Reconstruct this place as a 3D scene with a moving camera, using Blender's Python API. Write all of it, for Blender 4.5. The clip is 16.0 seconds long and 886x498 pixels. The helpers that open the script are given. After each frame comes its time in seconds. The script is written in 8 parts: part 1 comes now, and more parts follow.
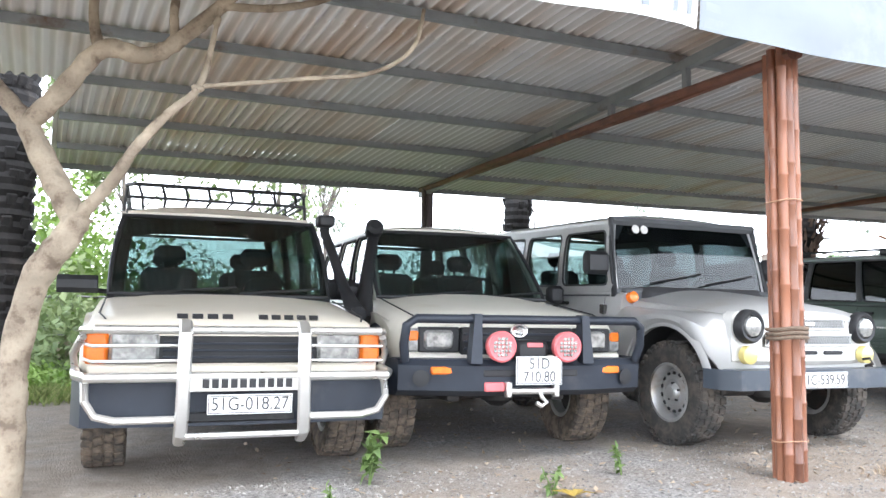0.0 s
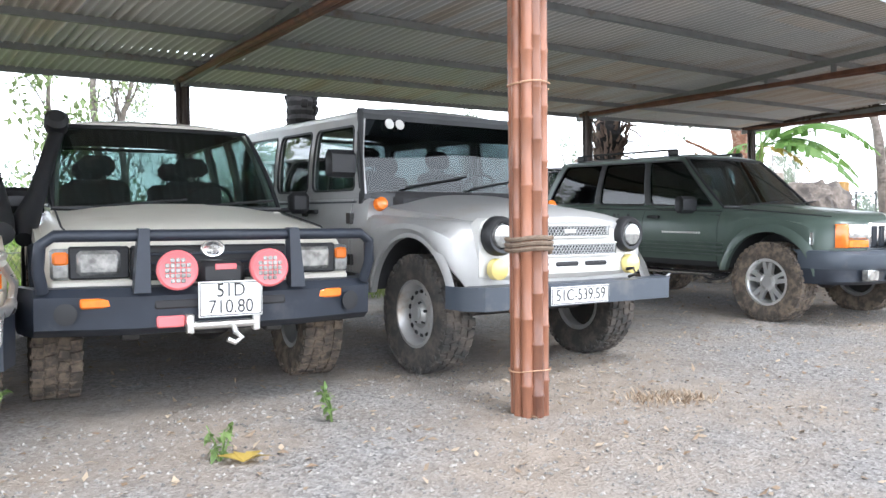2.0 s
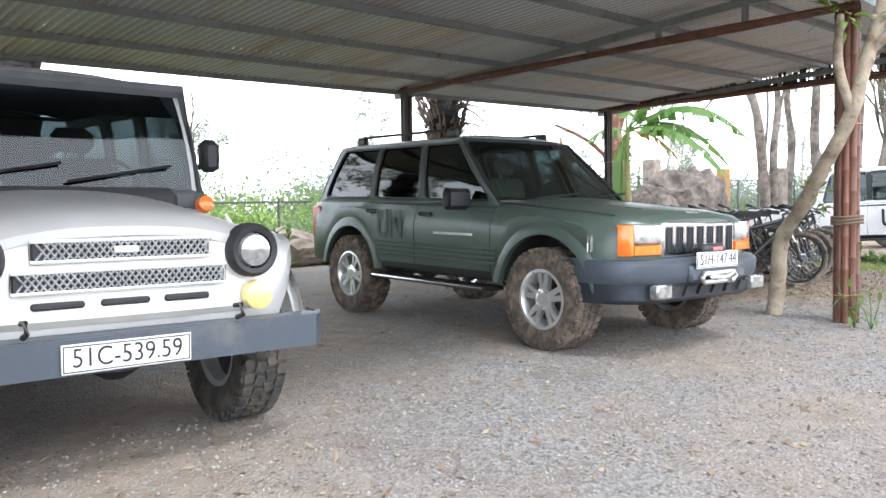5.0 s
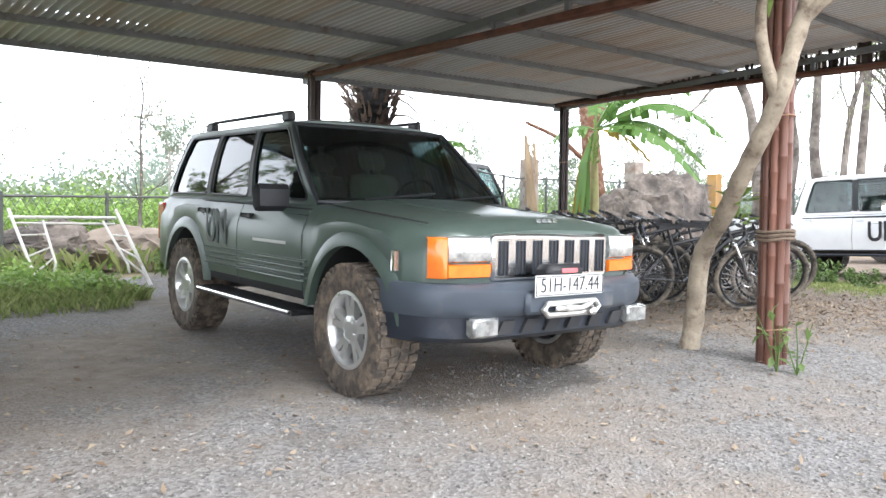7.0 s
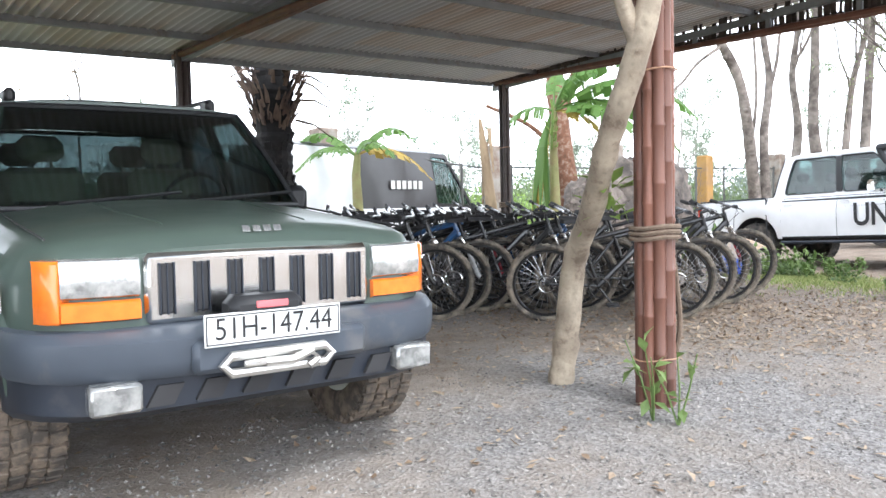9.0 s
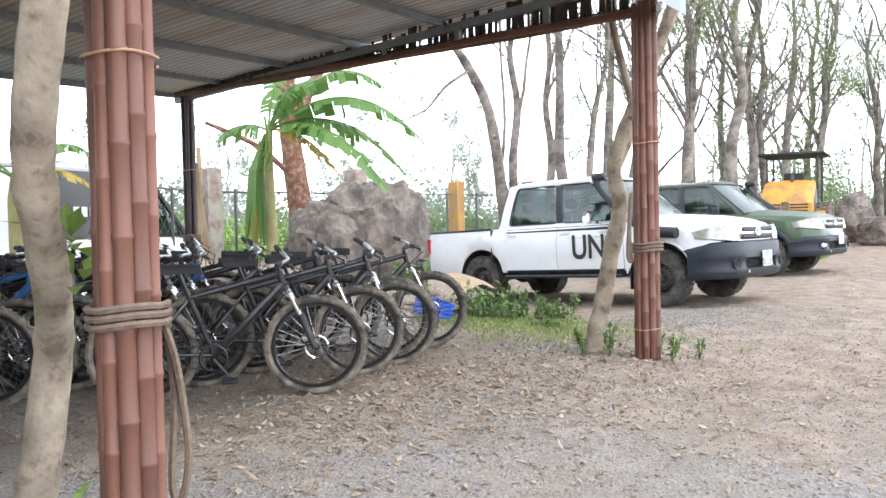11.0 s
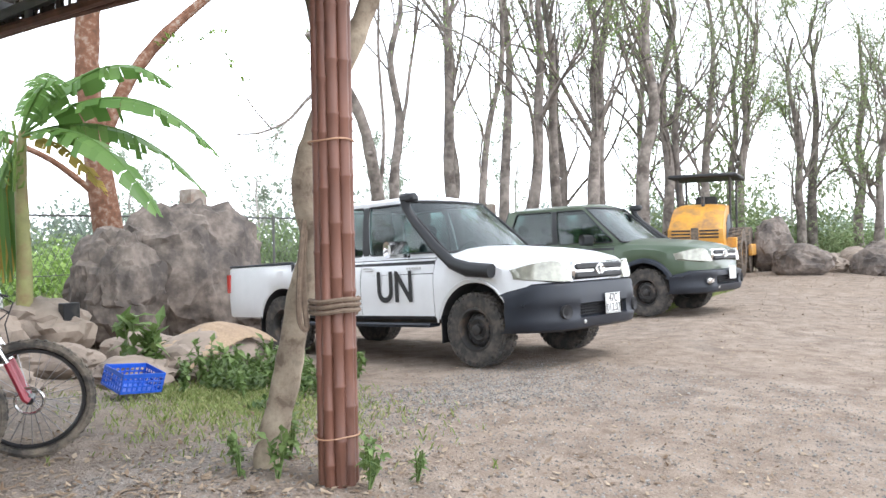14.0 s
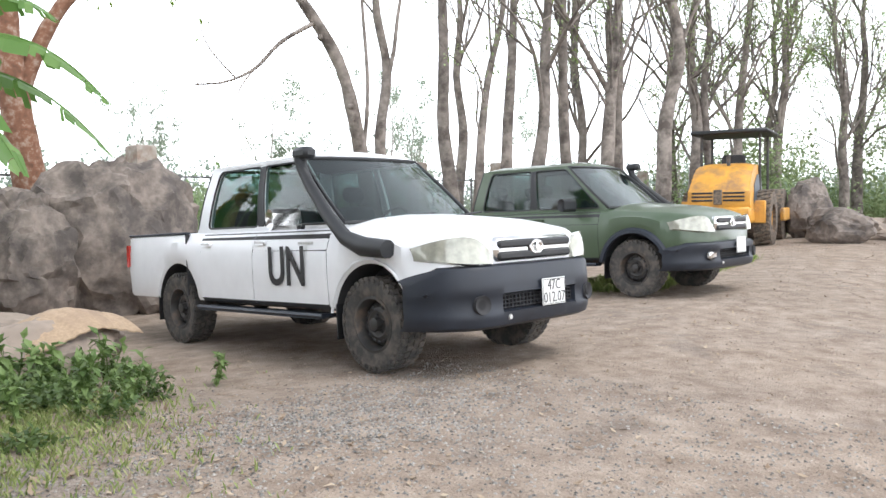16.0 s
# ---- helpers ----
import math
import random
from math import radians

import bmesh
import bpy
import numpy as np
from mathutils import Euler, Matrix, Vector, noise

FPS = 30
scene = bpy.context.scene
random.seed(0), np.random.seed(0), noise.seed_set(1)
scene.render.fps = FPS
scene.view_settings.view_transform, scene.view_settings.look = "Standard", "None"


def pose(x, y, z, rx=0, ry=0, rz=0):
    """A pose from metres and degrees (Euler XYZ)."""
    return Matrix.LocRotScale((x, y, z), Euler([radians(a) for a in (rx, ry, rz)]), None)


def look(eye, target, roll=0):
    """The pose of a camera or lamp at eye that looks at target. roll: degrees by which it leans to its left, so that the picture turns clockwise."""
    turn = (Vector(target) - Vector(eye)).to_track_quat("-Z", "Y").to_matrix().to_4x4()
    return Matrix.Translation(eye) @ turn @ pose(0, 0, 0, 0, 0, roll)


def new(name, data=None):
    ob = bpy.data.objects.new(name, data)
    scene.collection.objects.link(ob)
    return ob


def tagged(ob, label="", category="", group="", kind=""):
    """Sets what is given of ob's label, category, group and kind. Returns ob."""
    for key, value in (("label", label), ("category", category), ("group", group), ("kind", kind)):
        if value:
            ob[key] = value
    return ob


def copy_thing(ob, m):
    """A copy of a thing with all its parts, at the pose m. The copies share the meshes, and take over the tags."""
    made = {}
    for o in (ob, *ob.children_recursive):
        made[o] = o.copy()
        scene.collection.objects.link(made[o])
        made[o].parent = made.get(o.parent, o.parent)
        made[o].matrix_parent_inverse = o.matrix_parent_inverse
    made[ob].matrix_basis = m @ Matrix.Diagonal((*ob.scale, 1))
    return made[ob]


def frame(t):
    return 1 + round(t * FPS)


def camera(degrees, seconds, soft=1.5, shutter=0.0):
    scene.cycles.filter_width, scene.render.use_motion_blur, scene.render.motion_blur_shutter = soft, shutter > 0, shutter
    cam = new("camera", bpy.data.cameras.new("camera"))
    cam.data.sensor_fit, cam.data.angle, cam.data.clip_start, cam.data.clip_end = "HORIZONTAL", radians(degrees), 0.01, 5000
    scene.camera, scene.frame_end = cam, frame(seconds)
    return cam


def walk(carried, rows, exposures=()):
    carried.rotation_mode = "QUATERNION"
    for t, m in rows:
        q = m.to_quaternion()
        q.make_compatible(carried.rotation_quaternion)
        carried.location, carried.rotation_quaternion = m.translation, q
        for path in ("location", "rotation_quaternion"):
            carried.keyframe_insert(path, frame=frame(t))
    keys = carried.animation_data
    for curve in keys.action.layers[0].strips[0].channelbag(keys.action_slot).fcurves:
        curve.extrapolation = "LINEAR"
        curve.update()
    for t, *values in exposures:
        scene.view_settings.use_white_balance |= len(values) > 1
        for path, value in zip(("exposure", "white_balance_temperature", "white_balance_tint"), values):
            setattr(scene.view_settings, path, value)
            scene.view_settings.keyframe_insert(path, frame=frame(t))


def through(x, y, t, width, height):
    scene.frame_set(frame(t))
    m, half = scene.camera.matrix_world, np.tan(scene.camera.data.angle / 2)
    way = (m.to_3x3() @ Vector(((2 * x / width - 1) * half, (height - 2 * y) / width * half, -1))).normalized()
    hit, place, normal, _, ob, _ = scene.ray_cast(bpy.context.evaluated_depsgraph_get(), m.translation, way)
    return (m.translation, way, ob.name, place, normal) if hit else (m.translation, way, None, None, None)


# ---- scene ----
from mathutils.geometry import tessellate_polygon

cam = camera(58.1, 16.0)
METRES, EYE, TILT, LEAN, TURN = 15.3, 1.35, 0.0, 0.0, 0.0
ROWS = [
    (0.0, 0.0, 0.0, 0.0, -0.07, 4.98, -0.8),
    (0.5, 0.009, 0.0165, 0.0011, -3.43, 4.1, 0.31),
    (1.0, 0.0291, 0.0296, 0.0, -4.43, 2.21, 0.4),
    (1.5, 0.0453, 0.0477, -0.0009, -6.42, -0.26, -0.52),
    (2.0, 0.0612, 0.0668, 0.0015, -11.03, -1.49, 0.45),
    (2.5, 0.086, 0.0793, 0.0017, -14.17, -2.27, -0.19),
    (3.0, 0.1066, 0.094, 0.0016, -17.46, -2.63, -0.73),
    (3.5, 0.128, 0.1128, 0.0046, -20.46, -1.6, 1.04),
    (6.0, 0.2536, 0.1931, 0.0083, -14.48, -2.94, 0.65),
    (6.5, 0.2821, 0.2089, 0.0086, -15.11, -2.76, 0.19),
    (7.0, 0.3113, 0.2232, 0.0094, -15.31, -2.42, -0.6),
    (7.5, 0.3395, 0.2413, 0.0111, -15.28, -2.39, -0.55),
    (8.0, 0.3701, 0.2535, 0.0117, -13.09, -2.52, -0.56),
    (8.5, 0.396, 0.2733, 0.0123, -12.41, -2.57, 0.37),
    (9.0, 0.4232, 0.292, 0.0119, -13.86, -2.98, 1.28),
    (9.5, 0.451, 0.3068, 0.0138, -17.61, -3.57, 0.73),
    (10.0, 0.4791, 0.3275, 0.0157, -25.08, -2.59, 0.49),
    (12.5, 0.6316, 0.3871, 0.0232, -29.61, -1.36, 1.3),
    (13.0, 0.6625, 0.3978, 0.0232, -29.8, -1.13, 0.62),
    (13.5, 0.693, 0.4129, 0.0227, -30.67, -0.32, 0.15),
    (14.0, 0.7262, 0.4335, 0.0244, -31.97, -0.14, 1.15),
    (14.5, 0.7582, 0.449, 0.0259, -31.6, -1.54, 1.7),
    (15.0, 0.7877, 0.4681, 0.0273, -31.23, -3.08, 1.8),
    (15.5, 0.8203, 0.4814, 0.0278, -30.55, -3.61, 1.29),
    (16.0, 0.8535, 0.496, 0.0283, -29.02, -2.99, 0.89),
]
walk(cam, [(t, pose(0, 0, EYE, TILT, LEAN, TURN) @ pose(METRES * x, METRES * y, METRES * z, 90 + pitch, roll, yaw)) for t, x, y, z, yaw, pitch, roll in ROWS],
     [(0, 1.5, 5950, 10), (1.2, 1.5, 5950, 10), (2, 1.32, 5950, 10), (3, 1.13, 5950, 10), (7, 1.25, 6100, 10), (8.5, 1.25, 6020, 10), (10, 1.15, 6000, 10), (12.5, 0.93, 6000, 10), (16, 0.72, 6220, 10)])


# ---- light: bright overcast sky, a soft high sun ----
world = bpy.data.worlds.new("sky")
scene.world = world
world.use_nodes = True
wn = world.node_tree.nodes
wl = world.node_tree.links
sky = wn.new("ShaderNodeTexSky")
sky.sky_type = "NISHITA"
sky.sun_disc = False
sky.sun_elevation = radians(58)
sky.sun_rotation = radians(150)
sky.air_density = 1.0
sky.dust_density = 6.0
sky.ozone_density = 1.0
# white haze, thickest towards the horizon
way = wn.new("ShaderNodeTexCoord")
up = wn.new("ShaderNodeSeparateXYZ")
wl.new(way.outputs["Generated"], up.inputs[0])
fade = wn.new("ShaderNodeMapRange")
fade.inputs[1].default_value, fade.inputs[2].default_value = 0.0, 0.9
fade.inputs[3].default_value, fade.inputs[4].default_value = 1.0, 0.0
wl.new(up.outputs[2], fade.inputs[0])
veil = wn.new("ShaderNodeMix")
veil.data_type = "RGBA"
veil.inputs[6].default_value, veil.inputs[7].default_value = (4.6, 4.8, 5.1, 1), (22.0, 22.3, 22.8, 1)
wl.new(fade.outputs[0], veil.inputs[0])
haze = wn.new("ShaderNodeMix")
haze.data_type = "RGBA"
haze.inputs[0].default_value = 0.85
wl.new(sky.outputs[0], haze.inputs[6])
wl.new(veil.outputs[2], haze.inputs[7])
wl.new(haze.outputs[2], wn["Background"].inputs[0])
wn["Background"].inputs[1].default_value = 0.12
sun = new("sun", bpy.data.lights.new("sun", "SUN"))
sun.data.energy = 1.0
sun.data.angle = radians(14)
sun.data.color = (1.0, 0.97, 0.93)
sun.matrix_world = look((0, 0, 30), (-0.50 * 15, 0.86 * 15, 6))


# ---- plan of the place ----
# the shed's own axes: u along the front posts, v from front to rear
OX, OY = 2.2, 5.11
UX, UY = 0.894, 0.448


def uv(u, v, z=0.0):
    return Vector((OX + u * UX - v * UY, OY + u * UY + v * UX, z))


def to_uv(x, y):
    return (x - OX) * UX + (y - OY) * UY, -(x - OX) * UY + (y - OY) * UX


def soft_min(a, b, k):
    return -k * math.log(math.exp(-a / k) + math.exp(-b / k))


def ground_z(x, y):
    """The lie of the land: it falls from the shed towards the drive."""
    u, v = to_uv(x, y)
    z = 0.38 + 0.0125 * max(-8.0, min(u, 40.0))
    if v > 0:
        k = max(0.0, min(1.0, (u - 12.0) / 3.0))
        z += (0.02 - 0.055 * k * k * (3 - 2 * k)) * min(v, 6.0)
    else:
        z += max(-0.24, 0.06 * v)
    return z


SHED = Matrix(((UX, -UY, 0, OX), (UY, UX, 0, OY), (0, 0, 1, 0), (0, 0, 0, 1)))


def chord_z(u):
    return 3.08 + 0.023 * u


def roof_z(u, v):
    return chord_z(u) + 0.40 - 0.053 * v


# ---- small tools ----
class Shape:
    """Verts, faces and face materials of one mesh."""

    def __init__(self):
        self.v, self.f, self.m, self.slot = [], [], [], 0

    def add(self, vs, fs):
        n = len(self.v)
        self.v += [tuple(p) for p in vs]
        self.f += [tuple(i + n for i in q) for q in fs]
        self.m += [self.slot] * len(fs)
        return self

    def box(self, x0, x1, y0, y1, z0, z1, b=0.008, m=None):
        b = min(b, abs(x1 - x0) * 0.45, abs(y1 - y0) * 0.45, abs(z1 - z0) * 0.45)
        lo, hi = (x0, y0, z0), (x1, y1, z1)
        vs, idx = [], {}
        for c in range(8):
            s = [(c >> k) & 1 for k in range(3)]
            for a in range(3):
                p = [(hi[k] if s[k] else lo[k]) + (0 if k == a else (-b if s[k] else b)) for k in range(3)]
                idx[c, a] = len(vs)
                vs.append(Vector(p))
        fs = []
        for a in range(3):
            j, k = (a + 1) % 3, (a + 2) % 3
            for s in (0, 1):
                q = [idx[(s << a) | (p << j) | (r << k), a] for p, r in ((0, 0), (1, 0), (1, 1), (0, 1))]
                fs.append(q if s else q[::-1])
            for p in (0, 1):
                for r in (0, 1):
                    c0 = (p << j) | (r << k)
                    c1 = c0 | (1 << a)
                    fs.append([idx[c0, j], idx[c1, j], idx[c1, k], idx[c0, k]])
        for c in range(8):
            fs.append([idx[c, 0], idx[c, 1], idx[c, 2]])
        if m is not None:
            vs = [m @ p for p in vs]
        return self.add(vs, fs)

    def tube(self, pts, r, n=8, closed=False, flat=1.0):
        pts = [Vector(p) for p in pts]
        k = len(pts)
        rr = list(r) if isinstance(r, (list, tuple)) else [r] * k
        up = None
        vs, fs = [], []
        for i, p in enumerate(pts):
            a = pts[(i - 1) % k] if (closed or i) else p
            c = pts[(i + 1) % k] if (closed or i < k - 1) else p
            d = (c - a).normalized()
            if up is None:
                up = Vector((0, 0, 1)) if abs(d.z) < 0.9 else Vector((1, 0, 0))
            side = d.cross(up).normalized()
            up = side.cross(d).normalized()
            for j in range(n):
                t = 2 * math.pi * j / n
                vs.append(p + (side * math.cos(t) + up * math.sin(t) * flat) * rr[i])
        for i in range(k if closed else k - 1):
            i2 = (i + 1) % k
            for j in range(n):
                j2 = (j + 1) % n
                fs.append((i * n + j, i * n + j2, i2 * n + j2, i2 * n + j))
        if not closed:
            fs.append(tuple(range(n))[::-1])
            fs.append(tuple((k - 1) * n + j for j in range(n)))
        return self.add(vs, fs)

    def lathe(self, prof, m=None, n=32, closed=False):
        """prof: (radius, height) rows turned round the z axis, then moved by m."""
        vs, fs = [], []
        for r, h in prof:
            for j in range(n):
                t = 2 * math.pi * j / n
                vs.append(Vector((r * math.cos(t), r * math.sin(t), h)))
        k = len(prof)
        for i in range(k if closed else k - 1):
            i2 = (i + 1) % k
            for j in range(n):
                j2 = (j + 1) % n
                fs.append((i * n + j, i * n + j2, i2 * n + j2, i2 * n + j))
        if not closed:
            fs.append(tuple(range(n))[::-1])
            fs.append(tuple((k - 1) * n + j for j in range(n)))
        if m is not None:
            vs = [m @ p for p in vs]
        return self.add(vs, fs)

    def sheet(self, rows, thick=None):
        """A grid of points; thick: a vector that gives it a back and a rim."""
        a, b = len(rows), len(rows[0])
        vs = [Vector(p) for row in rows for p in row]
        fs = [(i * b + j, i * b + j + 1, (i + 1) * b + j + 1, (i + 1) * b + j) for i in range(a - 1) for j in range(b - 1)]
        if thick is not None:
            n = a * b
            vs += [p + Vector(thick) for p in vs]
            fs += [tuple(n + i for i in reversed(q)) for q in fs[:]]
            rim = [j for j in range(b)] + [i * b + b - 1 for i in range(1, a)] + [(a - 1) * b + j for j in range(b - 2, -1, -1)] + [i * b for i in range(a - 2, 0, -1)]
            for p, q in zip(rim, rim[1:] + rim[:1]):
                fs.append((q, p, n + p, n + q))
        return self.add(vs, fs)

    def prism(self, poly, off):
        n = len(poly)
        vs = [Vector(p) for p in poly] + [Vector(p) + Vector(off) for p in poly]
        fs = [tuple(range(n))[::-1], tuple(range(n, 2 * n))] + [(i, (i + 1) % n, n + (i + 1) % n, n + i) for i in range(n)]
        return self.add(vs, fs)

    def mesh(self, name, mats, sharp=38, fix=True):
        me = bpy.data.meshes.new(name)
        me.from_pydata(self.v, [], self.f)
        for ma in mats if isinstance(mats, (list, tuple)) else [mats]:
            me.materials.append(ma)
        if any(self.m):
            me.polygons.foreach_set("material_index", self.m)
        if fix and len(self.f) < 20000:
            bm = bmesh.new()
            bm.from_mesh(me)
            bmesh.ops.recalc_face_normals(bm, faces=bm.faces)
            bm.to_mesh(me)
            bm.free()
        if sharp:
            me.shade_smooth()
            me.set_sharp_from_angle(angle=radians(sharp))
        me.update()
        return me


def part(name, shape, material, parent, label="", m=None, sharp=38, fix=True):
    me = shape if isinstance(shape, bpy.types.Mesh) else shape.mesh(name, material, sharp, fix)
    ob = new(name, me)
    ob.parent = parent
    if m is not None:
        ob.matrix_basis = m
    if label:
        ob["label"] = label
    return ob


def thing(name, m, label, category, group=""):
    return tagged(placed(new(name), m), label, category, group)


def placed(ob, m):
    ob.matrix_basis = m
    return ob


def text_mesh(words, size, material, depth=0.002, align="CENTER", space=1.0, bold=0.0):
    cu = bpy.data.curves.new("lettering", "FONT")
    cu.body, cu.size, cu.extrude, cu.align_x, cu.align_y, cu.space_character = words, size, depth, align, "CENTER", space
    cu.offset = bold
    ob = bpy.data.objects.new("lettering", cu)
    scene.collection.objects.link(ob)
    bpy.context.view_layer.update()
    me = bpy.data.meshes.new_from_object(ob.evaluated_get(bpy.context.evaluated_depsgraph_get()))
    bpy.data.objects.remove(ob)
    me.materials.clear()
    me.materials.append(material)
    return me


def lerp(a, b, t):
    return a + (b - a) * t


# ---- materials ----
def mat(name, c, rough=0.6, metal=0.0, var=0.15, scale=6.0, c2=None, amount=0.5, scale2=1.5, bump=0.0, bscale=40.0, coat=0.0, rnd=0.0, spec=0.5, stretch=None):
    """Principled surface: base colour c with fine variation, and a second colour c2 in patches."""
    ma = bpy.data.materials.new(name)
    ma.use_nodes = True
    nt = ma.node_tree
    N, L = nt.nodes, nt.links
    p = N["Principled BSDF"]
    tc = N.new("ShaderNodeTexCoord")
    src = tc.outputs["Object"]
    if stretch:
        mp = N.new("ShaderNodeMapping")
        mp.inputs["Scale"].default_value = stretch
        L.new(src, mp.inputs[0])
        src = mp.outputs[0]
    n1 = N.new("ShaderNodeTexNoise")
    n1.inputs["Scale"].default_value = scale
    n1.inputs["Detail"].default_value = 6
    L.new(src, n1.inputs["Vector"])
    r1 = N.new("ShaderNodeMapRange")
    r1.inputs[1].default_value, r1.inputs[2].default_value = 0.3, 0.7
    r1.inputs[3].default_value, r1.inputs[4].default_value = 1 - var, 1 + var
    L.new(n1.outputs[0], r1.inputs[0])
    mul = N.new("ShaderNodeMix")
    mul.data_type, mul.blend_type = "RGBA", "MULTIPLY"
    mul.inputs[0].default_value = 1
    mul.inputs[6].default_value = (*c, 1)
    L.new(r1.outputs[0], mul.inputs[7])
    out = mul.outputs[2]
    if c2 is not None:
        n2 = N.new("ShaderNodeTexNoise")
        n2.inputs["Scale"].default_value = scale2
        n2.inputs["Detail"].default_value = 8
        n2.inputs["Roughness"].default_value = 0.65
        L.new(src, n2.inputs["Vector"])
        r2 = N.new("ShaderNodeMapRange")
        r2.inputs[1].default_value, r2.inputs[2].default_value = 0.62 - 0.3 * amount, 0.8 - 0.3 * amount
        L.new(n2.outputs[0], r2.inputs[0])
        mx = N.new("ShaderNodeMix")
        mx.data_type = "RGBA"
        mx.inputs[7].default_value = (*c2, 1)
        L.new(r2.outputs[0], mx.inputs[0])
        L.new(out, mx.inputs[6])
        out = mx.outputs[2]
    if rnd:
        oi = N.new("ShaderNodeObjectInfo")
        r3 = N.new("ShaderNodeMapRange")
        r3.inputs[3].default_value, r3.inputs[4].default_value = 1 - rnd, 1 + rnd
        L.new(oi.outputs["Random"], r3.inputs[0])
        m3 = N.new("ShaderNodeMix")
        m3.data_type, m3.blend_type = "RGBA", "MULTIPLY"
        m3.inputs[0].default_value = 1
        L.new(out, m3.inputs[6])
        L.new(r3.outputs[0], m3.inputs[7])
        out = m3.outputs[2]
    L.new(out, p.inputs["Base Color"])
    p.inputs["Metallic"].default_value = metal
    p.inputs["Specular IOR Level"].default_value = spec
    r4 = N.new("ShaderNodeMapRange")
    r4.inputs[3].default_value, r4.inputs[4].default_value = max(0.03, rough - 0.08), min(1, rough + 0.08)
    L.new(n1.outputs[0], r4.inputs[0])
    L.new(r4.outputs[0], p.inputs["Roughness"])
    if coat:
        p.inputs["Coat Weight"].default_value = coat
        p.inputs["Coat Roughness"].default_value = 0.12
    if bump:
        nb = N.new("ShaderNodeTexNoise")
        nb.inputs["Scale"].default_value = bscale
        nb.inputs["Detail"].default_value = 4
        L.new(src, nb.inputs["Vector"])
        bp = N.new("ShaderNodeBump")
        bp.inputs["Strength"].default_value = bump
        bp.inputs["Distance"].default_value = 0.01
        L.new(nb.outputs[0], bp.inputs["Height"])
        L.new(bp.outputs[0], p.inputs["Normal"])
    return ma


def glass(name, tint, gloss=1.0):
    ma = bpy.data.materials.new(name)
    ma.use_nodes = True
    N, L = ma.node_tree.nodes, ma.node_tree.links
    N.remove(N["Principled BSDF"])
    tr = N.new("ShaderNodeBsdfTransparent")
    tr.inputs[0].default_value = (*tint, 1)
    gl = N.new("ShaderNodeBsdfGlossy")
    gl.inputs["Roughness"].default_value = 0.03
    gl.inputs["Color"].default_value = (gloss, gloss, gloss, 1)
    lw = N.new("ShaderNodeLayerWeight")
    lw.inputs[0].default_value = 0.5
    pw = N.new("ShaderNodeMath")
    pw.operation = "POWER"
    pw.inputs[1].default_value = 4.0
    L.new(lw.outputs["Facing"], pw.inputs[0])
    fr = N.new("ShaderNodeMapRange")
    fr.inputs[3].default_value, fr.inputs[4].default_value = 0.045, 0.8
    L.new(pw.outputs[0], fr.inputs[0])
    mx = N.new("ShaderNodeMixShader")
    L.new(fr.outputs[0], mx.inputs[0])
    L.new(tr.outputs[0], mx.inputs[1])
    L.new(gl.outputs[0], mx.inputs[2])
    L.new(mx.outputs[0], N["Material Output"].inputs[0])
    return ma


DUST = (0.36, 0.29, 0.22)
CREAM = mat("cream_paint", (0.70, 0.64, 0.53), 0.4, var=0.04, c2=(0.55, 0.48, 0.38), amount=0.15, coat=0.25)
IVORY = mat("ivory_paint", (0.66, 0.63, 0.55), 0.4, var=0.04, c2=(0.52, 0.47, 0.38), amount=0.15, coat=0.25)
SILVER = mat("silver_grey_paint", (0.46, 0.46, 0.45), 0.42, 0.35, var=0.05, c2=(0.40, 0.37, 0.33), amount=0.3, coat=0.2)
PALE = mat("pale_grey_paint", (0.66, 0.66, 0.63), 0.42, 0.1, var=0.05, c2=(0.5, 0.48, 0.44), amount=0.2, coat=0.2)
DARKTOP = mat("dark_grey_canvas", (0.09, 0.095, 0.10), 0.7, var=0.12, bump=0.1)
OLIVE = mat("dark_green_satin_paint", (0.075, 0.105, 0.088), 0.38, 0.15, var=0.06, c2=(0.13, 0.14, 0.11), amount=0.2, coat=0.25)
WHITE = mat("white_paint", (0.78, 0.79, 0.80), 0.35, var=0.03, c2=(0.62, 0.59, 0.54), amount=0.12, coat=0.4)
FOREST = mat("forest_green_paint", (0.065, 0.095, 0.055), 0.35, 0.1, var=0.05, c2=(0.13, 0.13, 0.09), amount=0.15, coat=0.4)
BLACK = mat("black_plastic", (0.016, 0.017, 0.019), 0.5, var=0.2, c2=(0.10, 0.09, 0.08), amount=0.12)
STEELBLUE = mat("blue_black_steel", (0.022, 0.028, 0.04), 0.45, 0.1, var=0.15, c2=(0.08, 0.075, 0.075), amount=0.12)
BUMPERGREY = mat("slate_grey_plastic", (0.06, 0.073, 0.092), 0.45, var=0.08, c2=(0.16, 0.15, 0.14), amount=0.15)
INTERIOR = mat("dark_interior", (0.03, 0.03, 0.032), 0.75, var=0.2)
SEATGREY = mat("grey_seat_cloth", (0.07, 0.075, 0.08), 0.85, var=0.2, bump=0.1)
SEATTAN = mat("tan_seat_leather", (0.30, 0.27, 0.20), 0.65, var=0.1)
RUBBER = mat("tyre_rubber", (0.045, 0.043, 0.041), 0.85, var=0.2, c2=(0.11, 0.095, 0.08), amount=0.6, scale2=9)
MUDTYRE = mat("dusty_tyre_rubber", (0.075, 0.064, 0.054), 0.9, var=0.25, scale=18, c2=(0.20, 0.155, 0.115), amount=0.65, scale2=12)
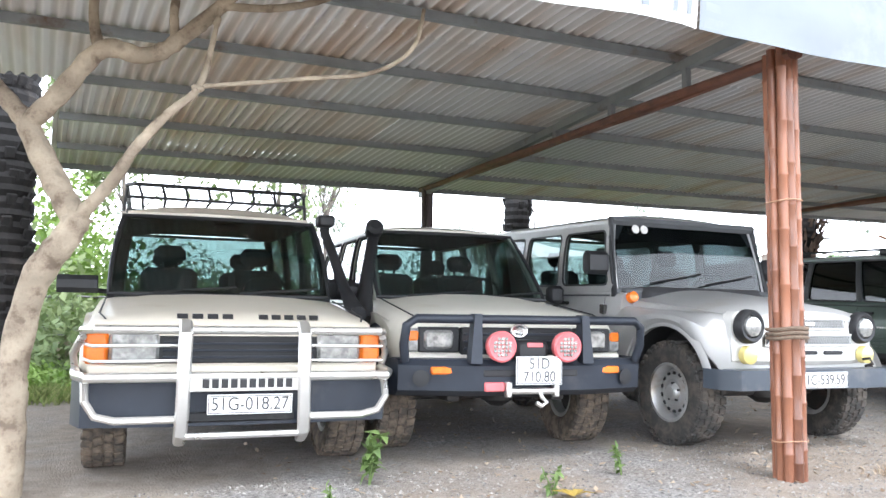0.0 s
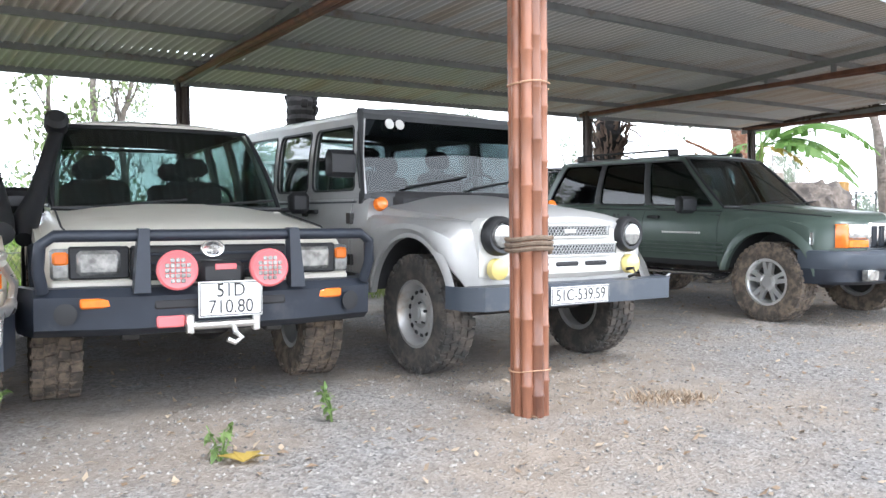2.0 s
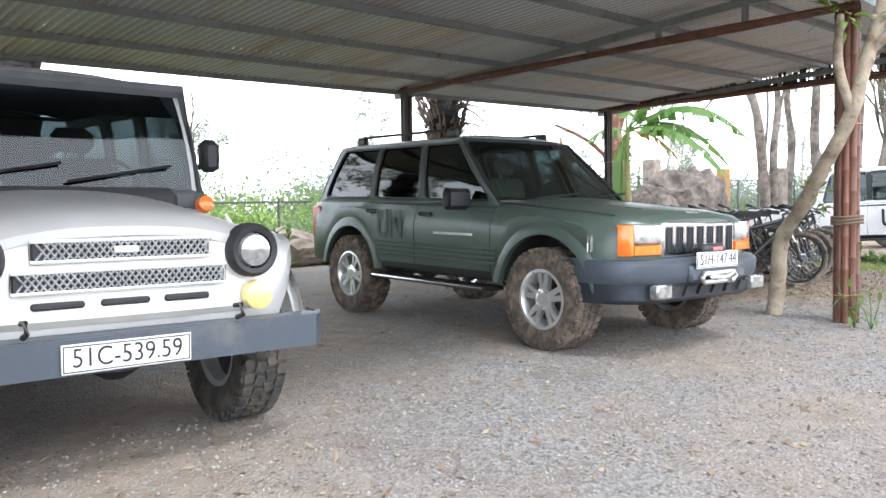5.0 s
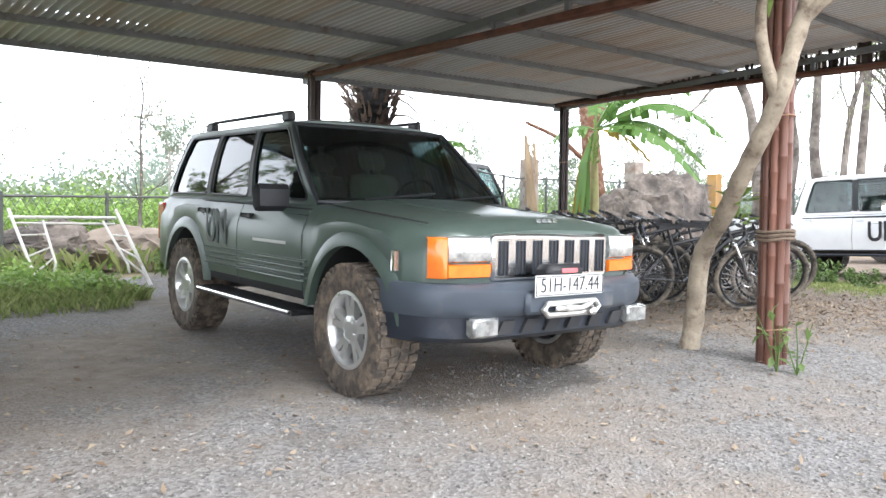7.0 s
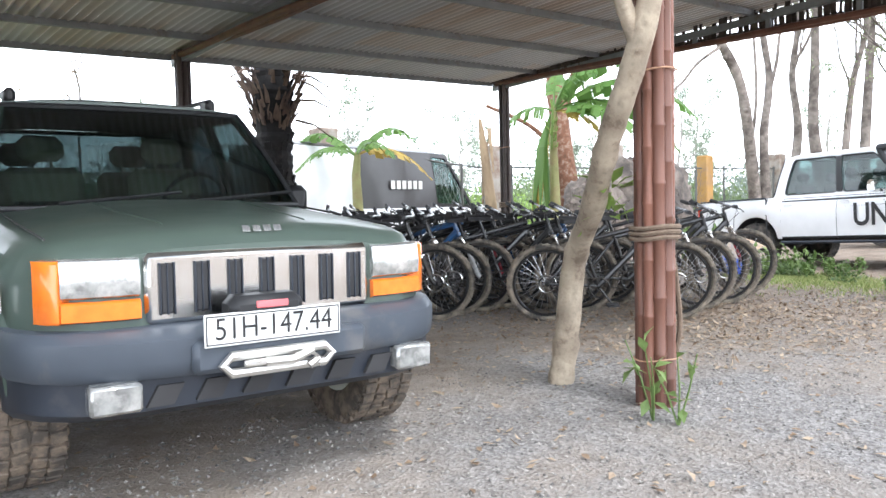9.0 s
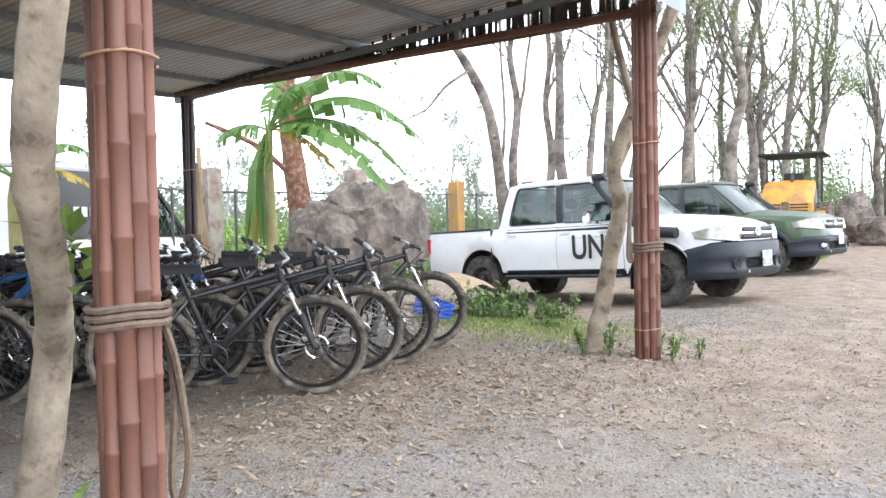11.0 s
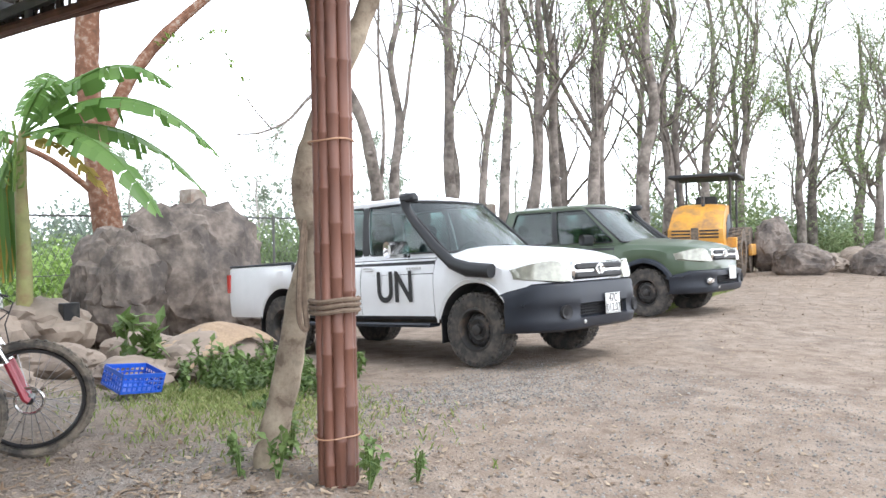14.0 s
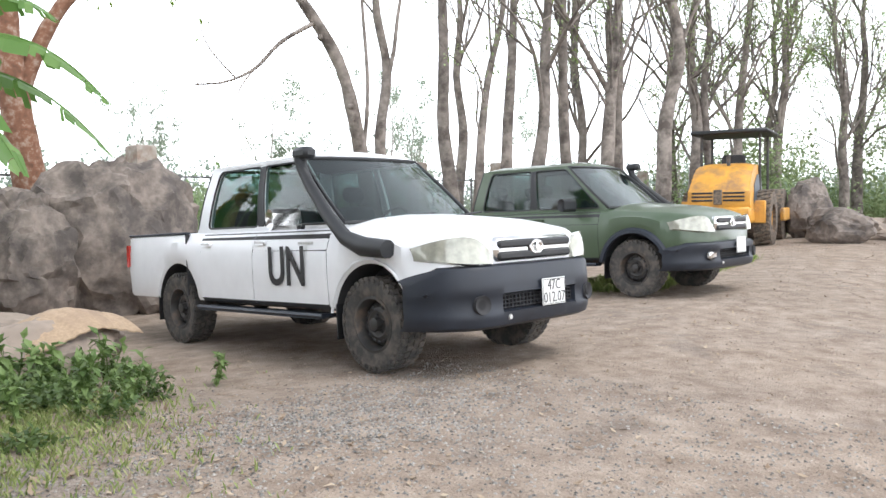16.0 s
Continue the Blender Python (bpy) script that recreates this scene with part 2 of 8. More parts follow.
BRIGHTALLOY = mat("polished_alloy", (0.72, 0.72, 0.71), 0.3, 0.75, var=0.08, c2=(0.5, 0.47, 0.42), amount=0.15, scale2=6)
CHROME = mat("chrome", (0.78, 0.78, 0.77), 0.18, 1.0, var=0.05)
BAR = mat("brushed_steel_tube", (0.72, 0.71, 0.68), 0.30, 0.85, var=0.08, c2=(0.5, 0.46, 0.4), amount=0.15)
ALLOY = mat("dull_alloy", (0.52, 0.52, 0.51), 0.42, 0.6, var=0.12, c2=DUST, amount=0.3, scale2=4)
IRON = mat("dark_steel", (0.06, 0.058, 0.056), 0.55, 0.5, var=0.2, c2=(0.16, 0.12, 0.09), amount=0.3, scale2=5)
HAZYLENS = mat("hazy_lens", (0.36, 0.36, 0.30), 0.15, 0.3, var=0.25, scale=14, coat=1.0)
LENS = mat("clear_lens", (0.36, 0.37, 0.36), 0.16, 0.55, var=0.4, scale=22, c2=(0.62, 0.62, 0.60), amount=0.5, scale2=14, coat=1.0)
AMBER = mat("amber_lens", (0.85, 0.20, 0.02), 0.2, var=0.12, scale=20, coat=0.8)
REDLENS = mat("red_lens", (0.5, 0.03, 0.02), 0.2, var=0.1, coat=0.8)
PINKRED = mat("faded_red_plastic", (0.72, 0.16, 0.17), 0.4, var=0.08, coat=0.2)
YELLOWLENS = mat("yellow_lens", (0.75, 0.62, 0.22), 0.2, var=0.1, coat=0.8)
PLATE = mat("plate_white", (0.74, 0.75, 0.73), 0.45, var=0.05, c2=(0.55, 0.53, 0.48), amount=0.15, scale2=8)
INK = mat("black_lettering", (0.02, 0.02, 0.022), 0.5, var=0.1)
FADED = mat("faded_lettering", (0.035, 0.045, 0.04), 0.5, var=0.2)
CLEAR = glass("car_glass", (0.52, 0.58, 0.57))
TINTED = glass("tinted_glass", (0.13, 0.145, 0.155))
SHADED = glass("shaded_glass", (0.30, 0.33, 0.34))
SMOKE = glass("smoked_glass", (0.50, 0.58, 0.57))
BAMBOO = mat("red_brown_bamboo", (0.27, 0.115, 0.065), 0.36, var=0.28, scale=9, c2=(0.13, 0.055, 0.035), amount=0.5, scale2=4, bump=0.15, bscale=30, rnd=0.22, stretch=(1, 1, 0.2), coat=0.15)
OLDBAMBOO = mat("dark_brown_bamboo", (0.17, 0.075, 0.05), 0.5, var=0.2, scale=9, c2=(0.09, 0.045, 0.035), amount=0.4, scale2=4, bump=0.15, bscale=30, rnd=0.25, stretch=(1, 1, 0.2))
DARKBAMBOO = mat("blackened_bamboo", (0.065, 0.05, 0.045), 0.6, var=0.2, scale=9, c2=(0.12, 0.08, 0.06), amount=0.3, scale2=4, bump=0.15, bscale=30, rnd=0.25, stretch=(1, 1, 0.2))
NODE = mat("bamboo_joint", (0.45, 0.27, 0.17), 0.6, var=0.2)
ROPE = mat("hemp_rope", (0.17, 0.125, 0.09), 0.9, var=0.25, scale=40, bump=0.4, bscale=120)
PURLIN = mat("galvanised_purlin", (0.27, 0.29, 0.30), 0.55, 0.4, var=0.15, c2=(0.15, 0.10, 0.07), amount=0.2, scale2=3)
BARK = mat("pale_bark", (0.43, 0.36, 0.27), 0.9, var=0.35, scale=14, c2=(0.17, 0.13, 0.095), amount=0.6, scale2=7, bump=0.8, bscale=28)
GREYBARK = mat("grey_bark", (0.23, 0.20, 0.175), 0.9, var=0.35, scale=6, c2=(0.085, 0.07, 0.06), amount=0.6, scale2=2.5, bump=0.6, bscale=14, rnd=0.2)
REDBARK = mat("orange_lichen_bark", (0.19, 0.09, 0.052), 0.9, var=0.4, scale=9, c2=(0.33, 0.28, 0.23), amount=0.35, scale2=9, bump=0.5, bscale=20)
PALMBARK = mat("charred_palm_bark", (0.016, 0.015, 0.015), 0.95, var=0.4, scale=7, c2=(0.05, 0.043, 0.04), amount=0.3, scale2=4, bump=0.8, bscale=16)
PALMHUSK = mat("dry_palm_husk", (0.17, 0.12, 0.09), 0.9, var=0.35, scale=10, c2=(0.07, 0.05, 0.045), amount=0.6, scale2=5)


def foliage(name, a, b, rough=0.55, through=0.3):
    """Leaves: colour varies from leaf to leaf, light shines through."""
    ma = bpy.data.materials.new(name)
    ma.use_nodes = True
    N, L = ma.node_tree.nodes, ma.node_tree.links
    p = N["Principled BSDF"]
    ge = N.new("ShaderNodeNewGeometry")
    mx = N.new("ShaderNodeMix")
    mx.data_type = "RGBA"
    mx.inputs[6].default_value, mx.inputs[7].default_value = (*a, 1), (*b, 1)
    L.new(ge.outputs["Random Per Island"], mx.inputs[0])
    L.new(mx.outputs[2], p.inputs["Base Color"])
    p.inputs["Roughness"].default_value = rough
    tl = N.new("ShaderNodeBsdfTranslucent")
    L.new(mx.outputs[2], tl.inputs[0])
    ms = N.new("ShaderNodeMixShader")
    ms.inputs[0].default_value = through
    L.new(p.outputs[0], ms.inputs[1])
    L.new(tl.outputs[0], ms.inputs[2])
    L.new(ms.outputs[0], N["Material Output"].inputs[0])
    return ma


LEAF = foliage("fresh_leaf", (0.13, 0.22, 0.04), (0.26, 0.37, 0.09))
WEEDLEAF = foliage("weed_leaf", (0.10, 0.17, 0.045), (0.21, 0.30, 0.10))
BRIGHTWEED = foliage("bright_weed_leaf", (0.20, 0.33, 0.06), (0.36, 0.50, 0.14))
DARKLEAF = foliage("deep_leaf", (0.06, 0.11, 0.03), (0.14, 0.20, 0.06))
# pale leaves, with some of the distance haze put into the green
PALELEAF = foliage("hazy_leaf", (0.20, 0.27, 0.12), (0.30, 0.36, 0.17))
GRASSMAT = foliage("grass", (0.16, 0.24, 0.055), (0.38, 0.40, 0.17), 0.6)
DRYLEAF = foliage("fallen_leaf", (0.20, 0.135, 0.085), (0.46, 0.37, 0.27), 0.8, 0.1)
BANANA = foliage("banana_leaf", (0.11, 0.22, 0.05), (0.19, 0.32, 0.09), 0.4, 0.4)
BANANADRY = foliage("yellowed_banana_leaf", (0.36, 0.26, 0.06), (0.55, 0.40, 0.10), 0.6, 0.3)


# ---- the shed ----
ROOFTIN = bpy.data.materials.new("weathered_roof_tin")
ROOFTIN.use_nodes = True
_N, _L = ROOFTIN.node_tree.nodes, ROOFTIN.node_tree.links
_p = _N["Principled BSDF"]
_tc = _N.new("ShaderNodeTexCoord")
_mp = _N.new("ShaderNodeMapping")
_mp.inputs["Scale"].default_value = (3.0, 0.35, 1)
_rot = _N.new("ShaderNodeMapping")
_rot.inputs["Rotation"].default_value = (0, 0, -math.atan2(UY, UX))
_L.new(_tc.outputs["Object"], _rot.inputs[0])
_L.new(_rot.outputs[0], _mp.inputs[0])
_n1 = _N.new("ShaderNodeTexNoise")
_n1.inputs["Scale"].default_value, _n1.inputs["Detail"].default_value = 1.6, 8
_L.new(_mp.outputs[0], _n1.inputs["Vector"])
_n2 = _N.new("ShaderNodeTexNoise")
_n2.inputs["Scale"].default_value, _n2.inputs["Detail"].default_value = 0.28, 3
_L.new(_tc.outputs["Object"], _n2.inputs["Vector"])
_ad = _N.new("ShaderNodeMath")
_ad.operation = "MULTIPLY"
_L.new(_n1.outputs[0], _ad.inputs[0])
_L.new(_n2.outputs[0], _ad.inputs[1])
_cr = _N.new("ShaderNodeValToRGB")
_cr.color_ramp.elements[0].position, _cr.color_ramp.elements[0].color = 0.14, (0.82, 0.83, 0.84, 1)
_cr.color_ramp.elements[1].position, _cr.color_ramp.elements[1].color = 0.44, (0.64, 0.50, 0.39, 1)
_e = _cr.color_ramp.elements.new(0.26)
_e.color = (0.88, 0.875, 0.87, 1)
_L.new(_ad.outputs[0], _cr.inputs[0])
_oi = _N.new("ShaderNodeObjectInfo")
_tone = _N.new("ShaderNodeValToRGB")
_tone.color_ramp.elements[0].color = (0.86, 0.88, 0.90, 1)
_tone.color_ramp.elements[1].color = (1.0, 0.93, 0.86, 1)
_e2 = _tone.color_ramp.elements.new(0.6)
_e2.color = (0.98, 0.985, 0.99, 1)
_L.new(_oi.outputs["Random"], _tone.inputs[0])
_mm = _N.new("ShaderNodeMix")
_mm.data_type, _mm.blend_type = "RGBA", "MULTIPLY"
_mm.inputs[0].default_value = 1
_L.new(_cr.outputs[0], _mm.inputs[6])
_L.new(_tone.outputs[0], _mm.inputs[7])
# shading of the corrugations, painted in as a darker stripe along one flank
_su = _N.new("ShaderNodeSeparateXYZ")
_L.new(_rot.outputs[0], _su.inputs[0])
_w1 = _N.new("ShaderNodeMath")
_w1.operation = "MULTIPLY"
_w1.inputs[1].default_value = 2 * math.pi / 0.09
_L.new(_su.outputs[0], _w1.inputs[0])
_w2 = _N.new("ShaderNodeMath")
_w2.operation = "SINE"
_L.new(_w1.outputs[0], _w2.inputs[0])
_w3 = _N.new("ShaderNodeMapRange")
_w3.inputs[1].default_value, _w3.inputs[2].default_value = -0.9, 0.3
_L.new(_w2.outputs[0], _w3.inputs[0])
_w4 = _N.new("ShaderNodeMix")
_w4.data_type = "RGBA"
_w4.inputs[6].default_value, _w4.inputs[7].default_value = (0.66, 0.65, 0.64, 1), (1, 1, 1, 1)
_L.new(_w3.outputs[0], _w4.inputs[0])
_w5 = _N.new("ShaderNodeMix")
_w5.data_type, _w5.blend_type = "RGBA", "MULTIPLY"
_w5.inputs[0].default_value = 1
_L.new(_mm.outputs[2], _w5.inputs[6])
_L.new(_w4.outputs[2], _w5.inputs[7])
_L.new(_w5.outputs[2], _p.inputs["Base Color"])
_p.inputs["Metallic"].default_value = 0.0
_p.inputs["Roughness"].default_value = 0.3
TARP = mat("grey_blue_tarpaulin", (0.20, 0.225, 0.25), 0.42, var=0.06, scale=2, c2=(0.30, 0.33, 0.36), amount=0.25, scale2=0.8, bump=0.25, bscale=3)
TARPWHITE = mat("white_printed_tarpaulin", (0.74, 0.75, 0.76), 0.45, var=0.05, scale=2, bump=0.2, bscale=3)
TARPTEXT = mat("white_print", (0.8, 0.8, 0.8), 0.5, var=0.03)
STICK = mat("old_bamboo_strips", (0.075, 0.06, 0.055), 0.75, var=0.3, scale=12, c2=(0.17, 0.13, 0.10), amount=0.35, scale2=6, rnd=0.3)


def bamboo_post(u, v, material, culms, spread, rise=0.0, label="", thick=0.036):
    """A bundle of bamboo culms lashed together with rope."""
    p = uv(u, v)
    g = ground_z(p.x, p.y)
    h = chord_z(u) + 0.04 + rise - g
    rng = random.Random(int(u * 100 + v * 10 + 3))
    post = thing("bamboo_post", Matrix.Translation((p.x, p.y, g - 0.02)), label, "post", "bamboo bundle posts of the shed")
    for i in range(culms):
        a = 2 * math.pi * i / (culms - 1) + 0.3
        c = (0, 0) if i == culms - 1 else (spread * math.cos(a), spread * math.sin(a))
        r = thick * rng.uniform(0.86, 1.12)
        step = rng.uniform(0.26, 0.36)
        nxt = rng.uniform(0.1, 0.3)
        lean = (rng.uniform(-0.012, 0.012), rng.uniform(-0.012, 0.012))
        top = h + rng.uniform(-0.03, 0.04)
        marks = [0.0]
        while nxt < top - 0.05:
            marks += [nxt - 0.014, nxt - 0.005, nxt + 0.005, nxt + 0.014]
            nxt += step
        marks.append(top)
        pts, rad = [], []
        for j, zz in enumerate(marks):
            pts.append((c[0] + lean[0] * zz / h, c[1] + lean[1] * zz / h, zz))
            rad.append(r * (1.13 if 0 < j < len(marks) - 1 and j % 4 in (2, 3) else 1.0))
        part("culm", Shape().tube(pts, rad, 9), material, post)
    for zz, turns, rr in ((0.88, 3, 0.013), (0.24, 1, 0.004), (1.75, 1, 0.005)):
        pts = []
        for i in range(turns * 24):
            a = 2 * math.pi * i / 24
            w = spread + thick * 1.15 + rr
            pts.append((w * math.cos(a), w * math.sin(a), zz + 0.028 * i / 24 + 0.004 * math.sin(3 * a)))
        part("rope_lashing" if rr > 0.01 else "wire_tie", Shape().tube(pts, rr, 6), ROPE if rr > 0.01 else NODE, post, "rope wound round the bundle" if rr > 0.01 else "")
    return post


bamboo_post(0, 0, BAMBOO, 9, 0.072, thick=0.031, label="bundle of glossy red-brown bamboo culms, rope-lashed")
bamboo_post(7.13, 0, OLDBAMBOO, 10, 0.078, thick=0.030, label="bundle of dark brown bamboo culms, rope-lashed")
bamboo_post(11.87, 0, OLDBAMBOO, 10, 0.078, 0.02, thick=0.030, label="bundle of dark brown bamboo culms, rope-lashed")
for u in (0.28, 7.08, 12.0):
    bamboo_post(u, 5.97, DARKBAMBOO, 6, 0.055, label="slim dark bamboo bundle holding the rear eave", thick=0.03)
bamboo_post(-5.0, 5.97, DARKBAMBOO, 6, 0.055, label="slim dark bamboo bundle holding the rear eave", thick=0.03)
bamboo_post(-6.6, 0, BAMBOO, 7, 0.066, label="bundle of glossy red-brown bamboo culms, rope-lashed")

# corrugated roof, one sheet row behind the other
rows_v = [-0.25, 1.5, 3.3, 5.1, 6.45]
roof = tagged(new("shed_roof"), "weathered corrugated metal lean-to roof on steel purlins", "roof", kind="structure")
rs = random.Random(2)
for k in range(len(rows_v) - 1):
    v0, v1 = rows_v[k] - (0.08 if k else 0), rows_v[k + 1]
    u = -4.25 if k >= 2 else -8.0
    while u < 12.05:
        w = 0.99 if u + 1.2 < 12.1 else 12.12 - u
        us = np.arange(u, u + w + 0.045, 0.0225)
        lift = rs.uniform(-0.003, 0.003)
        rows = []
        for v in (v0, (v0 + v1) / 2, v1):
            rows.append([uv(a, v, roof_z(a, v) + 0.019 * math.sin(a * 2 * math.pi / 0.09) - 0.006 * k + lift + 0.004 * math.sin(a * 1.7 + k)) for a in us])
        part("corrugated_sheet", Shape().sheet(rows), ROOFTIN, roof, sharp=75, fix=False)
        u += w
for v in (-0.1, 1.0, 2.05, 3.1, 4.2, 5.3, 6.25):
    s = Shape()
    a0 = -8.0 if v < 2.5 else -4.2
    for a, b in ((a0, 0), (0, 7), (7, 12.05)):
        rows = []
        for q in (a, b):
            rows.append([uv(q, v - 0.025, roof_z(q, v) - 0.022), uv(q, v + 0.025, roof_z(q, v) - 0.022), uv(q, v + 0.025, roof_z(q, v) - 0.085), uv(q, v - 0.025, roof_z(q, v) - 0.085), uv(q, v - 0.025, roof_z(q, v) - 0.022)])
        s.sheet(rows)
    part("purlin", s, PURLIN, roof, fix=False)


def truss(u, slew=0.0):
    t = thing("roof_truss", Matrix.Identity(4), "rusty bamboo tie with steel rafter and short struts", "roof truss", "trusses under the shed roof")
    s = Shape()
    for q in (-0.035, 0.035):
        s.tube([uv(u + q + slew * v / 6, v, chord_z(u) + 0.008 * math.sin(v * 2.3 + q * 50)) for v in np.linspace(-0.12, 6.1, 12)], 0.034, 8)
    part("tie_beam", s, OLDBAMBOO, t, "reddish brown bamboo poles")
    p = Shape()
    rows = []
    for v in (-0.2, 6.2):
        z = roof_z(u, v) - 0.09
        rows.append([uv(u + slew * v / 6 - 0.03, v, z), uv(u + slew * v / 6 + 0.03, v, z), uv(u + slew * v / 6 + 0.03, v, z - 0.075), uv(u + slew * v / 6 - 0.03, v, z - 0.075), uv(u + slew * v / 6 - 0.03, v, z)])
    p.sheet(rows)
    part("rafter", p, PURLIN, t)
    for v in (0.9, 1.85, 2.75, 3.7, 4.6):
        q = Shape().box(-0.028, 0.028, -0.028, 0.028, 0, roof_z(u, v) - 0.15 - chord_z(u))
        part("strut", q, PURLIN, t, m=SHED @ Matrix.Translation((u + slew * v / 6, v, chord_z(u) + 0.02)))
    return t


for u, slew in ((-6.6, 1.6), (0.0, 0.28), (7.0, 0.08), (11.9, 0.1)):
    truss(u, slew)

# printed tarpaulin stretched along the front eave
banner = tagged(new("front_banner"), "grey printed tarpaulin stretched along the front eave", "banner")


def tarp(u0, u1, material, name, z_off=0.0, n=60):
    rows = []
    for h in np.linspace(0, 1, 14):
        row = []
        for u in np.linspace(u0, u1, n):
            d = abs(u) 
            pull = 0.035 * math.exp(-d * 1.6) * math.sin(26 * (u + 0.5 * h) * (1 if u > 0 else 1.3)) * (1 - h) ** 1.5
            ripple = 0.02 * math.sin(u * 2.1 + 3 * h) + 0.012 * math.sin(u * 5.7 - 4 * h) + pull
            row.append(uv(u, -0.3 + ripple, chord_z(u) - 0.06 + z_off + h * 1.25 + 0.015 * math.sin(u * 3.1) * (1 - h)))
        rows.append(row)
    part(name, Shape().sheet(rows, (0.002, 0.004, 0)), material, banner, fix=False)


tarp(-1.02, 12.0, TARP, "grey_tarpaulin")
tarp(-8.0, -1.04, TARPWHITE, "white_tarpaulin")
for u, w in ((-1.14, 0.03), (-1.24, 0.03), (-1.46, 0.05), (-1.95, 0.04)):
    s = Shape().prism([uv(u, -0.345, chord_z(u)), uv(u + w, -0.345, chord_z(u)), uv(u + w + 0.12, -0.345, chord_z(u) + 1.15), uv(u + 0.12, -0.345, chord_z(u) + 1.15)], (0.001, -0.003, 0))
    part("printed_stripe", s, TARP, banner)
for k in range(4):
    z0 = chord_z(1.2) + 0.18
    e = ((1.05, 2.9, 0, 0.03), (1.05, 2.9, 0.37, 0.4), (1.05, 1.08, 0, 0.4), (2.87, 2.9, 0, 0.4))[k]
    part("printed_frame", Shape().prism([uv(e[0], -0.35, z0 + e[2]), uv(e[1], -0.35, z0 + e[2]), uv(e[1], -0.35, z0 + e[3]), uv(e[0], -0.35, z0 + e[3])], (0.001, -0.003, 0)), TARPTEXT, banner)
part("lettering", text_mesh("KHỎE T", 0.2, TARPTEXT, align="LEFT"), None, banner, m=SHED @ Matrix.Translation((1.2, -0.352, chord_z(1.2) + 0.38)) @ pose(0, 0, 0, 90))

# the gable screen of upright bamboo strips
screen = tagged(new("gable_screen"), "screen of dark upright bamboo strips under the gable", "screen")
rng = random.Random(11)
v = 0.12
stick_mesh = [Shape().box(-0.006, 0.006, -0.016, 0.016, 0, 1, 0.003).mesh("strip", STICK) for _ in range(1)][0]
while v < 6.2:
    lo = chord_z(11.9) + rng.uniform(-0.02, 0.04)
    hi = roof_z(11.9, v) + rng.uniform(-0.12, 0.02)
    if rng.random() < 0.9:
        ob = part("strip", stick_mesh, None, screen, m=SHED @ Matrix.Translation((11.96 + rng.uniform(-0.01, 0.01), v, lo)) @ pose(0, 0, 0, rng.uniform(-5, 5), 0, rng.uniform(-20, 20)) @ Matrix.Diagonal((1, rng.uniform(0.8, 2.2), max(0.12, hi - lo), 1)))
    v += rng.uniform(0.035, 0.075)
for zo in (0.05, 0.24):
    part("rail", Shape().tube([uv(11.99, q, chord_z(11.9) + zo - (0.03 * q if zo > 0.1 else 0)) for q in (-0.05, 3, 6.3)], 0.028, 8), STICK, screen)


# ---- vehicles ----
# each stands in its own axes: x across (plus: the car's left), y rearwards from the front axle, z up from the ground
def car_pose(x, y, fx, fy, pitch=0.0, dz=0.0, roll=0.0):
    return Matrix.Translation((x, y, ground_z(x, y) + dz)) @ pose(0, 0, 0, 0, 0, math.degrees(math.atan2(fx, -fy))) @ pose(0, 0, 0, pitch, roll, 0)


